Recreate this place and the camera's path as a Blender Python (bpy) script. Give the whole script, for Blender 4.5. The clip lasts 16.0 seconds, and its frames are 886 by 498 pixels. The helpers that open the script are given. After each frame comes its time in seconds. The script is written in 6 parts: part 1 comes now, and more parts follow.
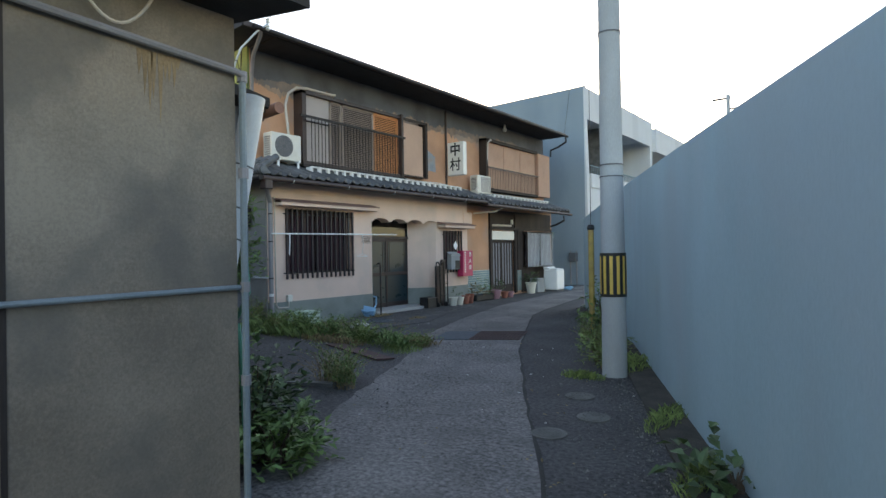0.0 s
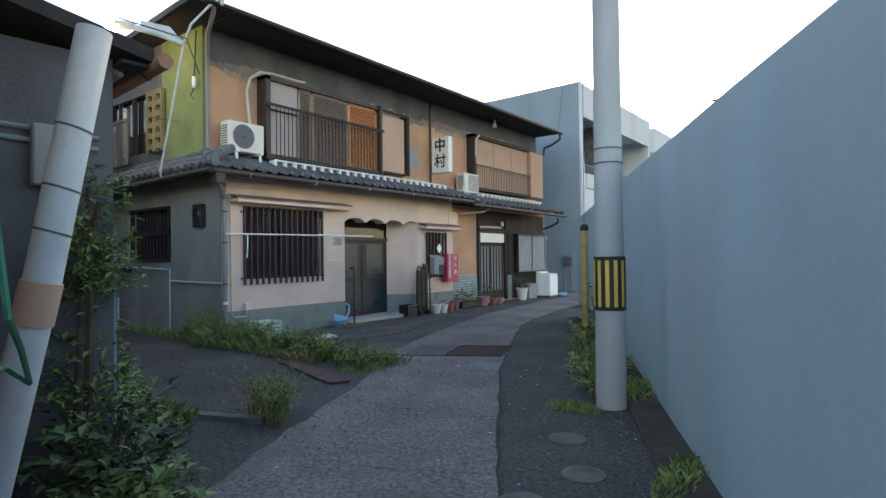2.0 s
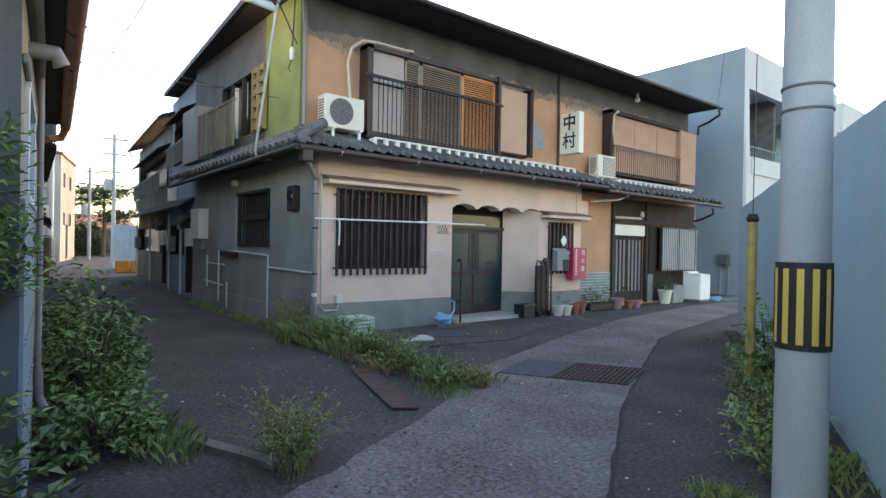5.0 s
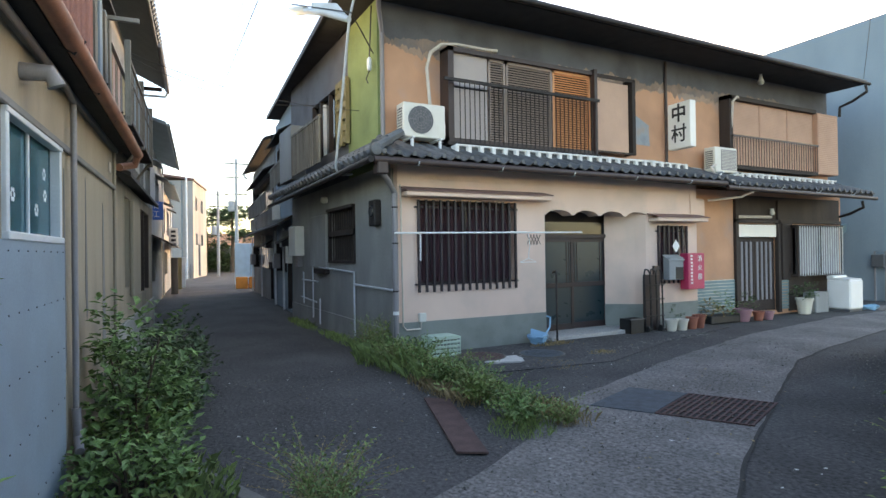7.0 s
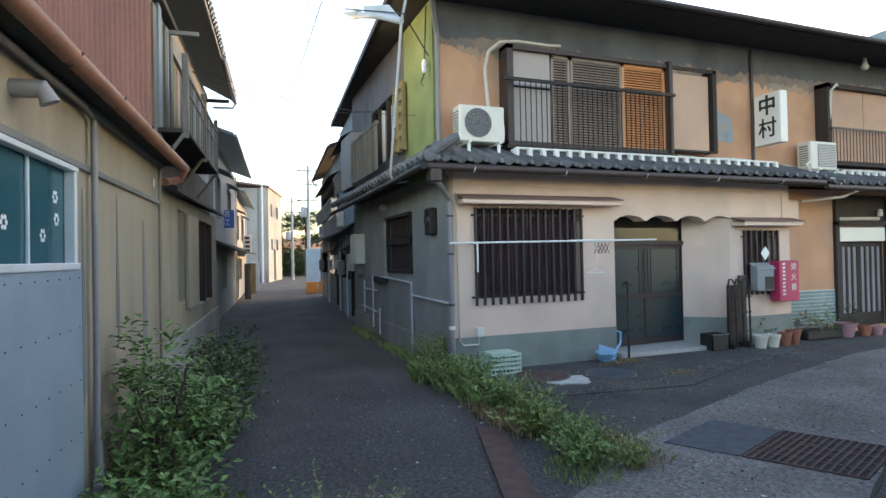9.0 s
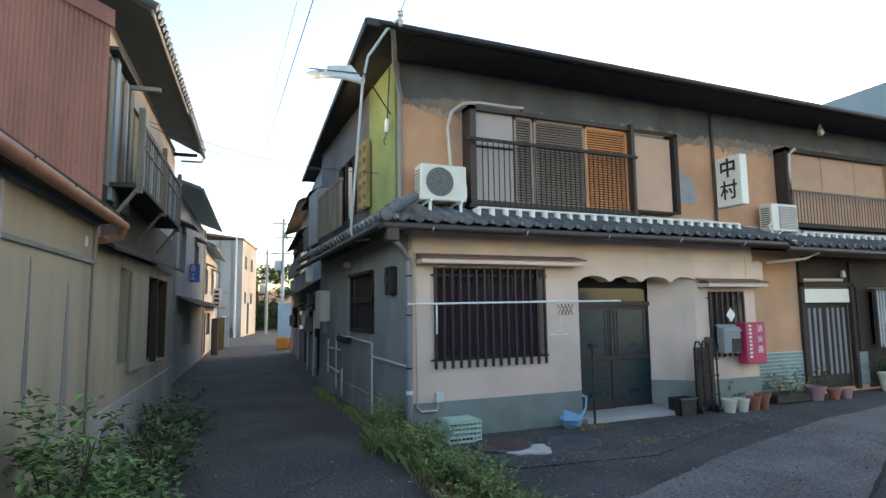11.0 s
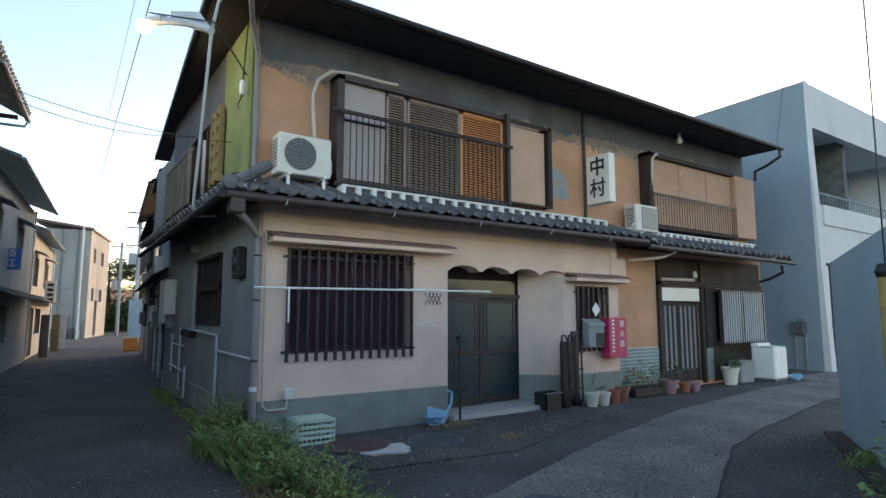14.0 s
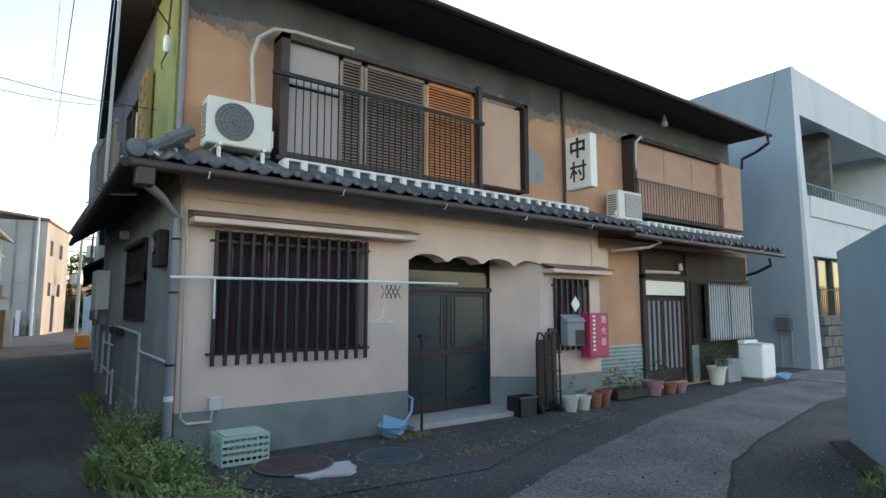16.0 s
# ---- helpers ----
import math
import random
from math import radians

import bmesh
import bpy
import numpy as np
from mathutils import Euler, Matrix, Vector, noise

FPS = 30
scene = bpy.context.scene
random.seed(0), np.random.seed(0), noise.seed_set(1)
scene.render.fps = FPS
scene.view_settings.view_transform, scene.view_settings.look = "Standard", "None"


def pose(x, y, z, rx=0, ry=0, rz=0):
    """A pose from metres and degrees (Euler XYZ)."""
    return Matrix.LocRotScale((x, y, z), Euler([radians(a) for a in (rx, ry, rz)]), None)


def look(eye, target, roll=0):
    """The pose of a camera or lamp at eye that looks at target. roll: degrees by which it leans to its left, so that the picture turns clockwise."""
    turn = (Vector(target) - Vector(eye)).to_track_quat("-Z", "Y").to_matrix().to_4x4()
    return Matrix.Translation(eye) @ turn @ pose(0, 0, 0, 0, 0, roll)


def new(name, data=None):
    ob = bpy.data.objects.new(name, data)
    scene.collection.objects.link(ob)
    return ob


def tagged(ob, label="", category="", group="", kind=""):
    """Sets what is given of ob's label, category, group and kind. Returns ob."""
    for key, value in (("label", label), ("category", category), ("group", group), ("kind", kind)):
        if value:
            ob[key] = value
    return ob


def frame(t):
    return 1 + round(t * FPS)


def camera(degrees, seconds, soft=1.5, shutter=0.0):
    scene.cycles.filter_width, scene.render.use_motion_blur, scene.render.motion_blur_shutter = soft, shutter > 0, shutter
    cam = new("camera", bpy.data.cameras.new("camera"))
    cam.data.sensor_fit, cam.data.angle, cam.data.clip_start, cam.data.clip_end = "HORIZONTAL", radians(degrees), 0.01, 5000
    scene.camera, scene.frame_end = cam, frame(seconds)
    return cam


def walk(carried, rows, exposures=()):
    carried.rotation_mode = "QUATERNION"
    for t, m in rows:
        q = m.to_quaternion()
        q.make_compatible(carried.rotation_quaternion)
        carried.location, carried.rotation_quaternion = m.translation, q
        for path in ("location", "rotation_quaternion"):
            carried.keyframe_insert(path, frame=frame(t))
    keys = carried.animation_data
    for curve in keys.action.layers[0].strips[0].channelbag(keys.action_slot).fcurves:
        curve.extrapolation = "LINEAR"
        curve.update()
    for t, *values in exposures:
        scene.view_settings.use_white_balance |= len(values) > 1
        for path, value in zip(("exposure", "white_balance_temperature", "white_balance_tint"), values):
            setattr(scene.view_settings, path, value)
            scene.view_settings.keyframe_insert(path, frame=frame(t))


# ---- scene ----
cam = camera(75.7, 16.0)
PATH = [
    (0, (0.406, -1.144, 1.624), (-0.807, 0.446, 1.635), -0.9),
    (0.5, (0.199, -0.757, 1.616), (-1.003, 0.841, 1.631), -0.6),
    (1, (0.046, -0.45, 1.633), (-1.156, 1.148, 1.65), -0.6),
    (1.5, (-0.036, -0.145, 1.605), (-1.238, 1.454, 1.623), -0.6),
    (2, (-0.093, 0.173, 1.608), (-1.297, 1.77, 1.632), -0.7),
    (2.5, (-0.178, 0.43, 1.608), (-1.4, 2.013, 1.631), -0.7),
    (3, (-0.332, 0.685, 1.574), (-1.593, 2.237, 1.59), -0.6),
    (3.5, (-0.507, 0.972, 1.607), (-1.831, 2.471, 1.615), -0.5),
    (4, (-0.649, 1.236, 1.622), (-2.039, 2.674, 1.625), -0.5),
    (4.2, (-0.71, 1.382, 1.604), (-2.133, 2.788, 1.601), 0.1),
    (6.5, (-1.216, 2.447, 1.749), (-2.943, 3.457, 1.766), -0.7),
    (7, (-1.303, 2.656, 1.741), (-3.068, 3.596, 1.755), -0.8),
    (7.5, (-1.375, 2.821, 1.798), (-3.18, 3.682, 1.799), -0.8),
    (8, (-1.474, 2.906, 1.83), (-3.316, 3.685, 1.827), -0.9),
    (8.2, (-1.519, 2.936, 1.841), (-3.375, 3.68, 1.837), -0.8),
    (10.3, (-1.845, 3.349, 1.972), (-3.717, 4.051, 2.024), -0.8),
    (10.5, (-1.836, 3.378, 1.988), (-3.698, 4.102, 2.082), -0.7),
    (11, (-1.77, 3.494, 1.997), (-3.602, 4.268, 2.207), -0.7),
    (11.5, (-1.715, 3.578, 1.951), (-3.517, 4.399, 2.23), -0.5),
    (12, (-1.748, 3.66, 1.924), (-3.52, 4.537, 2.224), -0.3),
    (12.5, (-1.884, 3.757, 1.89), (-3.621, 4.701, 2.192), -0.2),
    (13, (-2.039, 3.847, 1.823), (-3.733, 4.868, 2.114), -0.1),
    (13.5, (-2.191, 3.957, 1.755), (-3.853, 5.039, 2.016), -0.0),
    (14, (-2.338, 4.132, 1.733), (-3.973, 5.26, 1.959), 0.0),
    (14.5, (-2.523, 4.341, 1.737), (-4.133, 5.507, 1.954), -0.1),
    (15, (-2.696, 4.533, 1.734), (-4.295, 5.713, 1.951), -0.1),
    (15.5, (-2.911, 4.764, 1.672), (-4.507, 5.949, 1.889), -0.0),
    (16, (-3.132, 5.018, 1.724), (-4.727, 6.206, 1.935), 0.0),
]
walk(cam, [(t, look(eye, target, roll)) for t, eye, target, roll in PATH],
     exposures=[(0, 2.1, 7600, 19), (3.5, 2.42, 7800, 20), (7, 2.62, 7700, 20), (11, 2.35, 7400, 17), (12.5, 1.87, 7100, 16), (14, 1.97, 7250, 17), (16, 2.25, 7500, 19)])

# ---- light and exposure ----
SUN_AZ = math.atan2(-0.52, 1.0)          # measured from +y towards +x
SUN_EL = radians(9.0)
world = bpy.data.worlds.new("world")
scene.world = world
world.use_nodes = True
wn = world.node_tree
sky = wn.nodes.new("ShaderNodeTexSky")
sky.sky_type = "NISHITA"
sky.sun_disc = False
sky.sun_elevation = SUN_EL
sky.sun_rotation = SUN_AZ
sky.dust_density = 0.6
sky.ozone_density = 1.6
sky.air_density = 1.0
wn.nodes["Background"].inputs["Strength"].default_value = 0.15
wn.links.new(sky.outputs["Color"], wn.nodes["Background"].inputs["Color"])
sun = new("sun", bpy.data.lights.new("sun", "SUN"))
sun.data.energy, sun.data.angle, sun.data.color = 0.42, radians(0.6), (1.0, 0.72, 0.48)
sun.matrix_world = look((0, 0, 0), (-math.sin(SUN_AZ) * math.cos(SUN_EL), -math.cos(SUN_AZ) * math.cos(SUN_EL), -math.sin(SUN_EL)))


# ---- materials ----
def mat(name, color, rough=0.85, metal=0.0, var=0.25, scale=3.0, fine=60.0, bump=0.15, stain=None, stain_amt=0.0, stain_scale=0.8, island=0.0, spec=0.5, stretch=None, edge=0.5, grain=0.45, detail=8):
    m = bpy.data.materials.new(name)
    m.use_nodes = True
    nt = m.node_tree
    N, K = nt.nodes.new, nt.links.new
    bs = nt.nodes["Principled BSDF"]
    bs.inputs["Roughness"].default_value = rough
    bs.inputs["Metallic"].default_value = metal
    bs.inputs["Specular IOR Level"].default_value = spec
    tc = N("ShaderNodeTexCoord")
    vec = tc.outputs["Object"]
    if stretch:
        mp = N("ShaderNodeMapping")
        mp.inputs["Scale"].default_value = stretch
        K(vec, mp.inputs["Vector"])
        vec = mp.outputs["Vector"]
    n1, n2 = N("ShaderNodeTexNoise"), N("ShaderNodeTexNoise")
    n1.inputs["Scale"].default_value, n1.inputs["Detail"].default_value = scale, 6
    n2.inputs["Scale"].default_value, n2.inputs["Detail"].default_value, n2.inputs["Roughness"].default_value = fine, detail, 0.7
    K(vec, n1.inputs["Vector"]); K(vec, n2.inputs["Vector"])
    mixf = N("ShaderNodeMath"); mixf.operation = "MULTIPLY_ADD"
    K(n2.outputs["Fac"], mixf.inputs[0]); mixf.inputs[1].default_value = grain
    sc = N("ShaderNodeMath"); sc.operation = "MULTIPLY"; sc.inputs[1].default_value = 1.0 - grain
    K(n1.outputs["Fac"], sc.inputs[0]); K(sc.outputs[0], mixf.inputs[2])
    ramp = N("ShaderNodeValToRGB")
    ramp.color_ramp.elements[0].position, ramp.color_ramp.elements[1].position = 0.38, 0.62
    ramp.color_ramp.elements[0].color = (*[c * (1 - var) for c in color], 1)
    ramp.color_ramp.elements[1].color = (*[min(1, c * (1 + var * 0.7)) for c in color], 1)
    K(mixf.outputs[0], ramp.inputs["Fac"])
    out = ramp.outputs["Color"]
    if stain:
        n3 = N("ShaderNodeTexNoise"); n3.inputs["Scale"].default_value, n3.inputs["Detail"].default_value = stain_scale, 5
        K(vec, n3.inputs["Vector"])
        r3 = N("ShaderNodeValToRGB")
        r3.color_ramp.elements[0].position, r3.color_ramp.elements[1].position = edge, edge + 0.14
        r3.color_ramp.elements[0].color, r3.color_ramp.elements[1].color = (0, 0, 0, 1), (stain_amt,) * 3 + (1,)
        K(n3.outputs["Fac"], r3.inputs["Fac"])
        mx = N("ShaderNodeMix"); mx.data_type = "RGBA"
        K(r3.outputs["Color"], mx.inputs["Factor"]); K(out, mx.inputs["A"]); mx.inputs["B"].default_value = (*stain, 1)
        out = mx.outputs["Result"]
    if island:
        inf = N("ShaderNodeObjectInfo"); geo = N("ShaderNodeNewGeometry")
        ad = N("ShaderNodeMath"); ad.operation = "ADD"; K(inf.outputs["Random"], ad.inputs[0]); K(geo.outputs["Random Per Island"], ad.inputs[1])
        fr = N("ShaderNodeMath"); fr.operation = "FRACT"; K(ad.outputs[0], fr.inputs[0])
        mr = N("ShaderNodeMapRange"); mr.inputs["To Min"].default_value, mr.inputs["To Max"].default_value = 1 - island, 1 + island
        K(fr.outputs[0], mr.inputs["Value"])
        hs = N("ShaderNodeHueSaturation"); K(mr.outputs["Result"], hs.inputs["Value"]); K(out, hs.inputs["Color"])
        out = hs.outputs["Color"]
    K(out, bs.inputs["Base Color"])
    if bump:
        bp = N("ShaderNodeBump"); bp.inputs["Strength"].default_value, bp.inputs["Distance"].default_value = bump, 0.02
        K(mixf.outputs[0], bp.inputs["Height"]); K(bp.outputs["Normal"], bs.inputs["Normal"])
    return m


ASPHALT = mat("asphalt", (0.08, 0.077, 0.077), 0.9, var=0.8, scale=0.8, fine=24, bump=1.0, stain=(0.05, 0.048, 0.047), stain_amt=0.4, stain_scale=1.7, grain=0.75, detail=9)
ROAD = mat("worn_concrete_road", (0.20, 0.186, 0.178), 0.9, var=0.7, scale=0.9, fine=26, bump=0.9, stain=(0.11, 0.104, 0.1), stain_amt=0.4, stain_scale=2.1, grain=0.75, detail=9)
SEAM = mat("road_seam", (0.045, 0.043, 0.04), 0.95, bump=0.6)
CONC = mat("stained_concrete", (0.255, 0.205, 0.16), 0.9, var=0.34, scale=1.3, fine=70, bump=0.25, stain=(0.13, 0.115, 0.10), stain_amt=0.7, stain_scale=1.6)
RUSTSTAIN = mat("rust_stain", (0.31, 0.21, 0.12), 0.9, var=0.3, bump=0.2)
BLUEWALL = mat("pale_blue_render", (0.335, 0.48, 0.545), 0.9, var=0.10, scale=1.0, fine=45, bump=0.35, stain=(0.36, 0.42, 0.47), stain_amt=0.45, stain_scale=0.6, stretch=(1, 1, 0.45))
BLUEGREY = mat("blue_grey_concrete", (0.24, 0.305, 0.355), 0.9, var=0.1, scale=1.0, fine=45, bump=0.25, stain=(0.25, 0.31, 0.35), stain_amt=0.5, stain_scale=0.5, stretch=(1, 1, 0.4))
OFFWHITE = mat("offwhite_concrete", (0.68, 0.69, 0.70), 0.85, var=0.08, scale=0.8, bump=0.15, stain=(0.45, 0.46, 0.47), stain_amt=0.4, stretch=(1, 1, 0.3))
CREAM = mat("cream_stucco", (0.79, 0.575, 0.475), 0.9, var=0.07, scale=1.2, fine=140, bump=0.35, stain=(0.50, 0.42, 0.36), stain_amt=0.35, stain_scale=1.1)
GREYBASE = mat("grey_green_mortar", (0.25, 0.275, 0.255), 0.9, var=0.2, scale=2, fine=60, bump=0.3, stain=(0.15, 0.165, 0.15), stain_amt=0.5, stain_scale=2.0)
OCHRE = mat("ochre_plaster", (0.60, 0.325, 0.20), 0.9, var=0.14, scale=1.5, fine=60, bump=0.25, stain=(0.30, 0.31, 0.33), stain_amt=0.75, stain_scale=0.42, edge=0.56)
PLASTERGREY = mat("grey_weathered_mortar", (0.20, 0.20, 0.20), 0.92, var=0.25, scale=1.3, fine=50, bump=0.3, stain=(0.12, 0.12, 0.115), stain_amt=0.6, stain_scale=0.9, stretch=(1, 1, 0.6))
# weathered grey plaster; also carries the painted shade of the upper side wall
SOOTSHADE = mat("sooty_and_shaded_grey_plaster", (0.115, 0.115, 0.125), 0.92, var=0.3, scale=1.5, fine=50, bump=0.25, stain=(0.15, 0.16, 0.18), stain_amt=0.6, stain_scale=0.7)
SIDEGREY = mat("pale_grey_side_mortar", (0.31, 0.305, 0.29), 0.92, var=0.25, scale=1.3, fine=50, bump=0.3, stain=(0.20, 0.20, 0.195), stain_amt=0.6, stain_scale=0.9, stretch=(1, 1, 0.5))
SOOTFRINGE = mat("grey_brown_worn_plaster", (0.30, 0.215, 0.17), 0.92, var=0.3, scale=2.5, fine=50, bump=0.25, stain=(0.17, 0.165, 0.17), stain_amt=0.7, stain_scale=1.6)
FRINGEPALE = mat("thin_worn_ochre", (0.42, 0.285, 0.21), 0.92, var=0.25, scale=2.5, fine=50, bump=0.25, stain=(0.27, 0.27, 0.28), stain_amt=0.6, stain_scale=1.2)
PATCH = mat("blue_grey_repair_plaster", (0.34, 0.37, 0.40), 0.9, var=0.2, scale=3, fine=60, bump=0.2, stain=(0.42, 0.30, 0.22), stain_amt=0.6, stain_scale=3.0)
DUSKBLUE = mat("blue_grey_roof_tin", (0.14, 0.19, 0.23), 0.6, var=0.2, scale=2, bump=0.1)
GREEN = mat("moss_green_plaster", (0.19, 0.245, 0.10), 0.9, var=0.3, scale=1.2, fine=40, bump=0.25, stain=(0.14, 0.19, 0.07), stain_amt=0.6, stain_scale=0.9)
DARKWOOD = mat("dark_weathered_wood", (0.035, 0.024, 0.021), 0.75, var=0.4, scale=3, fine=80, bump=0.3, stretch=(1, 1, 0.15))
SOFFIT = mat("dark_eave_boards", (0.03, 0.026, 0.025), 0.9, var=0.3, scale=4, bump=0.3)
GREYWOOD = mat("greyed_wood", (0.16, 0.15, 0.13), 0.85, var=0.4, scale=4, fine=70, bump=0.4, stretch=(1, 1, 0.15))
YWOOD = mat("yellowed_wood", (0.25, 0.205, 0.10), 0.85, var=0.3, scale=4, bump=0.3, stretch=(1, 1, 0.2))
BROWNMETAL = mat("brown_painted_metal", (0.052, 0.033, 0.031), 0.5, var=0.2, scale=4, bump=0.05)
MAROON = mat("faded_maroon_flashing", (0.20, 0.105, 0.095), 0.55, var=0.2, scale=3, bump=0.08)
IRON = mat("rusty_black_iron", (0.035, 0.03, 0.03), 0.6, 0.4, var=0.5, scale=8, bump=0.2)
GRILLE = mat("dark_purple_brown_bars", (0.032, 0.022, 0.025), 0.5, var=0.25, scale=6, bump=0.1, island=0.15)
SHUTGREY = mat("grey_brown_shutter", (0.31, 0.235, 0.20), 0.6, var=0.12, scale=3, bump=0.08)
SHUTPANEL = mat("pale_grey_shutter_panel", (0.42, 0.36, 0.34), 0.65, var=0.08, scale=2, bump=0.08)
ORANGE = mat("orange_brown_shutter", (0.74, 0.32, 0.14), 0.6, var=0.1, scale=3, bump=0.08)
TAN = mat("tan_board", (0.58, 0.37, 0.27), 0.8, var=0.1, scale=1.5, bump=0.1)
TAN2 = mat("tan_lattice_shutter", (0.52, 0.30, 0.21), 0.7, var=0.12, scale=3, bump=0.1)
TILE = mat("grey_roof_tile", (0.105, 0.112, 0.12), 0.55, var=0.35, scale=5, fine=50, bump=0.25, island=0.35)
PLASTERWHITE = mat("white_lime_plaster", (0.72, 0.71, 0.69), 0.9, var=0.12, scale=8, bump=0.3)
WHITEPL = mat("aged_white_plastic", (0.70, 0.68, 0.62), 0.5, var=0.06, scale=3, bump=0.03, stain=(0.55, 0.5, 0.42), stain_amt=0.3, stain_scale=3)
WHITE = mat("white_enamel", (0.78, 0.79, 0.79), 0.4, var=0.05, scale=2, bump=0.02)
SIGNWHITE = mat("white_sign_acrylic", (0.80, 0.77, 0.72), 0.4, var=0.04, scale=2, bump=0.02)
INK = mat("black_ink", (0.02, 0.02, 0.02), 0.6, bump=0)
GUNGREY = mat("grey_fan_grille", (0.10, 0.105, 0.115), 0.5, var=0.1, bump=0.02)
DARK = mat("dark_interior", (0.02, 0.02, 0.022), 0.9, bump=0)
PIPEGREY = mat("grey_pvc_pipe", (0.26, 0.245, 0.255), 0.55, var=0.15, scale=2, bump=0.05)
PIPEBLUE = mat("grey_blue_pipe", (0.19, 0.23, 0.255), 0.5, var=0.2, scale=3, bump=0.08)
PIPEWHITE = mat("cream_pipe_wrap", (0.60, 0.53, 0.46), 0.7, var=0.1, scale=8, bump=0.2)
PIPEPALE = mat("dirty_white_pvc", (0.60, 0.64, 0.67), 0.5, var=0.12, scale=2, bump=0.05, stain=(0.40, 0.42, 0.42), stain_amt=0.5, stain_scale=2)
GREENHOSE = mat("green_hose", (0.04, 0.25, 0.16), 0.5, bump=0.02)
COPPER = mat("rust_red_gutter", (0.28, 0.125, 0.08), 0.6, var=0.3, scale=4, bump=0.15)
REDTIN = mat("rust_red_corrugated_tin", (0.30, 0.115, 0.085), 0.6, var=0.25, scale=2, fine=40, bump=0.1, stretch=(1, 1, 0.3))
BEIGE = mat("beige_mortar", (0.32, 0.27, 0.205), 0.9, var=0.15, scale=1.4, fine=60, bump=0.25, stain=(0.19, 0.165, 0.14), stain_amt=0.65, stain_scale=0.9, stretch=(1.6, 1.6, 0.3))
BLUETIN = mat("blue_grey_tin_sheet", (0.23, 0.31, 0.38), 0.55, var=0.15, scale=2, bump=0.1, stain=(0.22, 0.28, 0.33), stain_amt=0.5, stain_scale=1.5)
TEALTIN = mat("teal_grey_siding", (0.19, 0.29, 0.31), 0.55, var=0.2, scale=3, bump=0.1)
POLE = mat("concrete_utility_pole", (0.40, 0.43, 0.45), 0.85, var=0.14, scale=2, fine=80, bump=0.2, stain=(0.30, 0.31, 0.31), stain_amt=0.5, stain_scale=1.2, stretch=(1, 1, 0.3))
YELLOW = mat("reflective_yellow", (0.72, 0.47, 0.10), 0.45, var=0.1, bump=0.02)
YPOLE = mat("weathered_yellow_paint", (0.52, 0.36, 0.10), 0.6, var=0.25, scale=5, bump=0.1, stain=(0.24, 0.17, 0.1), stain_amt=0.6, stain_scale=5)
BLACK = mat("black_rubber", (0.02, 0.02, 0.02), 0.6, bump=0.02)
RED = mat("crimson_painted_metal", (0.55, 0.035, 0.11), 0.4, var=0.1, scale=3, bump=0.02)
TERRA = mat("terracotta", (0.30, 0.105, 0.07), 0.8, var=0.2, scale=6, bump=0.1)
POTWHITE = mat("cream_plastic_pot", (0.62, 0.60, 0.52), 0.55, var=0.1, bump=0.03)
POTPINK = mat("dusty_pink_pot", (0.32, 0.17, 0.20), 0.55, var=0.1, bump=0.03)
CRATE = mat("pale_green_plastic", (0.50, 0.64, 0.53), 0.5, var=0.08, bump=0.02)
BLUEPL = mat("faded_blue_plastic", (0.20, 0.42, 0.60), 0.5, var=0.15, bump=0.05)
RUST = mat("rusted_steel_plate", (0.105, 0.06, 0.055), 0.85, var=0.35, scale=6, bump=0.3)
BLUEIRON = mat("blue_grey_iron_cover", (0.075, 0.095, 0.115), 0.7, 0.2, var=0.3, scale=10, bump=0.4)
MORTARW = mat("pale_mortar_patch", (0.55, 0.54, 0.52), 0.95, var=0.15, scale=5, bump=0.5)
TERRAZZO = mat("terrazzo_step", (0.45, 0.44, 0.42), 0.8, var=0.3, scale=30, fine=120, bump=0.1)
STONE = mat("dirty_kerb_stone", (0.16, 0.155, 0.145), 0.95, var=0.35, scale=4, bump=0.6)
GRIT = mat("mixed_grit", (0.16, 0.153, 0.145), 0.95, var=0.4, scale=9, bump=0.2, island=0.5)
DIRT = mat("dark_soil", (0.06, 0.052, 0.042), 0.95, var=0.5, scale=4, fine=40, bump=0.8)
BARK = mat("brown_bark", (0.12, 0.085, 0.06), 0.9, var=0.4, scale=10, bump=0.6)
LEAF = mat("mid_green_leaves", (0.15, 0.25, 0.075), 0.6, var=0.25, scale=6, bump=0, island=0.45)
LEAFD = mat("dark_green_leaves", (0.07, 0.12, 0.045), 0.6, var=0.25, scale=6, bump=0, island=0.45)
GRASS = mat("grass_blades", (0.20, 0.275, 0.085), 0.7, var=0.3, scale=3, bump=0, island=0.45)
STRAW = mat("dry_grass_blades", (0.30, 0.22, 0.11), 0.8, var=0.3, scale=3, bump=0, island=0.4)
HOUSEGREY = mat("pale_grey_siding", (0.30, 0.315, 0.32), 0.85, var=0.12, scale=1.2, bump=0.1, stain=(0.26, 0.26, 0.25), stain_amt=0.5, stretch=(1, 1, 0.3))
HOUSEWHITE = mat("white_grey_render", (0.34, 0.33, 0.315), 0.85, var=0.1, scale=0.8, bump=0.1, stain=(0.42, 0.41, 0.39), stain_amt=0.5, stretch=(1, 1, 0.25))
HOARD = mat("pale_blue_hoarding", (0.42, 0.58, 0.68), 0.6, var=0.1, bump=0.03)
BARRIER = mat("orange_barrier", (0.75, 0.30, 0.06), 0.6, var=0.1, bump=0.03)
SIGNBLUE = mat("blue_sign_panel", (0.03, 0.13, 0.50), 0.45, var=0.08, bump=0.02)
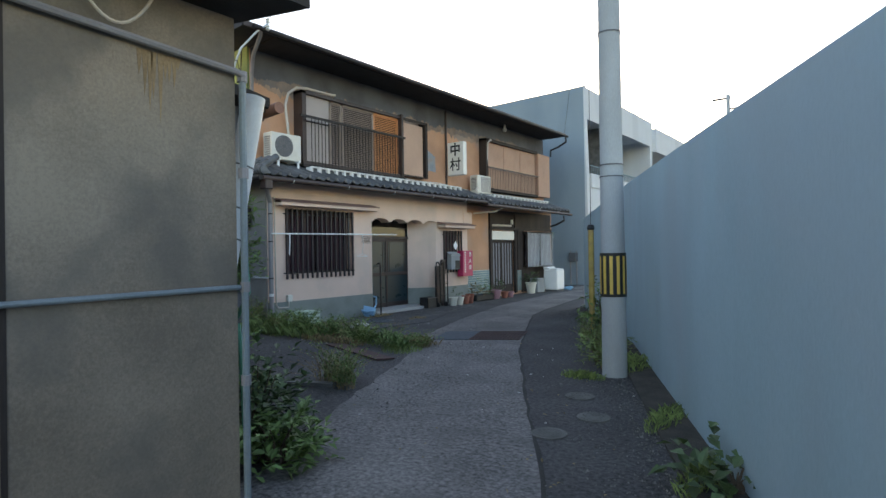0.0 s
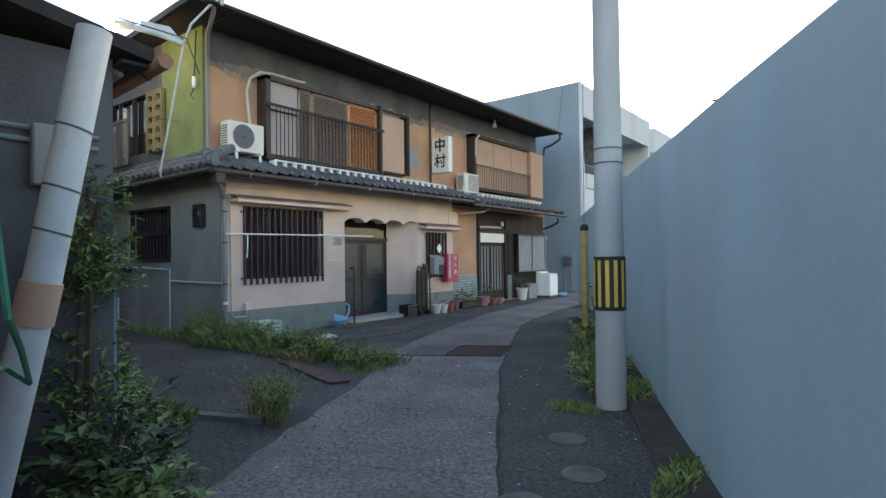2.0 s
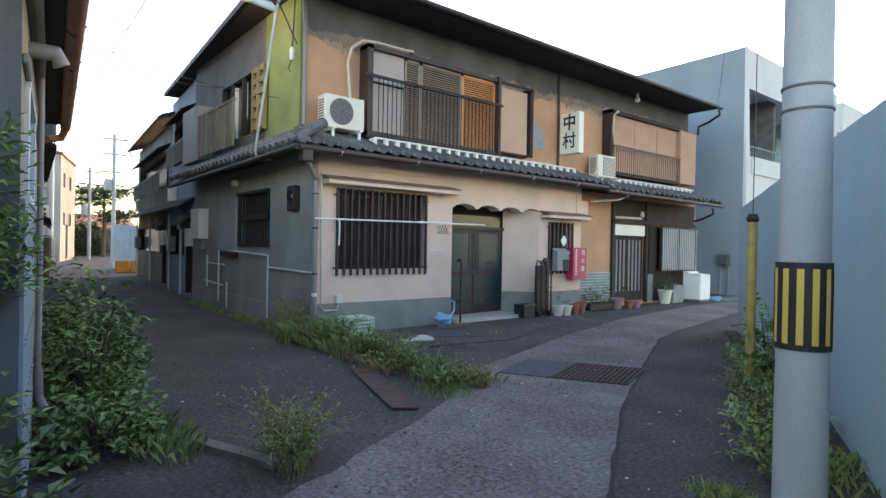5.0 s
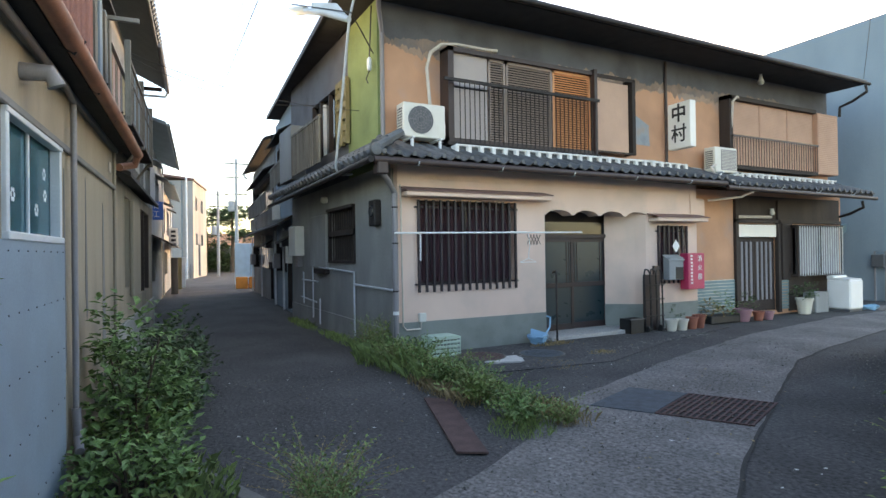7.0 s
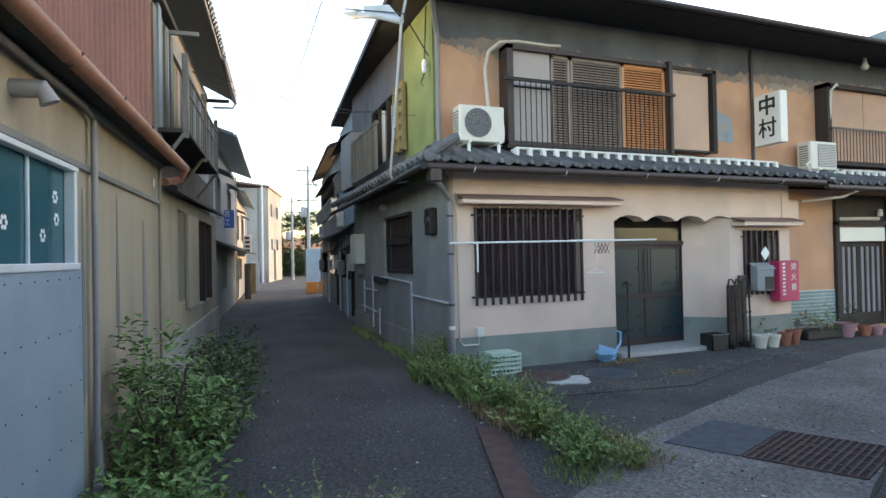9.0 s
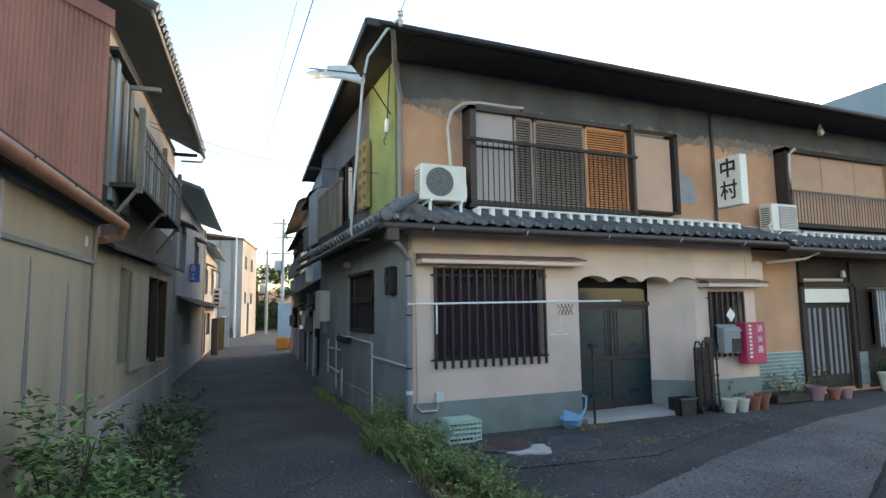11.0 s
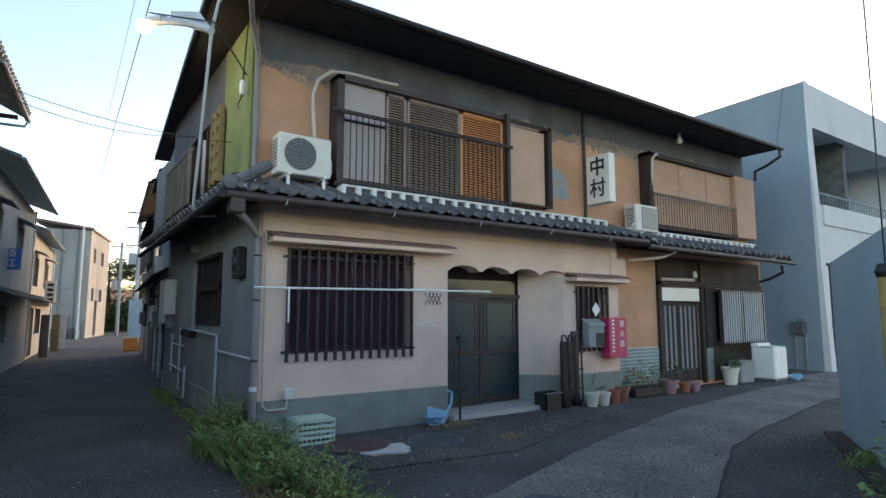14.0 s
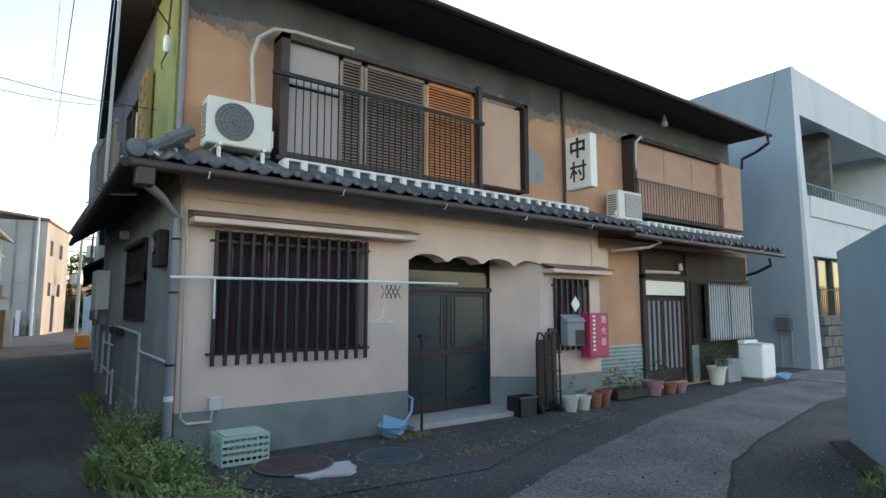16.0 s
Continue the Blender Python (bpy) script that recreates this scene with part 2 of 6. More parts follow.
CURTAIN = mat("dusky_red_curtain", (0.075, 0.032, 0.042), 0.9, var=0.3, scale=3, bump=0.2, stretch=(3, 3, 0.3))
WIRE = mat("black_cable", (0.025, 0.025, 0.027), 0.6, bump=0)


def glass_mat(name, color, rough):
    m = bpy.data.materials.new(name)
    m.use_nodes = True
    b = m.node_tree.nodes["Principled BSDF"]
    n = m.node_tree.nodes.new("ShaderNodeTexNoise"); n.inputs["Scale"].default_value = 3
    r = m.node_tree.nodes.new("ShaderNodeMapRange"); r.inputs["To Min"].default_value, r.inputs["To Max"].default_value = rough, rough + 0.15
    m.node_tree.links.new(n.outputs["Fac"], r.inputs["Value"]); m.node_tree.links.new(r.outputs["Result"], b.inputs["Roughness"])
    b.inputs["Base Color"].default_value = (*color, 1)
    b.inputs["Specular IOR Level"].default_value = 0.6
    return m


FROST = glass_mat("frosted_dark_glass", (0.02, 0.042, 0.05), 0.22)
TEALGLASS = glass_mat("teal_window_glass", (0.02, 0.10, 0.13), 0.08)
DARKGLASS = glass_mat("dark_window_glass", (0.02, 0.025, 0.03), 0.06)
STRIPE = mat("pale_grey_curtain_panel", (0.24, 0.235, 0.26), 0.7, var=0.15, scale=3, bump=0.05, stretch=(3, 3, 0.4))
GLOW = bpy.data.materials.new("lit_lamp_glass"); GLOW.use_nodes = True
GLOW.node_tree.nodes["Principled BSDF"].inputs["Emission Color"].default_value = (1.0, 0.86, 0.6, 1)
GLOW.node_tree.nodes["Principled BSDF"].inputs["Emission Strength"].default_value = 40.0


# ---- mesh building ----
class B:
    """Gathers vertices and faces of one mesh."""
    def __init__(self, m=None):
        self.v, self.f, self.m = [], [], m

    def add(self, vs, fs):
        k = len(self.v)
        self.v += [tuple(self.m @ Vector(p)) if self.m else tuple(p) for p in vs]
        self.f += [tuple(i + k for i in f) for f in fs]
        return self

    def box(self, a, b, c=0.0):
        (x0, y0, z0), (x1, y1, z1) = [min(p, q) for p, q in zip(a, b)], [max(p, q) for p, q in zip(a, b)]
        if c <= 0:
            return self.add([(x, y, z) for x in (x0, x1) for y in (y0, y1) for z in (z0, z1)],
                            [(0, 1, 3, 2), (4, 6, 7, 5), (0, 4, 5, 1), (2, 3, 7, 6), (0, 2, 6, 4), (1, 5, 7, 3)])
        bm = bmesh.new()
        bmesh.ops.create_cube(bm, size=1.0, matrix=Matrix.Translation(((x0 + x1) / 2, (y0 + y1) / 2, (z0 + z1) / 2)) @ Matrix.Diagonal((x1 - x0, y1 - y0, z1 - z0, 1)))
        bmesh.ops.bevel(bm, geom=bm.edges[:], offset=c, segments=1, affect="EDGES")
        bm.verts.index_update()
        self.add([v.co.copy() for v in bm.verts], [[v.index for v in f.verts] for f in bm.faces])
        bm.free()
        return self

    def tube(self, pts, r, n=8, r2=None, cap=True):
        pts = [Vector(p) for p in pts]
        rings, side = [], None
        for i, p in enumerate(pts):
            d = (pts[min(i + 1, len(pts) - 1)] - pts[max(i - 1, 0)]).normalized()
            if side is None:
                side = d.orthogonal().normalized()
            side = (side - d * side.dot(d)).normalized()
            up = d.cross(side)
            rr = r if r2 is None else r + (r2 - r) * i / (len(pts) - 1)
            rings.append([p + (side * math.cos(6.2832 * k / n) + up * math.sin(6.2832 * k / n)) * rr for k in range(n)])
        fs = [(i * n + k, i * n + (k + 1) % n, (i + 1) * n + (k + 1) % n, (i + 1) * n + k) for i in range(len(pts) - 1) for k in range(n)]
        if cap:
            fs += [tuple(range(n - 1, -1, -1)), tuple((len(pts) - 1) * n + k for k in range(n))]
        return self.add([q for g in rings for q in g], fs)

    def lathe(self, c, prof, n=16, axis="z"):
        """prof: (radius, height) pairs about an axis through c."""
        vs = []
        for r, h in prof:
            for k in range(n):
                a, b = r * math.cos(6.2832 * k / n), r * math.sin(6.2832 * k / n)
                vs.append({"z": (c[0] + a, c[1] + b, c[2] + h), "x": (c[0] + h, c[1] + a, c[2] + b), "y": (c[0] + b, c[1] + h, c[2] + a)}[axis])
        fs = [(i * n + k, i * n + (k + 1) % n, (i + 1) * n + (k + 1) % n, (i + 1) * n + k) for i in range(len(prof) - 1) for k in range(n)]
        fs += [tuple(range(n - 1, -1, -1)), tuple((len(prof) - 1) * n + k for k in range(n))]
        return self.add(vs, fs)

    def prism(self, poly, lift):
        """poly: a flat ring of 3D points; lift: the vector it is thickened by."""
        n, l = len(poly), Vector(lift)
        return self.add([Vector(p) for p in poly] + [Vector(p) + l for p in poly],
                        [tuple(range(n - 1, -1, -1)), tuple(range(n, 2 * n))] + [(i, (i + 1) % n, n + (i + 1) % n, n + i) for i in range(n)])

    def data(self, name, material, smooth=False):
        me = bpy.data.meshes.new(name)
        me.from_pydata(self.v, [], self.f)
        me.materials.append(material)
        bm = bmesh.new(); bm.from_mesh(me)
        if len(bm.faces) < 60000:
            bmesh.ops.recalc_face_normals(bm, faces=bm.faces[:])
        bm.to_mesh(me); bm.free()
        if smooth:
            me.polygons.foreach_set("use_smooth", [True] * len(me.polygons))
            me.set_sharp_from_angle(angle=radians(40))
        return me


def thing(name, at, label, category, group=""):
    e = new(name)
    e.empty_display_size = 0.1
    e.matrix_world = Matrix.Translation(at)
    return tagged(e, label, category, group)


def part(name, b, material, parent, label="", smooth=False):
    ob = new(name, b.data(name, material, smooth))
    inv, p = Matrix.Identity(4), parent
    ob.parent = parent
    if parent.type == "EMPTY":
        ob.matrix_parent_inverse = Matrix.Translation(parent.matrix_basis.translation).inverted()
    return tagged(ob, label) if label else ob


def solid(name, b, material, label, category, group="", smooth=False, kind=""):
    return tagged(new(name, b.data(name, material, smooth)), label, category, group, kind)


def structure(name, b, material, label="", smooth=False):
    return tagged(new(name, b.data(name, material, smooth)), label, "", "", "structure")


def arc(a, b, sag, n=14):
    a, b = Vector(a), Vector(b)
    return [a.lerp(b, i / n) - Vector((0, 0, sag * 4 * (i / n) * (1 - i / n))) for i in range(n + 1)]


def wall_x(b, x0, x1, y0, y1, z0, z1, holes):
    """A wall between x0 and x1 running along y, with rectangular holes (ya, yb, za, zb) in it."""
    ys = sorted({y0, y1, *[h[0] for h in holes], *[h[1] for h in holes]})
    for ya, yb in zip(ys, ys[1:]):
        cuts = sorted((h[2], h[3]) for h in holes if h[0] <= ya + 1e-6 and h[1] >= yb - 1e-6)
        z = z0
        for za, zb in cuts + [(z1, z1)]:
            if za - z > 0.001:
                b.box((x0, ya, z), (x1, yb, za))
            z = zb
    return b


def wall_y(b, y0, y1, x0, x1, z0, z1, holes):
    t = B()
    wall_x(t, y0, y1, x0, x1, z0, z1, holes)
    return b.add([(y, x, z) for x, y, z in t.v], t.f)


# ---- ground ----
structure("ground", B().add([(-900, -900, 0), (900, -900, 0), (900, 900, 0), (-900, 900, 0)], [(0, 1, 2, 3)]), ASPHALT, "dark patched asphalt ground")
road_l = [(-1.9, -6), (-2.3, -1.5), (-3.2, 1.2), (-4.25, 3.1), (-5.3, 5.3), (-6.5, 7.0), (-7.6, 10.0), (-8.6, 13.5), (-9.3, 18.0), (-9.3, 30)]
seam = [(1.2, -6), (0.2, -1.2), (-1.45, 2.4), (-2.77, 4.5), (-4.28, 7.02), (-4.74, 7.96), (-6.07, 10.67), (-6.5, 11.6), (-6.9, 13.2), (-7.6, 17), (-7.6, 30)]


def strip(b, left, right, z0, z1):
    n = len(left)
    b.add([(x, y, z1) for x, y in left] + [(x, y, z1) for x, y in right], [(i, i + 1, n + i + 1, n + i) for i in range(n - 1)])


rb = B()
def resample(line, n):
    d = [0.0]
    for a, c in zip(line, line[1:]):
        d.append(d[-1] + math.dist(a, c))
    out = []
    for i in range(n):
        s = d[-1] * i / (n - 1)
        k = max(j for j in range(len(d) - 1) if d[j] <= s + 1e-9)
        f = (s - d[k]) / (d[k + 1] - d[k])
        out.append(tuple(p + (q - p) * f for p, q in zip(line[k], line[k + 1])))
    return out


def wobble(line, amp, seed):
    r = random.Random(seed)
    return [(x + r.uniform(-amp, amp), y + r.uniform(-amp, amp)) for x, y in line]


rl, rr = wobble(resample(road_l, 120), 0.035, 3), wobble(resample(seam, 120), 0.012, 4)
strip(rb, rl, rr, 0, 0.006)
structure("road", rb, ROAD, "pale worn concrete lane surface")
sb = B()
strip(sb, [(x - 0.018, y) for x, y in rr], [(x + 0.022, y) for x, y in wobble(rr, 0.012, 5)], 0, 0.010)
structure("road_seam", sb, SEAM, "dark cracked joint along the lane")
cb = B()
for cx, cy, dx, dy, s in ((-3.4, 3.2, 1.9, 0.9, 8), (-4.9, 6.5, 1.9, 1.1, 9), (-7.7, 8.9, 1.1, 1.9, 11), (-8.2, 6.4, 0.5, 2.0, 12), (-3.2, 0.9, 1.5, 0.4, 14), (-8.9, 5.0, 0.9, -1.1, 15)):
    pts = wobble([(cx + dx * i / 14, cy + dy * i / 14) for i in range(15)], 0.03, s)
    strip(cb, [(x - 0.006, y - 0.006) for x, y in pts], [(x + 0.007, y + 0.007) for x, y in pts], 0, 0.011)
structure("road_crack", cb, SEAM, "fine cracks across the lane")
apron = B()
apron.prism([(-10.13, 6.3, 0.004), (-8.2, 7.2, 0.004), (-7.95, 9.2, 0.004), (-8.9, 11.6, 0.004), (-9.5, 14.2, 0.004), (-10.13, 14.2, 0.004)], (0, 0, 0.012))
structure("pavement", apron, ASPHALT, "rough mortar apron before the house")

# ---- blue boundary wall, in three straight runs ----
for i, (p, q, za, zb) in enumerate((((4.2, -6.1), (-0.74, 3.87), 2.22, 2.58), ((-0.74, 3.87), (-2.94, 8.53), 2.58, 2.78), ((-2.94, 8.53), (-6.1, 13.85), 2.78, 2.5))):
    p, q = Vector((*p, 0)), Vector((*q, 0))
    n = Vector(((q - p).y, -(q - p).x, 0)).normalized() * 0.18
    wb = B().prism([p, q, q + Vector((0, 0, zb)), p + Vector((0, 0, za))], n)
    structure("wall_blue_%d" % (i + 1), wb, BLUEWALL, "pale blue rendered boundary wall")
solid("wall_plant_bed", B().prism([(-0.74, 3.87, 0.002), (-2.94, 8.53, 0.002), (-6.1, 13.8, 0.002), (-6.25, 13.6, 0.002), (-3.25, 8.4, 0.002), (-1.05, 3.75, 0.002), (1.1, -0.6, 0.002), (1.45, -0.5, 0.002)], (0, 0, 0.03)), DIRT, "strip of dark soil along the blue wall", "soil")

# ---- grey block at the start of the lane ----
gb = B().box((-2.55, -7, 0), (-4.35, 0.76, 3.0))
structure("wall_grey_block", gb, CONC, "stained grey mortar wall")
st = B()
rs = random.Random(5)
for k in range(9):
    y = 0.2 + 0.026 * k + rs.uniform(0, .01)
    h = rs.uniform(0.12, 0.5) * (1 - abs(k - 4) / 6)
    st.prism([(-2.5485, y, 2.68), (-2.5485, y + .03, 2.68), (-2.5485, y + .022, 2.68 - h * .6), (-2.5485, y + .012, 2.68 - h)], (.001, 0, 0))
structure("trim_rust", st, RUSTSTAIN, "rust streak below the wall pipe")
structure("trim_groove", B().box((-2.549, -0.37, 0), (-2.546, -0.345, 3.0)), DARKWOOD, "dark joint in the mortar wall")
structure("roof_grey_block", B().prism([(-2.1, -7, 3.0), (-2.1, 0.95, 3.0), (-4.6, 0.95, 3.35), (-4.6, -7, 3.35)], (0, 0, 0.09)), SOFFIT, "dark overhanging roof edge")
t = thing("wall_pipe", (-2.5, 0.7, 1.44), "grey water pipes clamped along the mortar wall", "pipe")
part("pipe_run", B().tube([(-2.51, -4, 1.40), (-2.52, 0.76, 1.44)], 0.015), PIPEBLUE, t, smooth=True)
part("pipe_run", B().tube([(-2.51, -4, 2.95), (-2.51, 0.74, 2.68), (-2.51, 0.80, 2.66)], 0.02), PIPEGREY, t, smooth=True)
part("riser", B().tube([(-2.52, 0.79, 0.1), (-2.52, 0.79, 2.66)], 0.021), PIPEBLUE, t, smooth=True)
for z in (0.9, 1.44, 2.1, 2.66):
    part("clamp", B().tube([(-2.52, 0.79, z - 0.03), (-2.52, 0.79, z + 0.03)], 0.029), PIPEGREY, t, smooth=True)
solid("hanging_cable", B().tube(arc((-2.5, -0.12, 3.0), (-2.5, 0.3, 3.0), 0.24), 0.008, 6), PIPEWHITE, "loop of pale cable hanging from the eave", "cable", smooth=True)
t = thing("leaning_pipe", (-3.6, 1.12, 0.2), "dirty white plastic drain pipe leaning on the hut", "pipe")
part("pipe_body", B().tube([(-3.71, 1.02, 0.0), (-3.53, 1.28, 1.5), (-3.44, 1.5, 2.85)], 0.088, 16), PIPEPALE, t, smooth=True)
for f in (1.75, 1.98, 2.3):
    part("band", B().tube([(-3.53 + (f - 1.5) * .0667, 1.28 + (f - 1.5) * .163, f), (-3.53 + (f - 1.48) * .0667, 1.28 + (f - 1.48) * .163, f + 0.012)], 0.091, 16), GUNGREY, t, smooth=True)
part("collar", B().tube([(-3.556, 1.242, 1.28), (-3.53, 1.28, 1.5)], 0.098, 16), TAN, t, "brown taped collar", smooth=True)
solid("green_hose", B().tube([(-2.6, 0.84, 1.75), (-2.62, 0.88, 1.4), (-2.9, 1.0, 1.25), (-3.3, 1.15, 1.05), (-3.45, 1.2, 1.0), (-3.1, 1.0, 1.15), (-2.7, 0.86, 1.2), (-2.62, 0.83, 0.9), (-2.62, 0.84, 0.6)], 0.014, 6), GREENHOSE, "green garden hose tied round the pipes", "hose", smooth=True)

# ---- the row of houses along the near side of the alley, in its own axes ----
ML = Matrix(((-0.9964, 0.085, 0, -6.4), (0.085, 0.9964, 0, 2.18), (0, 0, 1, 0), (0, 0, 0, 1)))


def lb():
    return B(ML)


def lw(u, v, z):
    return ML @ Vector((u, v, z))


b = lb()
wall_y(b, -3.2, 0, -1.95, 2.55, 0, 3.05, [(-1.5, -0.34, 1.88, 2.5)])
hut = thing("hut", lw(0, 0, 0), "low beige mortar hut with a blue tin skirt", "house")
part("wall", b, BEIGE, hut)
part("tin_skirt", lb().box((-1.96, 0.002, 0.1), (-0.22, 0.022, 1.84)), BLUETIN, hut, "blue-grey nailed tin sheeting")
nb = lb()
for i in range(10):
    for z in (0.35, 0.75, 1.1, 1.45, 1.78):
        nb.box((-1.9 + i * 0.18, 0.022, z), (-1.892 + i * 0.18, 0.026, z + 0.008))
part("nails", nb, IRON, hut)
for z, v in ((2.52, 0.03), (2.95, 0.05)):
    part("trim_board", lb().box((-1.95, 0.0, z), (2.55, v, z + 0.05), 0.008), PLASTERGREY, hut)
for u, w, z0, z1 in ((1.72, .11, .45, 2.3), (0.75, .05, 1.2, 2.45), (-.12, .04, .9, 2.4)):
    part("soot_streak", lb().prism([(u - w * .3, .002, z1), (u + w * .25, .002, z1 - .05), (u + w * .9, .002, (z0 + z1) / 2), (u + w * 1.3, .002, z0 + .1), (u + w * .3, .002, z0), (u - w * .9, .002, z0 + .25), (u - w * .5, .002, (z0 + z1) / 2 + .2)], (0, .002, 0)), PLASTERGREY, hut, "dark vertical water stain")
part("corner_board", lb().box((2.47, 0.0, 0.3), (2.55, 0.03, 3.0), 0.008), BEIGE, hut)
w = part("window", lb().box((-1.5, -0.06, 1.88), (-0.34, -0.04, 2.5)), TEALGLASS, hut, "teal tinted window with white flower stickers")
for a, c in (((-1.55, -0.03, 1.84), (-0.28, 0.035, 1.885)), ((-1.55, -0.03, 2.485), (-0.28, 0.03, 2.52)), ((-0.35, -0.04, 1.88), (-0.3, 0.025, 2.5)), ((-1.55, -0.04, 1.88), (-1.5, 0.025, 2.5)), ((-0.95, -0.04, 1.88), (-0.93, -0.02, 2.5))):
    part("window_frame", lb().box(a, c, 0.005), PIPEPALE, w)
for u, z in ((-0.5, 2.3), (-0.7, 2.05), (-1.2, 2.1), (-0.48, 2.16)):
    fb = lb()
    for k in range(6):
        a = k * 1.047
        fb.lathe((u + 0.03 * math.cos(a), -0.041, z + 0.03 * math.sin(a)), [(0.014, 0), (0.014, 0.003)], 8, "y")
    part("flower_sticker", fb, WHITE, w)
part("roof", lb().prism([(-2.2, 0.2, 3.02), (2.7, 0.2, 3.02), (2.7, -3.4, 3.75), (-2.2, -3.4, 3.75)], (0, 0, 0.1)), SOFFIT, hut, "dark rusty tin roof")
part("soffit", lb().box((-2.15, 0, 2.99), (2.65, 0.18, 3.015)), SOFFIT, hut)
g = part("gutter", lb().tube([(-2.3, 0.24, 3.02), (2.75, 0.24, 2.98)], 0.055, 12), COPPER, hut, "rust-red half-round gutter", smooth=True)
for u in range(6):
    part("bracket", lb().tube([(-2 + u * 0.9, 0.17, 2.99), (-2 + u * 0.9, 0.24, 2.945), (-2 + u * 0.9, 0.30, 3.03)], 0.008, 6), IRON, g)
part("gutter_spout", lb().tube([(2.7, 0.24, 2.96), (2.78, 0.2, 2.86), (2.72, 0.06, 2.82), (2.6, 0.05, 2.8)], 0.045, 10), COPPER, hut, smooth=True)
part("down_pipe", lb().tube([(-0.02, 0.05, 0.62), (-0.02, 0.05, 2.9), (-0.3, 0.06, 2.95), (-1.95, 0.06, 2.96)], 0.022, 10), PIPEGREY, hut, smooth=True)
part("drain_elbow", lb().tube([(-0.02, 0.05, 0.62), (-0.02, 0.06, 0.4), (-0.2, 0.1, 0.34)], 0.032, 10), PIPEGREY, hut, smooth=True)
part("vent_pipe", lb().tube([(-1.2, 0, 2.79), (-1.2, 0.14, 2.79), (-1.19, 0.17, 2.72)], 0.05, 12), PIPEGREY, hut, smooth=True)
part("vent_ring", lb().lathe((2.2, 0.0, 2.74), [(0.06, 0.0), (0.06, 0.012), (0.045, 0.012)], 16, "y"), PIPEWHITE, hut)
# end of the hut towards the lane
part("end_cladding", lb().box((-1.972, -3.2, 0), (-1.951, 0.0, 3.05)), SOOTSHADE, hut, "dark grey mortar end wall")
part("meter_box", lb().box((-2.07, -0.5, 2.1), (-1.97, -0.25, 2.5), 0.01), HOUSEGREY, hut, "grey electricity meter box")
part("ring_cable", lb().tube([(-1.99, -0.75 + 0.09 * math.cos(k * .5), 2.25 + 0.12 * math.sin(k * .5)) for k in range(13)], 0.01, 6), IRON, hut, smooth=True)
for z in (2.42, 2.5):
    part("end_pipe", lb().tube([(-1.99, -1.2, z), (-1.99, -0.1, z - 0.04)], 0.018, 8), PIPEBLUE, hut, smooth=True)

# tall house with the red tin gable, its upper storey set back behind the hut
UV = -0.6                                   # face of the upper storey
th = thing("tall_house", lw(7, 0, 0), "weathered two-storey house with red tin gable", "house")
b = lb()
wall_y(b, -6, -0.06, 2.56, 9.2, 0, 2.8, [(4.15, 4.7, 1.3, 2.62), (6.3, 8.4, 1.1, 2.62)])
part("wall", b, BEIGE, th, "grey stained lower wall")
part("set_back_wall", lb().box((9.2, -6, 0), (12.9, UV, 3.2)), PLASTERGREY, th)
b = lb()
wall_y(b, -6, UV, 5.2, 12.9, 2.8, 6.6, [(6.9, 12.2, 4.2, 5.9)])
part("upper_wall", b, HOUSEWHITE, th, "pale upper wall under the eave")
cv = lb()
n = 150
prof = [(5.17 - 0.018 * (k % 2), UV + 0.03 - 5.2 * k / n) for k in range(n + 1)]
cv.add([(u, v, 2.9) for u, v in prof] + [(u, v, 6.75 + min(UV - v, 3.0) * 0.5) for u, v in prof], [(k, k + 1, n + 2 + k, n + 1 + k) for k in range(n)])
part("tin_gable", cv, REDTIN, th, "rust-red corrugated tin gable")
part("under_balcony_boarding", lb().box((5.2, UV, 2.8), (12.9, UV + .02, 4.0)), DARKWOOD, th, "dark boarding below the balcony")
part("barge_tin", lb().prism([(5.1, UV + .1, 6.42), (5.1, -3.6, 7.92), (5.1, -3.6, 8.2), (5.1, UV + .1, 6.7)], (0.05, 0, 0)), REDTIN, th)
part("roof", lb().prism([(4.85, 0.05, 6.62), (13.4, 0.05, 6.62), (13.4, -3.6, 8.45), (4.85, -3.6, 8.45)], (0, 0, 0.08)), SOFFIT, th, "dark overhanging eave")
for k in range(38):
    part("roof_tile", lb().tube([(4.92 + k * 0.23, 0.13, 6.74), (4.92 + k * 0.23, -1.2, 7.41)], 0.075, 8), TILE, th, smooth=True)
part("fascia", lb().box((4.85, 0.05, 6.56), (13.4, 0.08, 6.68)), GREYWOOD, th)
part("gutter", lb().tube([(9.5, 0.12, 6.6), (13.45, 0.12, 6.56)], 0.045, 10), PIPEGREY, th, smooth=True)
part("gutter_outlet", lb().tube([(13.35, 0.12, 6.56), (13.35, 0.05, 6.4), (13.3, -0.5, 6.38)], 0.035, 8), PIPEPALE, th, smooth=True)
part("eave_arm", lb().box((6.6, UV, 6.0), (6.68, -0.05, 6.07)), HOUSEGREY, th)
part("eave_arm", lb().box((12.6, UV, 6.36), (12.68, 0.0, 6.45)), IRON, th)
rs = random.Random(9)
for k in range(6):
    part("board", lb().box((5.25 + k * 0.27, UV, 4.0 + rs.uniform(-.3, .25)), (5.49 + k * 0.27, UV + 0.05 + .03 * (k % 2), 6.0 + rs.uniform(-.1, .15)), 0.006), (GREYWOOD, BLUEGREY, GREYWOOD)[k % 3], th)
part("board_cap", lb().box((5.2, UV, 6.1), (6.85, UV + .16, 6.16), .006), IRON, th)
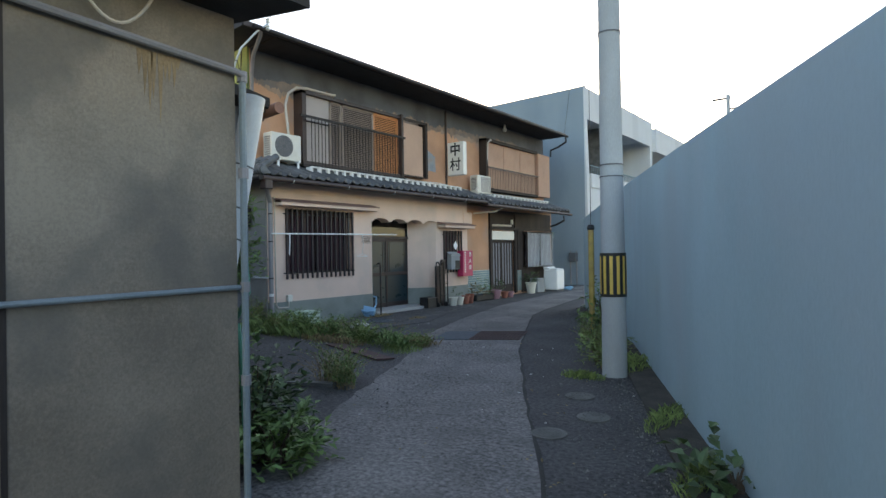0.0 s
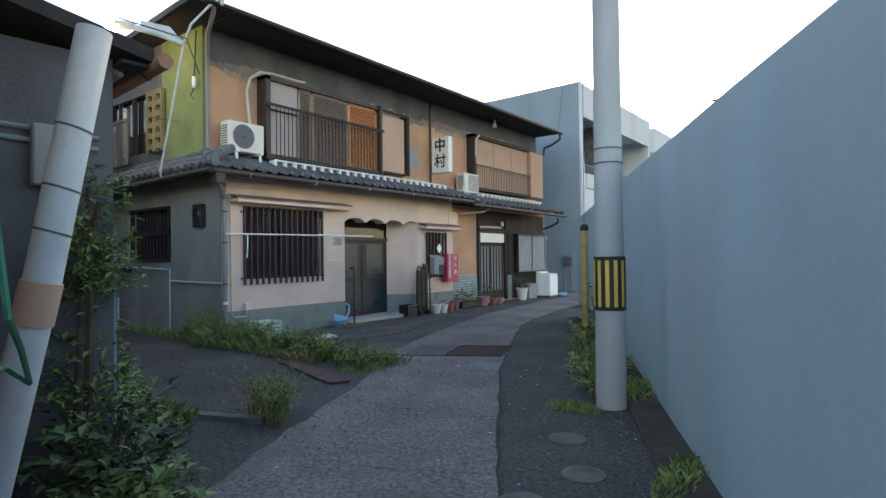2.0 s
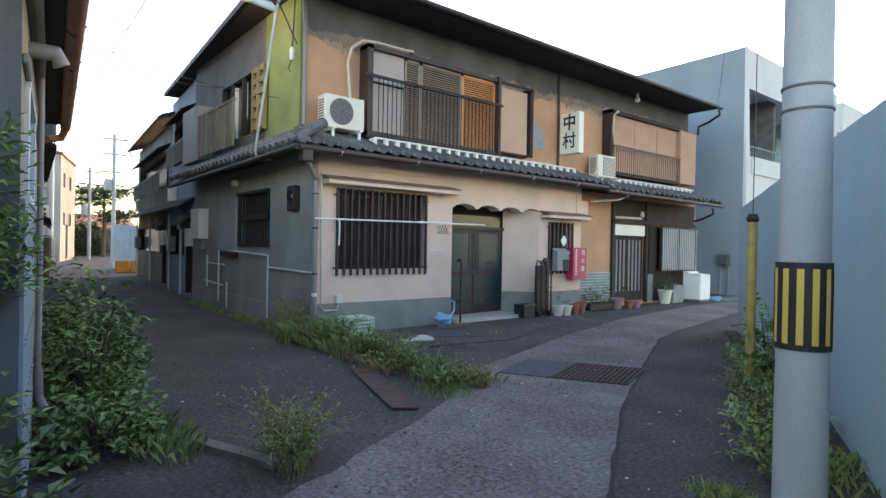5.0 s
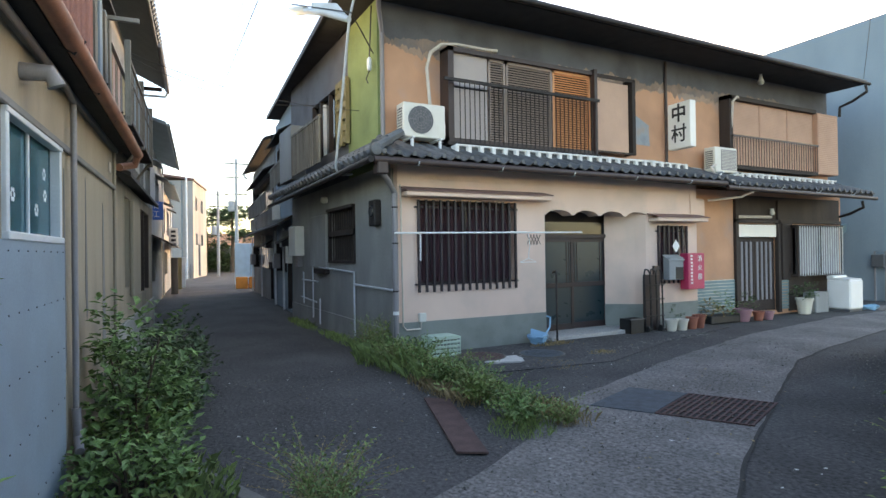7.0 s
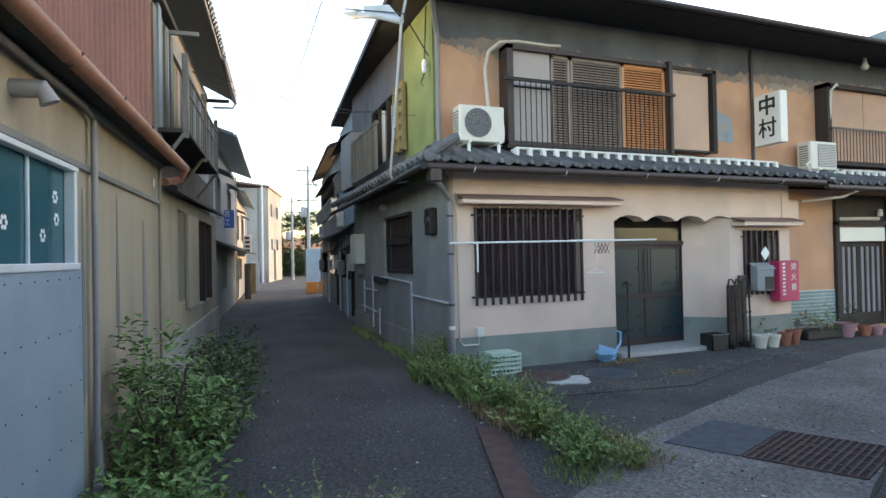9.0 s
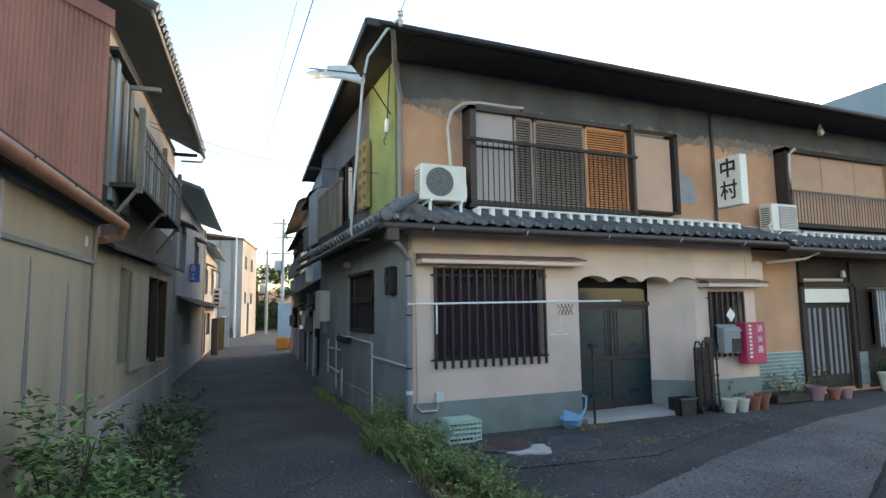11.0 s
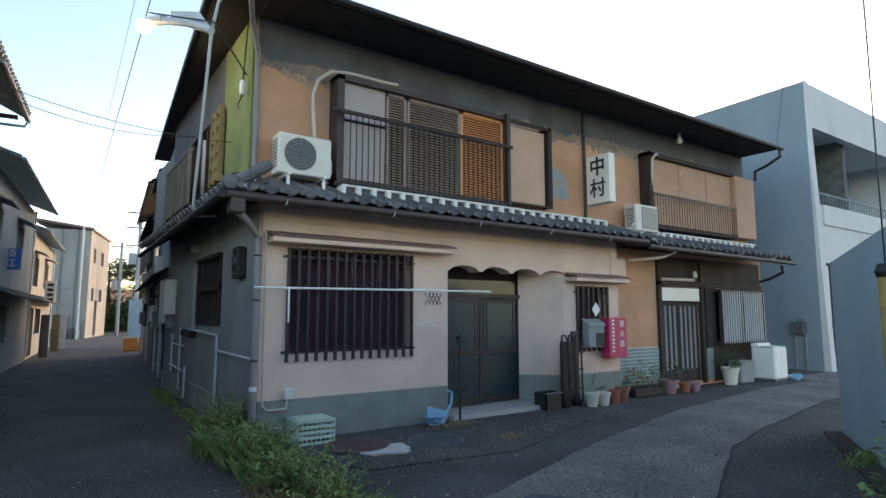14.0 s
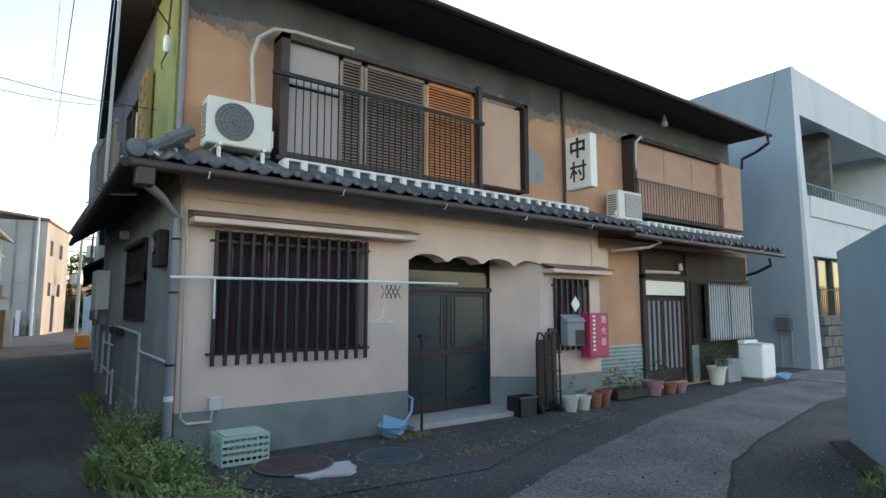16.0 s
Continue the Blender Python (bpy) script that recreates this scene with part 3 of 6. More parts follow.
for k in range(13):
    part("shutter_board", lb().box((6.9 + k * 0.41, UV - 0.09, 4.22), (7.27 + k * 0.41, UV - 0.06, 5.88), 0.005), (COPPER, DARKWOOD, YWOOD, COPPER, BARK)[k % 5], th)
bal = part("balcony", lb().box((5.5, UV, 3.98), (10.3, -0.1, 4.06), 0.01), DARKWOOD, th, "greyed timber balcony")
part("handrail", lb().box((5.5, -0.17, 4.98), (10.3, -0.1, 5.04), 0.008), GREYWOOD, bal)
part("middle_rail", lb().box((5.5, -0.15, 4.7), (10.3, -0.11, 4.74), 0.004), GREYWOOD, bal)
for k in range(20):
    part("baluster", lb().box((5.52 + k * 0.25, -0.16, 4.06), (5.6 + k * 0.25, -0.12, 4.98)), (GREYWOOD, BLUEGREY)[k % 3 == 1], bal)
for u in (5.5, 7.9, 10.2):
    part("post", lb().box((u, -0.18, 3.9), (u + .09, -0.09, 5.3), .006), GREYWOOD, bal)
    part("brace", lb().tube([(u + 0.04, UV, 3.35), (u + 0.04, -0.14, 4.0)], 0.035, 6), GREYWOOD, bal)
part("canopy", lb().prism([(2.75, 0.16, 2.72), (10.6, 0.0, 2.95), (10.6, UV, 3.2), (2.75, UV, 3.05)], (0, 0, 0.05)), SOFFIT, th, "sagging dark lower canopy")
part("doorway", lb().box((4.15, -0.28, 1.3), (4.7, -0.26, 2.62)), DARK, th)
part("leaning_board", lb().box((4.72, -0.055, 1.15), (5.85, 0.0, 2.6), 0.01), BEIGE, th, "pale storm board")
part("window", lb().box((6.3, -0.28, 1.1), (8.4, -0.26, 2.62)), DARKGLASS, th)
for u in (6.3, 7.3, 8.33):
    part("window_post", lb().box((u, -0.18, 1.1), (u + 0.07, -0.07, 2.62)), DARKWOOD, th)
part("plinth", lb().box((2.6, -0.06, 0.0), (9.2, -0.02, 0.85), 0.01), SIDEGREY, th)
s = thing("hanging_shop_sign", lw(17, -0.5, 3.0), "blue hanging shop sign with white characters", "sign")
part("panel", lb().box((16.95, -0.72, 3.03), (17.05, -0.22, 3.66), 0.01), SIGNBLUE, s)
part("bracket", lb().tube([(17.0, -1.0, 3.58), (17.0, -0.7, 3.58)], 0.015, 6), IRON, s)


def text_on(name, body, size, m, material, parent, depth=0.003, bold=0.0):
    cu = bpy.data.curves.new(name, "FONT")
    cu.body, cu.size, cu.align_x, cu.align_y, cu.extrude = body, size, "CENTER", "CENTER", depth
    cu.resolution_u, cu.offset = 3, bold
    tmp = bpy.data.objects.new(name, cu)
    me = bpy.data.meshes.new_from_object(tmp)
    bpy.data.objects.remove(tmp)
    me.transform(m)
    me.materials.clear(); me.materials.append(material)
    ob = new(name, me)
    ob.parent = parent
    if parent.type == "EMPTY":
        ob.matrix_parent_inverse = Matrix.Translation(parent.matrix_basis.translation).inverted()
    return ob


TO_X = Matrix(((0, 0, 1, 0), (1, 0, 0, 0), (0, 1, 0, 0), (0, 0, 0, 1)))     # reads along +y, faces +x
TO_NY = Matrix(((1, 0, 0, 0), (0, 0, -1, 0), (0, 1, 0, 0), (0, 0, 0, 1)))   # reads along +x, faces -y
p = lw(16.94, -0.47, 3.5)
text_on("characters", "清", 0.26, Matrix.Translation(p) @ TO_X, PLASTERWHITE, s)
text_on("characters", "江", 0.26, Matrix.Translation(p - Vector((0, 0, 0.29))) @ TO_X, PLASTERWHITE, s)


def row_house(u0, u1, h, wallmat, eave, label, depth=5.0, v0=0.0):
    """A plain small house of the row, with eaves, windows, a door and a lower canopy."""
    e = thing("row_house", lw((u0 + u1) / 2, v0, 0), label, "house")
    L = u1 - u0
    holes = [(u0 + 0.6, u0 + 1.9, h * 0.58, h * 0.82), (u0 + L * 0.55, u0 + L * 0.55 + 1.3, h * 0.58, h * 0.82), (u0 + 0.5, u0 + 1.4, 0.1, 2.0), (u0 + 2.2, min(u1 - 0.3, u0 + 3.8), 0.9, 2.0)]
    b = lb(); wall_y(b, v0 - 0.2, v0, u0, u1, 0, h, holes)
    b.box((u0, v0 - depth, 0), (u1, v0 - 0.2, h))
    part("wall", b, wallmat, e)
    for k, q in enumerate(holes):
        wd = part("window" if k != 2 else "door", lb().box((q[0], v0 - 0.16, q[2]), (q[1], v0 - 0.12, q[3])), DARKGLASS if k != 2 else DARKWOOD, e)
        part("frame", lb().box((q[0], v0 - 0.1, q[2]), (q[0] + 0.06, v0 + 0.04, q[3])).box((q[1] - 0.06, v0 - 0.1, q[2]), (q[1], v0 + 0.04, q[3])).box((q[0], v0 - 0.1, q[3] - 0.05), (q[1], v0 + 0.05, q[3])).box(((q[0] + q[1]) / 2 - .02, v0 - 0.1, q[2]), ((q[0] + q[1]) / 2 + .02, v0 - 0.04, q[3])), HOUSEGREY, wd)
        if k < 2:
            part("hood", lb().prism([(q[0] - .1, v0 + 0.42, q[3] + 0.02), (q[1] + .1, v0 + 0.42, q[3] + 0.02), (q[1] + .1, v0, q[3] + 0.2), (q[0] - .1, v0, q[3] + 0.2)], (0, 0, 0.04)), HOUSEGREY, wd)
    part("roof", lb().prism([(u0 - 0.3, v0 + eave, h), (u1 + 0.2, v0 + eave, h), (u1 + 0.2, v0 - depth / 2, h + depth * 0.22), (u0 - 0.3, v0 - depth / 2, h + depth * 0.22)], (0, 0, 0.09)), DUSKBLUE, e)
    part("gutter", lb().tube([(u0 - 0.3, v0 + eave + 0.05, h), (u1 + 0.2, v0 + eave + 0.05, h)], 0.05, 8), PIPEBLUE, e, smooth=True)
    part("canopy", lb().prism([(u0 + 0.2, v0 + 0.62, 2.15), (u1 - 0.3, v0 + 0.62, 2.15), (u1 - 0.3, v0, 2.45), (u0 + 0.2, v0, 2.45)], (0, 0, 0.05)), SOFFIT, e)
    part("down_pipe", lb().tube([(u1 - 0.1, v0 + 0.05, 0.1), (u1 - 0.1, v0 + 0.05, h)], 0.035, 8), PIPEPALE, e, smooth=True)
    return e


row_house(13.5, 22.2, 5.55, HOUSEGREY, 0.62, "pale grey two-storey house with dark canopies", v0=-0.55)
row_house(22.9, 31.0, 4.9, HOUSEWHITE, 0.45, "small white shop house with shop board", v0=-0.6)
s = thing("shop_sign", lw(27, -0.4, 2.2), "white vertical shop sign with black marks", "sign")
part("panel", lb().box((26.95, -0.5, 2.2), (27.05, -0.08, 3.2), 0.01), SIGNWHITE, s)
for k in range(4):
    part("mark", lb().box((26.94, -0.4, 2.3 + k * 0.22), (26.948, -0.18, 2.42 + k * 0.22)), INK, s)
part("bracket", lb().tube([(27, -0.62, 3.0), (27, -0.48, 3.0)], 0.015, 6), IRON, s)
for u, v, m in ((24.2, -.3, GREYWOOD), (28.5, -.25, YWOOD), (30.2, -.1, PIPEPALE)):
    solid("door_screen", lb().box((u, v, 0), (u + .06, v + .3, 1.7), .01), m, "tall narrow board standing by the shop fronts", "board")
# three-storey white building at the sunlit bend
MW = Matrix(((-0.975, 0.222, 0, -27.46), (0.222, 0.975, 0, -0.014), (0, 0, 1.4, 0), (0, 0, 0, 1)))     # storeys drawn at about two thirds height
wbld = thing("white_building", MW @ Vector((25, 1, 0)), "three-storey white rendered building lit by low sun", "building")
b = B(MW)
holes = [(24.6, 25.4, 3.9, 4.7), (24.6, 25.4, 1.9, 2.6), (27.6, 28.6, 3.9, 4.7), (27.6, 28.6, 1.9, 2.6), (26.0, 26.9, 0.1, 2.0)]
wall_y(b, 1.0, 1.25, 23.4, 31.0, 0, 5.5, holes)
b.box((23.4, -7, 0), (31.0, 1.0, 5.5))
part("wall", b, HOUSEWHITE, wbld)
for q in holes:
    wd = part("window", B(MW).box((q[0], 1.04, q[2]), (q[1], 1.07, q[3])), DARKGLASS, wbld)
    part("frame", B(MW).box((q[0], 1.1, q[2]), (q[0] + .06, 1.28, q[3])).box((q[1] - .06, 1.1, q[2]), (q[1], 1.28, q[3])).box((q[0], 1.1, q[3] - .06), (q[1], 1.28, q[3])), HOUSEGREY, wd)
for k in range(5):
    part("clutter_box", B(MW).box((23.1, -0.9 + k * .4, 0), (23.38, -.65 + k * .4, .5 + .35 * (k % 3)), .01), (GREYWOOD, HOUSEGREY, PIPEPALE)[k % 3], wbld)
part("side_window", B(MW).box((23.36, -1.6, 1.7), (23.4, -1.0, 2.4)), DARKGLASS, wbld)
part("panel_band", B(MW).box((23.37, -7, 2.45), (23.4, 1.25, 2.52)), HOUSEGREY, wbld)
part("roof", B(MW).prism([(23.2, 1.4, 5.5), (31.2, 1.4, 5.5), (31.2, -2.5, 5.9), (23.2, -2.5, 5.9)], (0, 0, 0.12)), MAROON, wbld)
for v in (0.45, -0.5):
    part("down_pipe", B(MW).tube([(23.35, v, 0), (23.35, v, 5.5)], 0.05, 8), PIPEBLUE, wbld, smooth=True)
solid("street_pole", B(MW).tube([(22.6, 0.9, 0), (22.6, 0.9, 5.6)], 0.07, 10), PIPEPALE, "slim grey steel pole beside the white building", "pole", smooth=True)
# the end of the alley
for y, m, nm in ((7.4, HOARD, "pale blue building-site hoarding panels"),):
    hb = thing("site_hoarding", (-38, 8, 0), nm, "fence")
    for k in range(6):
        part("panel", B().box((-38.0, 7.8 + k * 0.9, 0.0), (-38.06, 8.68 + k * 0.9, 2.5), 0.01), HOARD, hb)
bar = thing("road_barrier", (-33, 7.4, 0), "orange plastic road barriers before the hoarding", "barrier")
for k in range(4):
    part("barrier_panel", B().box((-33, 7.15 + k * 0.65, 0.0), (-33.2, 7.75 + k * 0.65, 0.62), 0.04), BARRIER, bar)
structure("wall_far", B().box((-68, 2, 0), (-68.3, 14, 2.6)), PLASTERGREY, "dark wall at the end of the alley")
fh = thing("far_house", (-73, 11, 0), "far house with an orange-brown roof", "house")
part("wall", B().box((-71, 8, 0), (-77, 15, 2.9)), HOUSEGREY, fh)
part("roof", B().prism([(-70.5, 7.6, 2.9), (-70.5, 15.4, 2.9), (-74, 14.6, 4.3), (-74, 8.4, 4.3)], (-0.1, 0, 0.15)), ORANGE, fh)


def utility_pole(x, y, h, label):
    e = thing("utility_pole", (x, y, 0), label, "pole", "far utility poles")
    part("post", B().tube([(x, y, 0), (x, y, h)], 0.14, 12, 0.1), POLE, e, smooth=True)
    for z in (h - 0.4, h - 1.4, h - 2.6):
        part("crossarm", B().box((x - .04, y - 0.8, z), (x + .04, y + 0.8, z + 0.08)), IRON, e)
    part("transformer", B().lathe((x, y - 0.35, h - 3.8), [(0.22, 0), (0.24, 0.05), (0.24, 0.7), (0.2, 0.75)], 12), POLE, e, smooth=True)
    return e


utility_pole(-44.6, 8.87, 8.75, "far concrete utility pole with crossarms and transformer")
utility_pole(-54, 8.7, 7.4, "second far utility pole with crossarms")

# ---- the main house ----
house = thing("main_house", (-11, 13, 0), "old two-storey house with ochre plaster and cream porch", "house")
b = B()
wall_x(b, -10.43, -10.13, 6.5, 9.6, 0.57, 3.35, [(6.86, 8.9, 1.18, 2.66)])
part("porch_wall", b, CREAM, house, "cream stucco porch wall")
b = B()
wall_x(b, -10.43, -10.13, 12.45, 13.97, 0.57, 3.35, [(12.68, 13.62, 1.1, 2.28)])
part("porch_wall", b, CREAM, house, "cream stucco porch wall")
b = B()
# scalloped head over the entrance
def scallop(y0, y1, z, lift, n=8):
    return [(-10.43, y0 + (y1 - y0) * i / n, z + lift * math.sin(math.pi * i / n) ** 0.6) for i in range(n + 1)]
edge = []
for k in range(4):
    edge += scallop(9.6 + k * 0.7125 + 0.03, 9.6 + (k + 1) * 0.7125 - 0.03, 2.46, 0.10)
b.prism([(-10.43, 9.6, 3.35)] + [(-10.43, 9.6, 2.46)] + edge + [(-10.43, 12.45, 2.46), (-10.43, 12.45, 3.35)], (0.30, 0, 0))
part("scalloped_head", b, CREAM, house, "scalloped cream entrance head")
part("porch_return", B().prism([(-10.80, 11.82, 0.57), (-10.43, 12.46, 0.57), (-10.13, 12.452, 0.57), (-10.16, 12.36, 0.57), (-10.32, 12.2, 0.57), (-10.72, 11.70, 0.57)], (0, 0, 2.1)), CREAM, house)
part("porch_base", B().box((-10.45, 6.5, 0), (-10.12, 9.6, 0.57)), GREYBASE, house, "grey-green mortar base")
gb2 = B().box((-10.45, 12.45, 0), (-10.12, 13.97, 0.57))
gb2.prism([(-10.80, 11.82, 0), (-10.43, 12.46, 0), (-10.12, 12.452, 0), (-10.15, 12.35, 0), (-10.31, 12.19, 0), (-10.715, 11.69, 0)], (0, 0, 0.57))
part("porch_base", gb2, GREYBASE, house, "grey-green mortar base")
part("porch_side", B().box((-11.6, 13.85, 0), (-10.44, 13.97, 3.35)), CREAM, house)
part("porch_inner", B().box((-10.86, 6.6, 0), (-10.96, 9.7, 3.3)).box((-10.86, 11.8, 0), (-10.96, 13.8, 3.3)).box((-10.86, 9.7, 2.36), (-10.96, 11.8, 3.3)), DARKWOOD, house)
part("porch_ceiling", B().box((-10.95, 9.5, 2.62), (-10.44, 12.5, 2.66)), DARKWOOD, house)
part("moulding", B().box((-10.13, 6.75, 3.02), (-10.105, 13.75, 3.045)).box((-10.13, 13.75, 2.55), (-10.105, 13.78, 3.045)), CREAM, house)
part("wall_cap", B().box((-10.6, 13.97, 2.42), (-10.2, 14.4, 2.93), 0.05), CREAM, house)


def visor(y0, y1, z, name, out=0.3):
    p = part(name, B().box((-10.13, y0, z), (-10.13 + out, y1, z + 0.075), 0.012), CREAM, house)
    part("flashing", B().prism([(-10.12 + out + 0.015, y0 - 0.02, z + 0.08), (-10.12 + out + 0.015, y1 + 0.02, z + 0.08), (-10.13, y1 + 0.02, z + 0.16), (-10.13, y0 - 0.02, z + 0.16)], (0, 0, 0.022)), MAROON, p, "faded maroon flashing")
    return p


visor(6.55, 9.55, 2.70, "window_visor")
visor(12.4, 14.0, 2.36, "window_visor")


def bars(y0, y1, z0, z1, n, x, name, w=0.042):
    e = part(name, B().box((x - 0.055, y0, z0 + 0.12), (x - 0.035, y1, z0 + 0.15)), GRILLE, house, "dark brown window bars")
    part("grille_rail", B().box((x - 0.055, y0, z1 - 0.14), (x - 0.035, y1, z1 - 0.11)), GRILLE, e)
    for k in range(n):
        y = y0 + (y1 - y0) * (k + 0.5) / n
        part("bar", B().box((x - 0.035, y - w / 2, z0), (x + 0.005, y + w / 2, z1), 0.004), GRILLE, e)
    return e


bars(6.80, 8.95, 1.07, 2.66, 15, -10.075, "window_grille")
bars(12.62, 13.66, 1.0, 2.28, 7, -10.075, "window_grille")
for y0, y1, z0, z1 in ((6.86, 8.9, 1.18, 2.66), (12.68, 13.62, 1.1, 2.28)):
    wd = part("window", B().box((-10.36, y0, z0), (-10.34, y1, z1)), DARKGLASS, house)
    part("frame", B().box((-10.34, y0, z0), (-10.28, y1, z0 + .06)).box((-10.34, y0, z1 - .06), (-10.28, y1, z1)).box((-10.34, (y0 + y1) / 2 - .03, z0), (-10.29, (y0 + y1) / 2 + .03, z1)), DARKWOOD, wd)
    nc = int((y1 - y0) / 0.02)
    row = [(-10.318 + 0.02 * math.sin(k * 1.35) + 0.008 * math.sin(k * .31), y0 + 0.02 + (y1 - y0 - .04) * k / nc) for k in range(nc + 1)]
    cu = B().add([(x, y, z0 + .06) for x, y in row] + [(x, y, z1 - .06) for x, y in row], [(k, k + 1, nc + 2 + k, nc + 1 + k) for k in range(nc)])
    part("curtain", cu, CURTAIN, wd, "dusky red curtain", smooth=True)
# entrance doors
for k, (ya, yb, x) in enumerate(((9.75, 10.80, -10.74), (10.75, 11.78, -10.79))):
    d = part("sliding_door", B().box((x, ya, 0.98), (x + .045, yb, 1.08), .006), BROWNMETAL, house, "dark brown sliding door with frosted glass")
    for y in (ya, yb - .07):
        part("stile", B().box((x, y, 0.1), (x + .04, y + .07, 2.02), .005), BROWNMETAL, d)
    for z0, z1 in ((.1, .22), (1.94, 2.02)):
        part("rail", B().box((x, ya + .07, z0), (x + .038, yb - .07, z1)), BROWNMETAL, d)
    part("pane", B().box((x + .012, ya + .07, 1.08), (x + .022, yb - .07, 1.94)), FROST, d)
    part("pane", B().box((x + .012, ya + .07, 0.22), (x + .022, yb - .07, 0.98)), FROST, d)
    for y in (ya + .12, ya + .19, yb - .19, yb - .12):
        part("glazing_bar", B().box((x + .022, y, 1.08), (x + .032, y + .018, 1.94)), BROWNMETAL, d)
part("transom_frame", B().box((-10.80, 9.7, 2.02), (-10.70, 11.8, 2.1), .006), BROWNMETAL, house)
part("transom_glass", B().box((-10.79, 9.7, 2.1), (-10.77, 11.8, 2.36)), DARKGLASS, house)
part("door_step", B().box((-10.85, 9.62, 0.0), (-10.0, 11.95, 0.09), 0.01), TERRAZZO, house, "speckled terrazzo step")

# lower storey of the neighbouring half
b = B()
wall_x(b, -10.72, -10.52, 13.97, 20.7, 0, 3.2, [(15.95, 17.6, 0.1, 2.38), (18.2, 20.1, 1.0, 2.3)])
part("ochre_lower_wall", b, OCHRE, house, "ochre plaster wall")
for k in range(11):
    part("siding_slat", B().box((-10.52, 14.0, 0.12 + k * 0.078), (-10.50, 15.84, 0.185 + k * 0.078)), TEALTIN, house)
    part("siding_slat", B().box((-10.52, 17.66, 0.12 + k * 0.078), (-10.50, 18.1, 0.185 + k * 0.078)), TEALTIN, house)
part("siding_back", B().box((-10.52, 14.0, 0.1), (-10.512, 15.84, 0.98)), WHITEPL, house)
for y in (15.84, 17.58):
    part("post", B().box((-10.55, y, 0.05), (-10.44, y + 0.12, 3.0), 0.008), DARKWOOD, house)
part("dark_boarding", B().box((-10.52, 16.0, 2.5), (-10.50, 20.6, 3.1)), DARKWOOD, house, "dark brown boarding over the door")
part("dark_boarding", B().box((-10.52, 18.1, 0.05), (-10.50, 20.6, 0.97)), DARKWOOD, house)
part("lintel", B().box((-10.55, 15.84, 2.4), (-10.44, 20.6, 2.5), 0.008), DARKWOOD, house)
part("light_sign", B().box((-10.6, 15.98, 2.04), (-10.48, 17.56, 2.36), 0.01), SIGNWHITE, house, "pale milky transom panel")
for k in range(2):
    d = part("sliding_door", B().box((-10.62, 15.96 + k * .82, 0.12), (-10.58, 16.78 + k * .82, 0.4)), DARKWOOD, house, "dark sliding door with pale striped panes")
    part("top_rail", B().box((-10.62, 15.96 + k * .82, 1.92), (-10.58, 16.78 + k * .82, 2.02)), DARKWOOD, d)
    for j in range(5):
        part("stile", B().box((-10.62, 15.96 + k * .82 + j * .185, 0.4), (-10.575, 16.02 + k * .82 + j * .185, 1.92)), DARKWOOD, d)
    part("pane", B().box((-10.605, 16.0 + k * .82, 0.4), (-10.595, 16.74 + k * .82, 1.92)), STRIPE, d)
part("dark_pillar", B().box((-10.72, 17.7, 0.9), (-10.4, 18.15, 2.4), 0.01), DARKWOOD, house)
bay = part("bay_window", B().box((-10.52, 18.05, 0.98), (-10.2, 20.2, 1.05)).box((-10.52, 18.05, 2.28), (-10.2, 20.2, 2.36)).box((-10.26, 18.05, 1.05), (-10.2, 18.1, 2.28)).box((-10.26, 20.15, 1.05), (-10.2, 20.2, 2.28)).box((-10.26, 19.1, 1.05), (-10.2, 19.16, 2.28)), DARKWOOD, house, "barred bay window")
part("pane", B().box((-10.30, 18.1, 1.05), (-10.28, 20.15, 2.28)), STRIPE, bay)
for k in range(19):
    part("bar", B().tube([(-10.19, 18.12 + k * .112, 1.0), (-10.19, 18.12 + k * .112, 2.32)], 0.011, 6), PIPEPALE, bay)
part("flood_light", B().lathe((-10.42, 17.3, 2.62), [(0.05, 0), (0.06, 0.05), (0.04, 0.16)], 10), WHITEPL, house)
part("conduit", B().tube([(-10.5, 16.0, 2.55), (-10.46, 16.8, 2.56), (-10.46, 17.3, 2.56)], 0.04, 8), PIPEWHITE, house, smooth=True)

# lower side wall along the alley, and the upper storey
b = B()
wall_y(b, 6.5, 6.7, -17.6, -10.44, 0, 3.3, [(-14.0, -12.3, 1.6, 2.72)])
part("side_wall", b, SIDEGREY, house, "grey weathered mortar side wall")
part("side_plinth", B().box((-17.6, 6.47, 0), (-10.45, 6.5, 0.42), 0.008), SIDEGREY, house)
swd = part("side_window", B().box((-14.0, 6.62, 1.6), (-12.3, 6.64, 2.72)), DARKGLASS, house, "dark side window in wooden frame")
for a, c in (((-14.04, 6.46, 2.14), (-12.26, 6.52, 2.26)), ((-14.04, 6.42, 2.70), (-12.26, 6.54, 2.76)), ((-14.04, 6.46, 1.55), (-12.26, 6.54, 1.61)), ((-14.04, 6.46, 1.6), (-13.98, 6.54, 2.72)), ((-12.32, 6.46, 1.6), (-12.26, 6.54, 2.72))):
    part("frame", B().box(a, c), DARKWOOD, swd)
for k in range(11):
    part("lattice_bar", B().box((-13.9 + k * .155, 6.53, 1.61), (-13.86 + k * .155, 6.56, 2.7)), DARKWOOD, swd)
part("storm_shutter", B().box((-15.35, 6.40, 1.45), (-14.06, 6.5, 2.66), 0.01), SIDEGREY, house, "grey-green shutter box")
part("shutter_sill", B().box((-15.0, 6.38, 1.3), (-14.06, 6.5, 1.42), 0.01), DARKWOOD, house)
part("corner_post", B().box((-10.46, 6.46, 0), (-10.30, 6.499, 3.2)), SIDEGREY, house)
b = B()
wall_x(b, -11.15, -10.95, 6.55, 20.9, 3.3, 6.55, [])
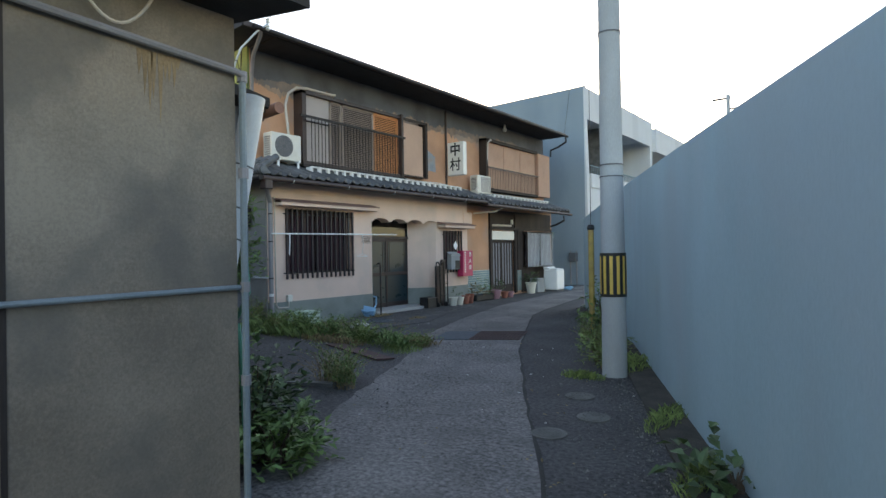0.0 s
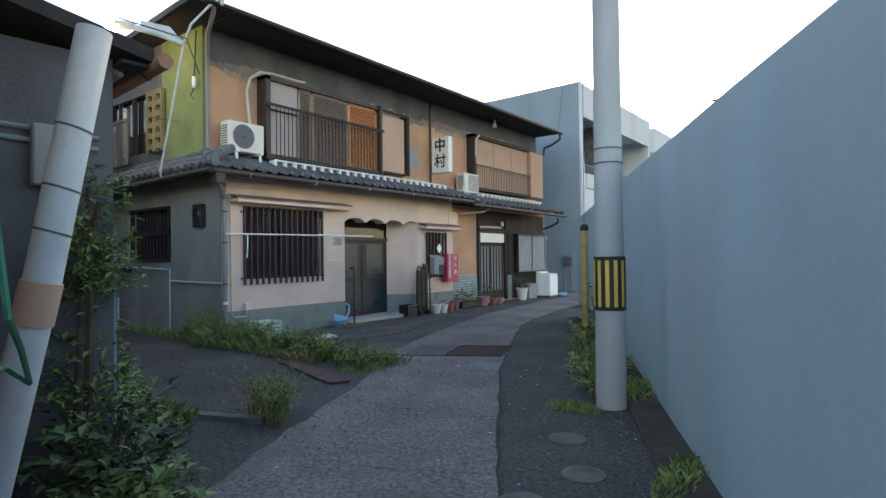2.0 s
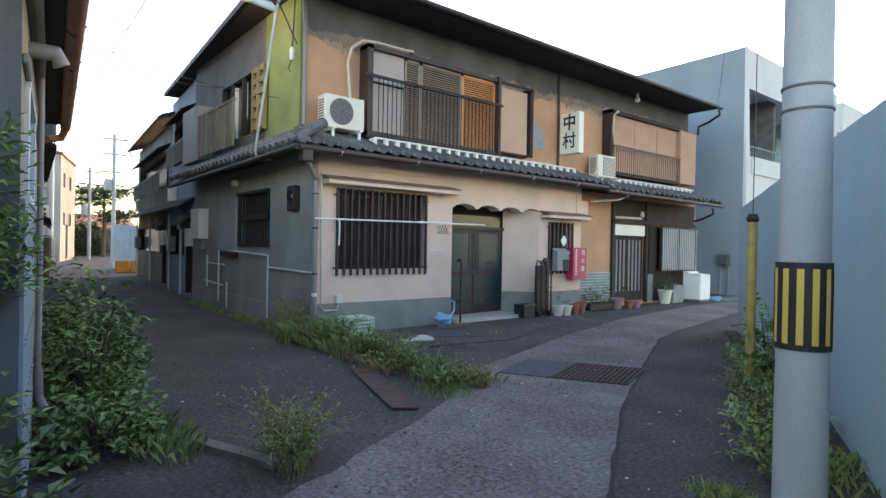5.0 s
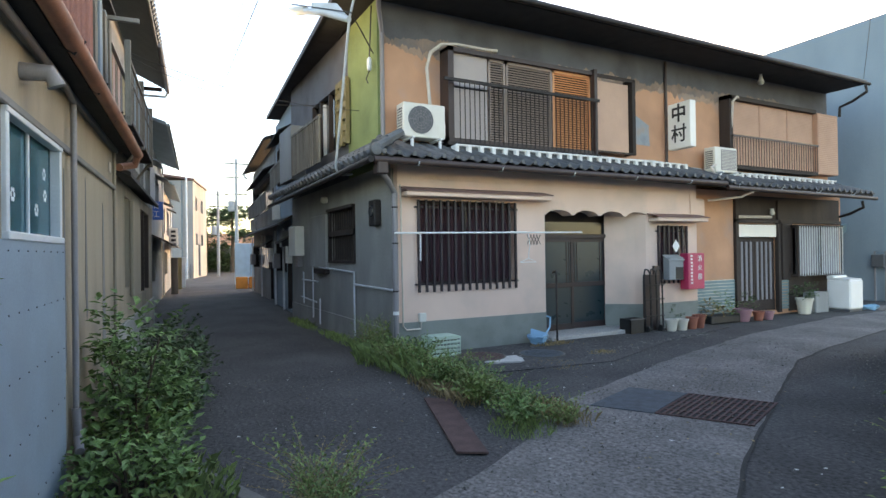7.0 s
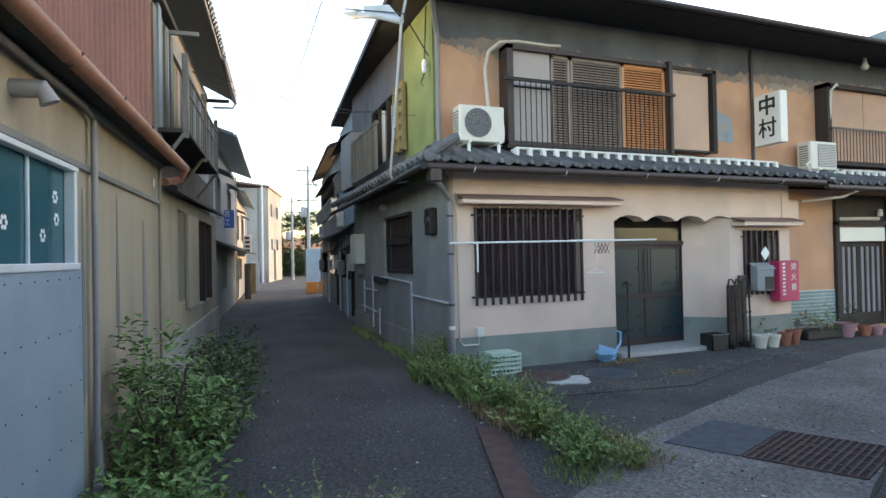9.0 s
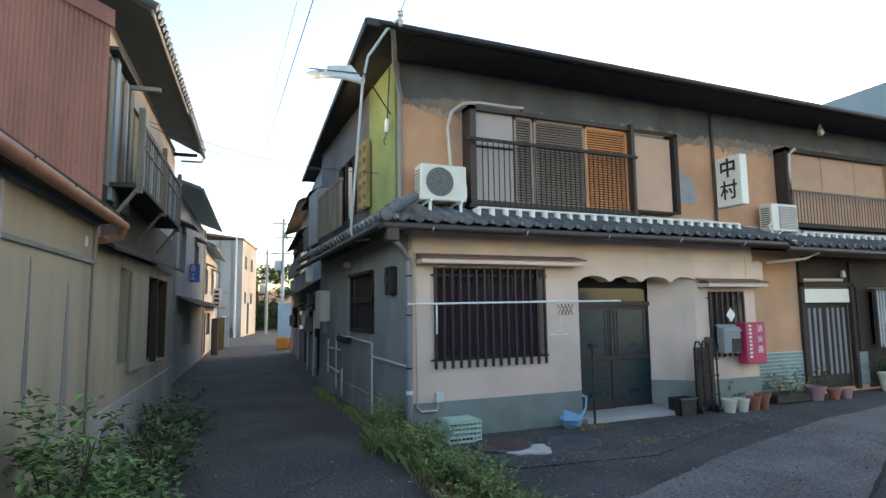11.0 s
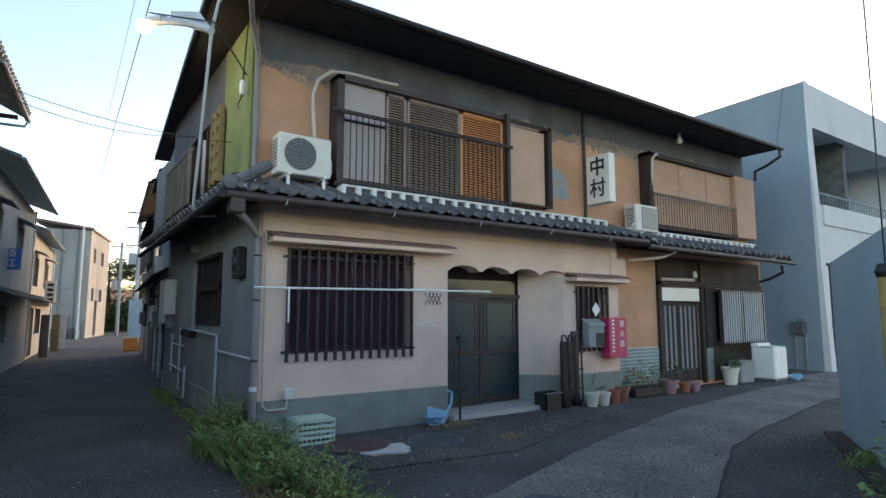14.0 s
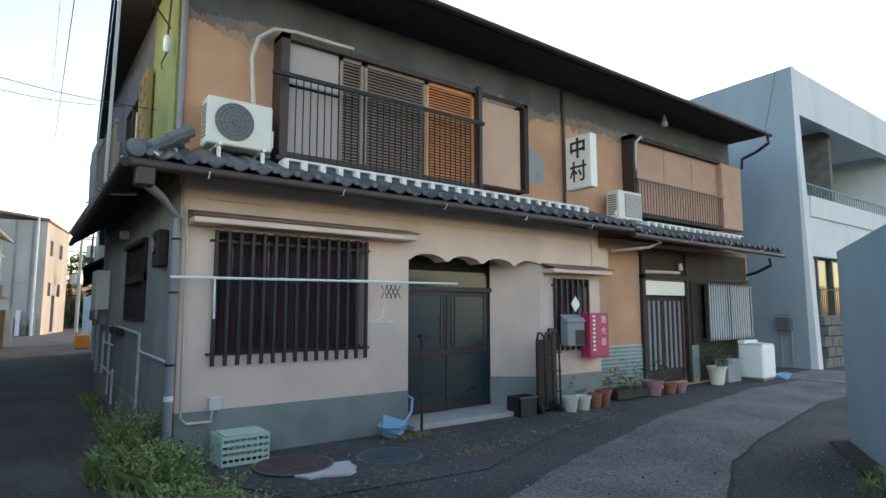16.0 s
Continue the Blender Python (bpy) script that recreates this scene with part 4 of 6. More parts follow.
part("upper_wall", b, OCHRE, house, "ochre and grey patched plaster")
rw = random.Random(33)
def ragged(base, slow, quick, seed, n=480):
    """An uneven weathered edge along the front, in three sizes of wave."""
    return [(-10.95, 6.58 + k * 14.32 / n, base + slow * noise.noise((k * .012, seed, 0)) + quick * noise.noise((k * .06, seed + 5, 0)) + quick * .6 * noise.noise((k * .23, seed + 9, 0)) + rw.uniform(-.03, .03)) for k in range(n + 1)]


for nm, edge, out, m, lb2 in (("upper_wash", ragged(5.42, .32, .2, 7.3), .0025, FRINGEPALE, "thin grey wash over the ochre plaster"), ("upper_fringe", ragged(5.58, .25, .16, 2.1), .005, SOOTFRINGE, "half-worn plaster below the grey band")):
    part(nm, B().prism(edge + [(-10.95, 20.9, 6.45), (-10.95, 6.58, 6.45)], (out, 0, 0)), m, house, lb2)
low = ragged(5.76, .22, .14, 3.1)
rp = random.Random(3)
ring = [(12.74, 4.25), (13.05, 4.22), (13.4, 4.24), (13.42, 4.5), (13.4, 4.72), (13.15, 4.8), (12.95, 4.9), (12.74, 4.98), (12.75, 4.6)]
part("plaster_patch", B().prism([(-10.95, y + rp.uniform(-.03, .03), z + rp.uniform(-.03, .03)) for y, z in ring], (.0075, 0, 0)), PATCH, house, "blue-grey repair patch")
part("upper_band", B().prism(low + [(-10.95, 20.9, 6.5), (-10.95, 6.58, 6.5)], (0.008, 0, 0)), SOOTSHADE, house, "grey weathered plaster band under the eave")
part("green_side_wall", B().box((-12.6, 6.496, 3.3), (-10.952, 6.7, 6.55)), GREEN, house, "moss green plaster side wall")
# the shade on this upper wall is put into its dark grey colour
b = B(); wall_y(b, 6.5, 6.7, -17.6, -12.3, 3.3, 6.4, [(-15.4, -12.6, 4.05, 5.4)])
part("side_upper_wall", b, SOOTSHADE, house, "upper side wall with shade in its dark colour")
part("back_wall", B().box((-17.6, 6.7, 0), (-17.4, 20.9, 6.3)).box((-17.4, 20.7, 0), (-10.96, 20.9, 6.5)), PLASTERGREY, house)
sw2 = part("upper_side_window", B().box((-15.4, 6.62, 4.05), (-12.6, 6.64, 5.4)), DARKGLASS, house)
for x in (-15.4, -14.7, -14.0, -13.3):
    part("window_post", B().box((x, 6.5, 4.05), (x + .06, 6.6, 5.4)), DARKWOOD, sw2)
part("white_frame", B().box((-14.65, 6.56, 4.1), (-14.55, 6.62, 5.3)), WHITE, sw2)
for k in range(2):
    sl = part("shutter_leaf", B().box((-13.1 + k * .35, 6.38, 4.0), (-13.04 + k * .35, 6.46, 5.35)).box((-12.82 + k * .35, 6.38, 4.0), (-12.76 + k * .35, 6.46, 5.35)), YWOOD, house, "yellowed open wooden shutter")
    for j in range(6):
        part("slat", B().box((-13.1 + k * .35, 6.39, 4.05 + j * .24), (-12.78 + k * .35, 6.44, 4.17 + j * .24)), YWOOD, sl)
rail = part("side_balcony_rail", B().box((-16.0, 6.1, 4.72), (-13.4, 6.16, 4.78)), GREYWOOD, house, "old timber balcony rail")
for k in range(14):
    part("slat", B().box((-16 + k * .19, 6.11, 3.75), (-15.9 + k * .19, 6.14, 4.72)), GREYWOOD, rail)
part("tin_panel", B().box((-17.4, 6.12, 3.7), (-16.05, 6.5, 5.1), .01), HOUSEGREY, house, "pale grey tin bay")

# big roof with deep eaves
ez = 6.38
part("roof", B().add([(-9.9, 5.72, ez), (-9.9, 20.9, ez), (-21.2, 20.9, ez), (-21.2, 6.55, ez), (-11.9, 7.9, 7.25), (-11.9, 20.9, 7.25), (-19.3, 20.9, 7.25), (-19.3, 7.9, 7.25)],
     [(0, 1, 5, 4), (1, 2, 6, 5), (2, 3, 7, 6), (3, 0, 4, 7), (4, 5, 6, 7), (0, 3, 2, 1)]), SOFFIT, house, "dark tiled roof with deep eaves")
part("fascia", B().box((-9.9, 5.70, ez - 0.03), (-9.86, 20.9, ez + 0.09), 0.006), BROWNMETAL, house)
part("fascia", B().prism([(-9.9, 5.68, ez - 0.03), (-21.2, 6.51, ez - 0.03), (-21.2, 6.51, ez + 0.09), (-9.9, 5.68, ez + 0.09)], (0, 0.035, 0)), IRON, house)
part("gutter", B().tube([(-9.82, 5.9, ez + .0), (-9.82, 20.95, ez - 0.02)], 0.05, 10), IRON, house, smooth=True)
part("soffit_board", B().box((-10.95, 6.55, ez - 0.03), (-9.93, 20.85, ez - 0.006)), SOFFIT, house)

# ---- lower tiled roof, its gutters and trims ----
def slope(y, f):
    """A point of the front lower roof: f from 0 at the eave to 1 at the wall."""
    drop = 0.0 if y < 14.2 else 0.09
    return (-9.58 - f * 1.36, y, 3.28 + f * 0.50 - drop)


lr = thing("lower_roof", (-10, 13, 3.2), "lower roof of grey fired tiles", "roof")
part("deck", B().prism([slope(5.9, 0), slope(14.2, 0), slope(14.2, 1), slope(6.5, 1)], (0, 0, -0.07)).prism([slope(14.21, 0), slope(20.5, 0), slope(20.5, 1), slope(14.21, 1)], (0, 0, -0.07)), SOFFIT, lr)
part("side_deck", B().prism([(-9.6, 5.85, 3.26), (-17.7, 5.95, 3.2), (-17.7, 6.5, 3.6), (-10.9, 6.5, 3.72)], (0, 0, -0.06)), SOFFIT, lr)
part("gutter", B().tube([(-9.52, 5.85, 3.2), (-9.52, 14.2, 3.2)], 0.055, 12), BROWNMETAL, lr, "brown eave gutter", smooth=True)
part("gutter", B().tube([(-9.52, 14.25, 3.12), (-9.52, 20.55, 3.07)], 0.05, 12), BROWNMETAL, lr, smooth=True)
part("side_gutter", B().tube([(-9.5, 5.8, 3.2), (-17.7, 5.88, 3.12)], 0.05, 10), IRON, lr, smooth=True)
for k in range(9):
    part("gutter_strap", B().tube([(-9.45, 6.6 + k * 1.6, 3.2), (-9.5, 6.6 + k * 1.6, 3.135), (-9.6, 6.6 + k * 1.6, 3.16)], 0.009, 6), PIPEPALE, lr)
# one pantile, its wave across y
tl = B()
prof = [(i / 8 * 0.265, 0.032 * math.sin(i / 8 * 2 * math.pi)) for i in range(9)]
top = [(0.0, y, z + 0.03) for y, z in prof] + [(-0.32, y, z + 0.03) for y, z in prof]
tl.add(top + [(x, y, z - 0.022) for x, y, z in top], [(i, i + 1, 10 + i, 9 + i) for i in range(8)] + [(i + 18, i + 27, i + 28, i + 19) for i in range(8)] + [(i, i + 18, i + 19, i + 1) for i in range(8)])
TILE_ME = tl.data("tile", TILE, True)
nose = B().lathe((0.012, 0.07, 0.045), [(0.034, 0.0), (0.038, 0.01), (0.038, 0.05)], 10, "x")
NOSE_ME = nose.data("tile_end", TILE, True)
ang = math.atan2(0.50, 1.36)
inv = Matrix.Translation(lr.matrix_basis.translation).inverted()
rt = random.Random(2)
for r in range(5):
    for k in range(55):
        y = 5.95 + k * 0.265
        f = r * 0.27 / 1.45
        if y < 6.5 and f > (y - 5.9) / 0.6 + 0.1:
            continue
        x, _, z = slope(y, f)
        o = new("tile", TILE_ME)
        o.parent, o.matrix_parent_inverse = lr, inv
        o.matrix_basis = Matrix.Translation((x + 0.03, y, z + 0.012 + rt.uniform(-.004, .004))) @ Matrix.Rotation(ang + rt.uniform(-.02, .02), 4, "Y") @ Matrix.Rotation(rt.uniform(-.015, .015), 4, "Z")
for k in range(55):
    y = 5.95 + k * 0.265
    x, _, z = slope(y, 0)
    o = new("tile_end", NOSE_ME)
    o.parent, o.matrix_parent_inverse = lr, inv
    o.matrix_basis = Matrix.Translation((x + 0.0, y, z + 0.01))
st = B()
for k in range(30):
    for r in range(3):
        st.tube([(-9.9 - k * 0.265, 5.86 + r * .2, 3.33 + r * .14), (-9.9 - k * 0.265, 6.1 + r * .2, 3.47 + r * .14)], 0.075, 8)
tagged(part("side_tiles", st, TILE, lr, smooth=True), kind="stuff")
rk = random.Random(8)
for k in range(7):
    f = k / 6.5
    a = Vector((-9.66 - f * 1.15, 5.93 + f * .55, 3.37 + f * .40 + rk.uniform(-.02, .02)))
    d = Vector((-.21, .095, .07 + rk.uniform(-.02, .02)))
    part("hip_tile", B().tube([a - d * .15, a + d * .55, a + d * 1.15], .10 + rk.uniform(-.012, .015), 12, .085), TILE, lr, "rounded mortared hip tile", smooth=True)
for k in range(9):
    f = k / 9
    part("hip_mortar", B().lathe((-9.7 - f * 1.1, 6.07 + f * .5, 3.32 + f * .42), [(0, -.06), (.07, -.04), (.085, 0), (.06, .05), (0, .07)], 8, "x"), (PLASTERGREY, PLASTERWHITE)[k % 3 == 0], lr, smooth=True)
part("hip_end", B().lathe((-9.57, 5.9, 3.36), [(.0, -.04), (.09, -.03), (.11, .02), (.09, .06), (.04, .07)], 14, "x"), TILE, lr, smooth=True)
for sec, (ya, yb) in enumerate(((7.75, 13.9), (15.9, 20.1))):
    zr = 3.665 - .09 * sec
    g = part("tile_bedding", B().tube([(-10.3, ya, zr + .04), (-10.3, yb, zr + .04)], 0.02, 8), PLASTERWHITE, lr, "white plaster tile bedding")
    part("bedding_tile", B().box((-10.34, ya, zr - .1), (-10.46, yb, zr + .03)), TILE, g)
    for k in range(int((yb - ya) / 0.265) + 1):
        y = ya + k * 0.265
        part("block", B().box((-10.26, y - .04, zr - .13), (-10.44, y + .045, zr + .035), .012), PLASTERWHITE, g)
solid("roof_cable", B().tube([slope(6.9 + k * .5, .93)[:2] + (slope(6.9 + k * .5, .93)[2] + .1 + .015 * math.sin(k * 2.1),) for k in range(27)], 0.012, 6), PIPEPALE, "pale cable lying along the roof", "cable", smooth=True)

# ---- upper windows ----
su = thing("shutter_window", (-10.7, 9.6, 3.8), "wide upper window with louvred shutters and iron rail", "window")
part("frame", B().box((-10.95, 7.78, 3.80), (-10.62, 7.9, 5.62)).box((-10.95, 7.78, 5.54), (-10.62, 11.42, 5.62)).box((-10.95, 7.78, 3.80), (-10.60, 11.42, 3.9)).box((-10.95, 11.34, 3.72), (-10.56, 11.42, 5.66)), BROWNMETAL, su)
part("backing", B().box((-10.90, 7.9, 3.9), (-10.86, 11.34, 5.54)), DARK, su)
def louvre(ya, yb, m, name, label):
    l = part(name, B().box((-10.76, ya, 3.9), (-10.70, ya + .05, 5.54)).box((-10.76, yb - .05, 3.9), (-10.70, yb, 5.54)).box((-10.76, ya, 5.48), (-10.70, yb, 5.54)), m, su, label)
    for k in range(32):
        z = 3.92 + k * 0.049
        part("slat", B().prism([(-10.70, ya + .05, z), (-10.70, yb - .05, z), (-10.735, yb - .05, z + .036), (-10.735, ya + .05, z + .036)], (-0.006, 0, -0.004)), m, l)
louvre(8.72, 9.12, SHUTGREY, "shutter", "grey-brown louvred shutter")
louvre(9.14, 10.30, SHUTGREY, "shutter", "grey-brown louvred shutter")
louvre(10.31, 11.34, ORANGE, "shutter", "orange-brown louvred shutter")
part("shutter_panel", B().box((-10.75, 7.9, 4.92), (-10.71, 8.7, 5.54), .006).box((-10.75, 7.9, 3.9), (-10.71, 8.7, 4.88), .006), SHUTPANEL, su, "plain pale grey shutter panel")
part("ledge", B().box((-10.95, 7.7, 3.74), (-10.5, 11.45, 3.81), .006), IRON, su)
rl2 = part("rail", B().box((-10.52, 7.62, 4.93), (-10.47, 11.40, 4.985)), IRON, su, "black iron safety rail")
for k in range(32):
    part("rail_bar", B().box((-10.505, 7.95 + k * .108, 3.8), (-10.49, 7.963 + k * .108, 4.94)), IRON, rl2)
tb = thing("shutter_box", (-10.75, 12, 3.9), "tan shutter box panel in a dark frame", "shutter box")
part("board", B().box((-10.94, 11.44, 3.92), (-10.74, 12.52, 5.5), .01), TAN, tb)
part("frame", B().box((-10.94, 12.56, 3.92), (-10.66, 12.66, 5.62)).box((-10.70, 11.42, 5.55), (-10.66, 12.66, 5.62)).box((-10.70, 11.42, 3.9), (-10.66, 12.66, 3.94)), DARKWOOD, tb)
w2 = thing("lattice_window", (-10.7, 18, 3.9), "upper window with tan lattice shutter and railing", "window")
part("frame", B().box((-10.94, 15.95, 3.8), (-10.64, 16.08, 5.68)).box((-10.94, 15.95, 5.58), (-10.64, 19.8, 5.68)).box((-10.94, 15.95, 3.8), (-10.62, 19.8, 3.9)), DARKWOOD, w2)
sh = part("shutter", B().box((-10.80, 16.08, 3.9), (-10.76, 19.8, 5.58)), TAN2, w2)
for k in range(40):
    part("slat", B().box((-10.76, 16.1, 3.92 + k * .041), (-10.752, 19.78, 3.942 + k * .041)), TAN, sh)
for k in (1, 2):
    part("stile", B().box((-10.76, 16.08 + k * 1.24, 3.9), (-10.74, 16.14 + k * 1.24, 5.58)), TAN2, sh)
r2 = part("rail", B().box((-10.62, 16.0, 4.62), (-10.58, 19.8, 4.66)), BROWNMETAL, w2)
for k in range(34):
    part("rail_bar", B().box((-10.605, 16.05 + k * .112, 3.86), (-10.592, 16.062 + k * .112, 4.62)), BROWNMETAL, r2)
bx = thing("shutter_box", (-10.75, 20.4, 3.9), "tan louvred shutter box by the house end", "shutter box")
part("board", B().box((-10.94, 19.82, 3.85), (-10.62, 20.85, 5.6), .01), TAN2, bx)
for k in range(30):
    part("slat", B().box((-10.62, 19.86, 3.9 + k * .055), (-10.61, 20.81, 3.93 + k * .055)), TAN, bx)

# ---- pipes and fittings on the house ----
dp = thing("down_pipe", (-10.05, 6.4, 0), "grey plastic down pipe at the house corner", "pipe")
part("pipe_body", B().tube([(-10.06, 6.42, 0), (-10.06, 6.42, 2.75), (-9.85, 6.2, 2.95), (-9.6, 6.0, 3.02)], 0.048, 12), PIPEGREY, dp, smooth=True)
part("hopper", B().box((-9.68, 5.9, 2.98), (-9.48, 6.08, 3.22), .015), BROWNMETAL, dp)
part("tape", B().tube([(-10.06, 6.42, 0.72), (-10.06, 6.42, 0.78)], 0.051, 12), WHITE, dp, smooth=True)
for z in (1.1, 1.9, 2.5):
    part("clip", B().tube([(-10.06, 6.42, z), (-10.06, 6.42, z + .025)], 0.053, 12), IRON, dp, smooth=True)
dp = thing("upper_down_pipe", (-10.9, 6.5, 3.8), "grey pipe running up the house corner to the eave", "pipe")
part("pipe_body", B().tube([(-10.88, 6.56, 3.72), (-10.88, 6.56, 5.75), (-10.5, 6.35, 6.05), (-9.95, 6.15, 6.28), (-9.86, 6.1, 6.38)], 0.042, 10), PIPEGREY, dp, smooth=True)
solid("divider_pipe", B().tube([(-10.9, 13.93, 3.75), (-10.9, 13.93, 6.3)], 0.035, 10), BROWNMETAL, "thin brown pipe between the two house halves", "pipe", smooth=True)
solid("cream_cable_pipe", B().tube([(-10.07, 6.53, 2.9), (-10.07, 6.55, 0.52), (-10.08, 6.62, 0.45), (-10.08, 6.88, 0.45), (-10.08, 6.9, 0.6)], 0.016, 8), PIPEWHITE, "thin cream conduit on the porch corner", "pipe", smooth=True)
solid("outdoor_socket", B().box((-10.13, 6.85, 0.57), (-10.05, 6.98, 0.72), .01), WHITEPL, "small grey outdoor socket box", "socket")


def aircon(y, z, x, label, louvred=False):
    e = thing("air_conditioner", (x - .15, y + .4, z - .2), label, "air conditioner", "outdoor air conditioner units")
    part("casing", B().box((x - .32, y, z), (x, y + .84, z + .62), .018), WHITEPL, e)
    if louvred:
        part("front_grille", B().box((x, y + .22, z + .06), (x + .008, y + .8, z + .56), .003), PIPEGREY, e)
        for k in range(13):
            part("fin", B().box((x + .008, y + .24, z + .085 + k * .036), (x + .02, y + .78, z + .095 + k * .036)), WHITEPL, e)
    else:
        part("fan_recess", B().lathe((x + .001, y + .34, z + .32), [(0.25, 0.0), (0.25, 0.008), (0.235, 0.01)], 28, "x"), GUNGREY, e)
        gr = B()
        for r in (0.06, 0.11, 0.16, 0.21, 0.245):
            gr.tube([(x + .016, y + .34 + r * math.cos(a * .2618), z + .32 + r * math.sin(a * .2618)) for a in range(25)], 0.0035, 4)
        for a in range(12):
            gr.tube([(x + .016, y + .34, z + .32), (x + .016, y + .34 + .24 * math.cos(a * .5236), z + .32 + .24 * math.sin(a * .5236))], 0.003, 4)
        part("fan_guard", gr, PIPEGREY, e)
        part("hub", B().lathe((x + .012, y + .34, z + .32), [(0.05, 0), (0.045, .012)], 14, "x"), GUNGREY, e)
    vb = B()
    for k in range(9):
        vb.box((x - .27, y - .004, z + .1 + k * .05), (x - .06, y, z + .125 + k * .05))
    part("side_vent", vb, GUNGREY, e)
    part("valve_cover", B().box((x - .28, y + .84, z + .08), (x - .08, y + .89, z + .32), .012), WHITEPL, e)
    st = part("stand", B().box((x - .30, y + .12, z - .04), (x + .12, y + .16, z)).box((x - .30, y + .68, z - .04), (x + .12, y + .72, z)), WHITE, e, "white steel stand")
    for yy in (y + .12, y + .68):
        part("leg", B().box((x + .02, yy, z - .28), (x + .06, yy + .045, z)), WHITE, st)
        part("foot", B().box((x - .35, yy, z - .10), (x - .31, yy + .045, z)), WHITE, st)
    part("skid", B().box((x + .01, y - .1, z - .30), (x + .07, y + .95, z - .265)), WHITE, st)
    return e


aircon(6.80, 3.82, -10.50, "cream outdoor air conditioner on a white roof stand")
ac = aircon(15.1, 3.64, -10.45, "cream outdoor air conditioner beside the lattice window", True)
solid("lagged_pipe", B().tube([(-10.72, 7.45, 4.4), (-10.8, 7.42, 5.2), (-10.78, 7.5, 5.5), (-10.72, 7.7, 5.66), (-10.7, 8.0, 5.7), (-10.7, 8.7, 5.7), (-10.75, 8.95, 5.74), (-10.9, 9.0, 5.75)], 0.032, 8), PIPEWHITE, "taped coolant pipe from the air conditioner", "pipe", smooth=True)
solid("lagged_pipe", B().tube([(-10.6, 15.95, 3.75), (-10.72, 16.05, 4.2), (-10.62, 16.05, 5.5), (-10.6, 16.2, 5.64), (-10.75, 16.5, 5.64)], 0.032, 8), PIPEWHITE, "taped coolant pipe beside the lattice window", "pipe", smooth=True)
solid("lagged_pipe", B().tube([(-10.4, 15.05, 3.8), (-10.3, 14.75, 3.7), (-10.1, 14.65, 3.45), (-9.7, 14.75, 3.3), (-9.55, 15.2, 3.05), (-9.7, 15.0, 2.95), (-10.3, 14.6, 2.9)], 0.03, 8), PIPEWHITE, "coolant pipe looping over the roof edge", "pipe", smooth=True)

sg = thing("name_sign", (-10.4, 13.95, 4.2), "white illuminated name sign with black brush characters", "sign")
part("box", B().box((-10.80, 13.86, 4.12), (-10.16, 14.06, 5.2), .015), SIGNWHITE, sg)
text_on("characters", "中", 0.44, Matrix.Translation((-10.48, 13.855, 4.92)) @ TO_NY, INK, sg, bold=0.01)
text_on("characters", "村", 0.44, Matrix.Translation((-10.48, 13.855, 4.44)) @ TO_NY, INK, sg, bold=0.006)
for z in (4.3, 5.05):
    part("bracket", B().tube([(-10.95, 14.0, z), (-10.72, 14.0, z)], 0.015, 6), IRON, sg)
solid("eave_bulb", B().lathe((-10.6, 17.2, 6.15), [(0.0, -.09), (.06, -.07), (.085, 0), (.05, .08), (.03, .2)], 12), WHITEPL, "round white lamp under the eave", "lamp", smooth=True)

# drying rod on the porch
rd = thing("drying_rod", (-9.9, 8.3, 2.08), "white laundry pole across the porch window", "laundry pole")
part("rod", B().tube([(-9.92, 6.35, 2.08), (-9.92, 8.8, 2.1), (-9.92, 10.35, 2.11)], 0.016, 8), WHITE, rd, smooth=True)
part("sleeve", B().tube([(-9.92, 8.55, 2.1), (-9.92, 9.0, 2.103)], 0.02, 8), WHITE, rd, smooth=True)
part("hook", B().tube([(-10.13, 6.82, 2.1), (-9.92, 6.82, 2.06), (-9.92, 6.82, 1.9), (-9.97, 6.84, 1.62)], 0.014, 6), WHITE, rd, smooth=True)
mesh_b = B()
for k in range(4):
    mesh_b.tube([(-9.92, 9.02 + k * .07, 2.06), (-9.92, 9.12 + k * .07, 1.88)], 0.006, 4).tube([(-9.92, 9.12 + k * .07, 2.06), (-9.92, 9.02 + k * .07, 1.88)], 0.006, 4)
solid("folding_hanger", mesh_b, IRON, "black folding clothes hanger on the pole", "hanger")
solid("coat_hanger", B().tube([(-9.92, 9.05, 1.62), (-9.92, 8.85, 1.55), (-9.92, 9.22, 1.55), (-9.92, 9.05, 1.62), (-9.92, 9.05, 1.7), (-9.92, 9.08, 1.85), (-9.92, 9.05, 2.08)], 0.007, 5), WHITE, "white wire coat hanger", "hanger")
mp = thing("handrail_post", (-9.95, 9.72, 0), "dark brown metal handrail by the entrance", "handrail")
part("post", B().tube([(-9.95, 9.72, 0), (-9.95, 9.72, 1.3), (-10.0, 9.75, 1.36), (-10.15, 9.8, 1.33)], 0.02, 8), IRON, mp, smooth=True)

# mail box, fire extinguisher box and sticker
mb = thing("mail_box", (-10.0, 13.0, 1.1), "pale grey metal letter box on the window bars", "letter box")
part("box", B().box((-10.07, 12.78, 1.08), (-9.9, 13.24, 1.58), .012), HOUSEGREY, mb)
part("lid", B().prism([(-9.88, 12.76, 1.5), (-9.88, 13.26, 1.5), (-10.07, 13.26, 1.62), (-10.07, 12.76, 1.62)], (0, 0, .015)), HOUSEGREY, mb)
part("slot_panel", B().box((-9.9, 12.98, 1.1), (-9.895, 13.22, 1.36)), INK, mb)
fe = thing("extinguisher_box", (-9.95, 13.6, .85), "crimson fire extinguisher box with white lettering", "extinguisher box")
part("box", B().box((-10.07, 13.32, .86), (-9.85, 13.86, 1.66), .012), RED, fe)
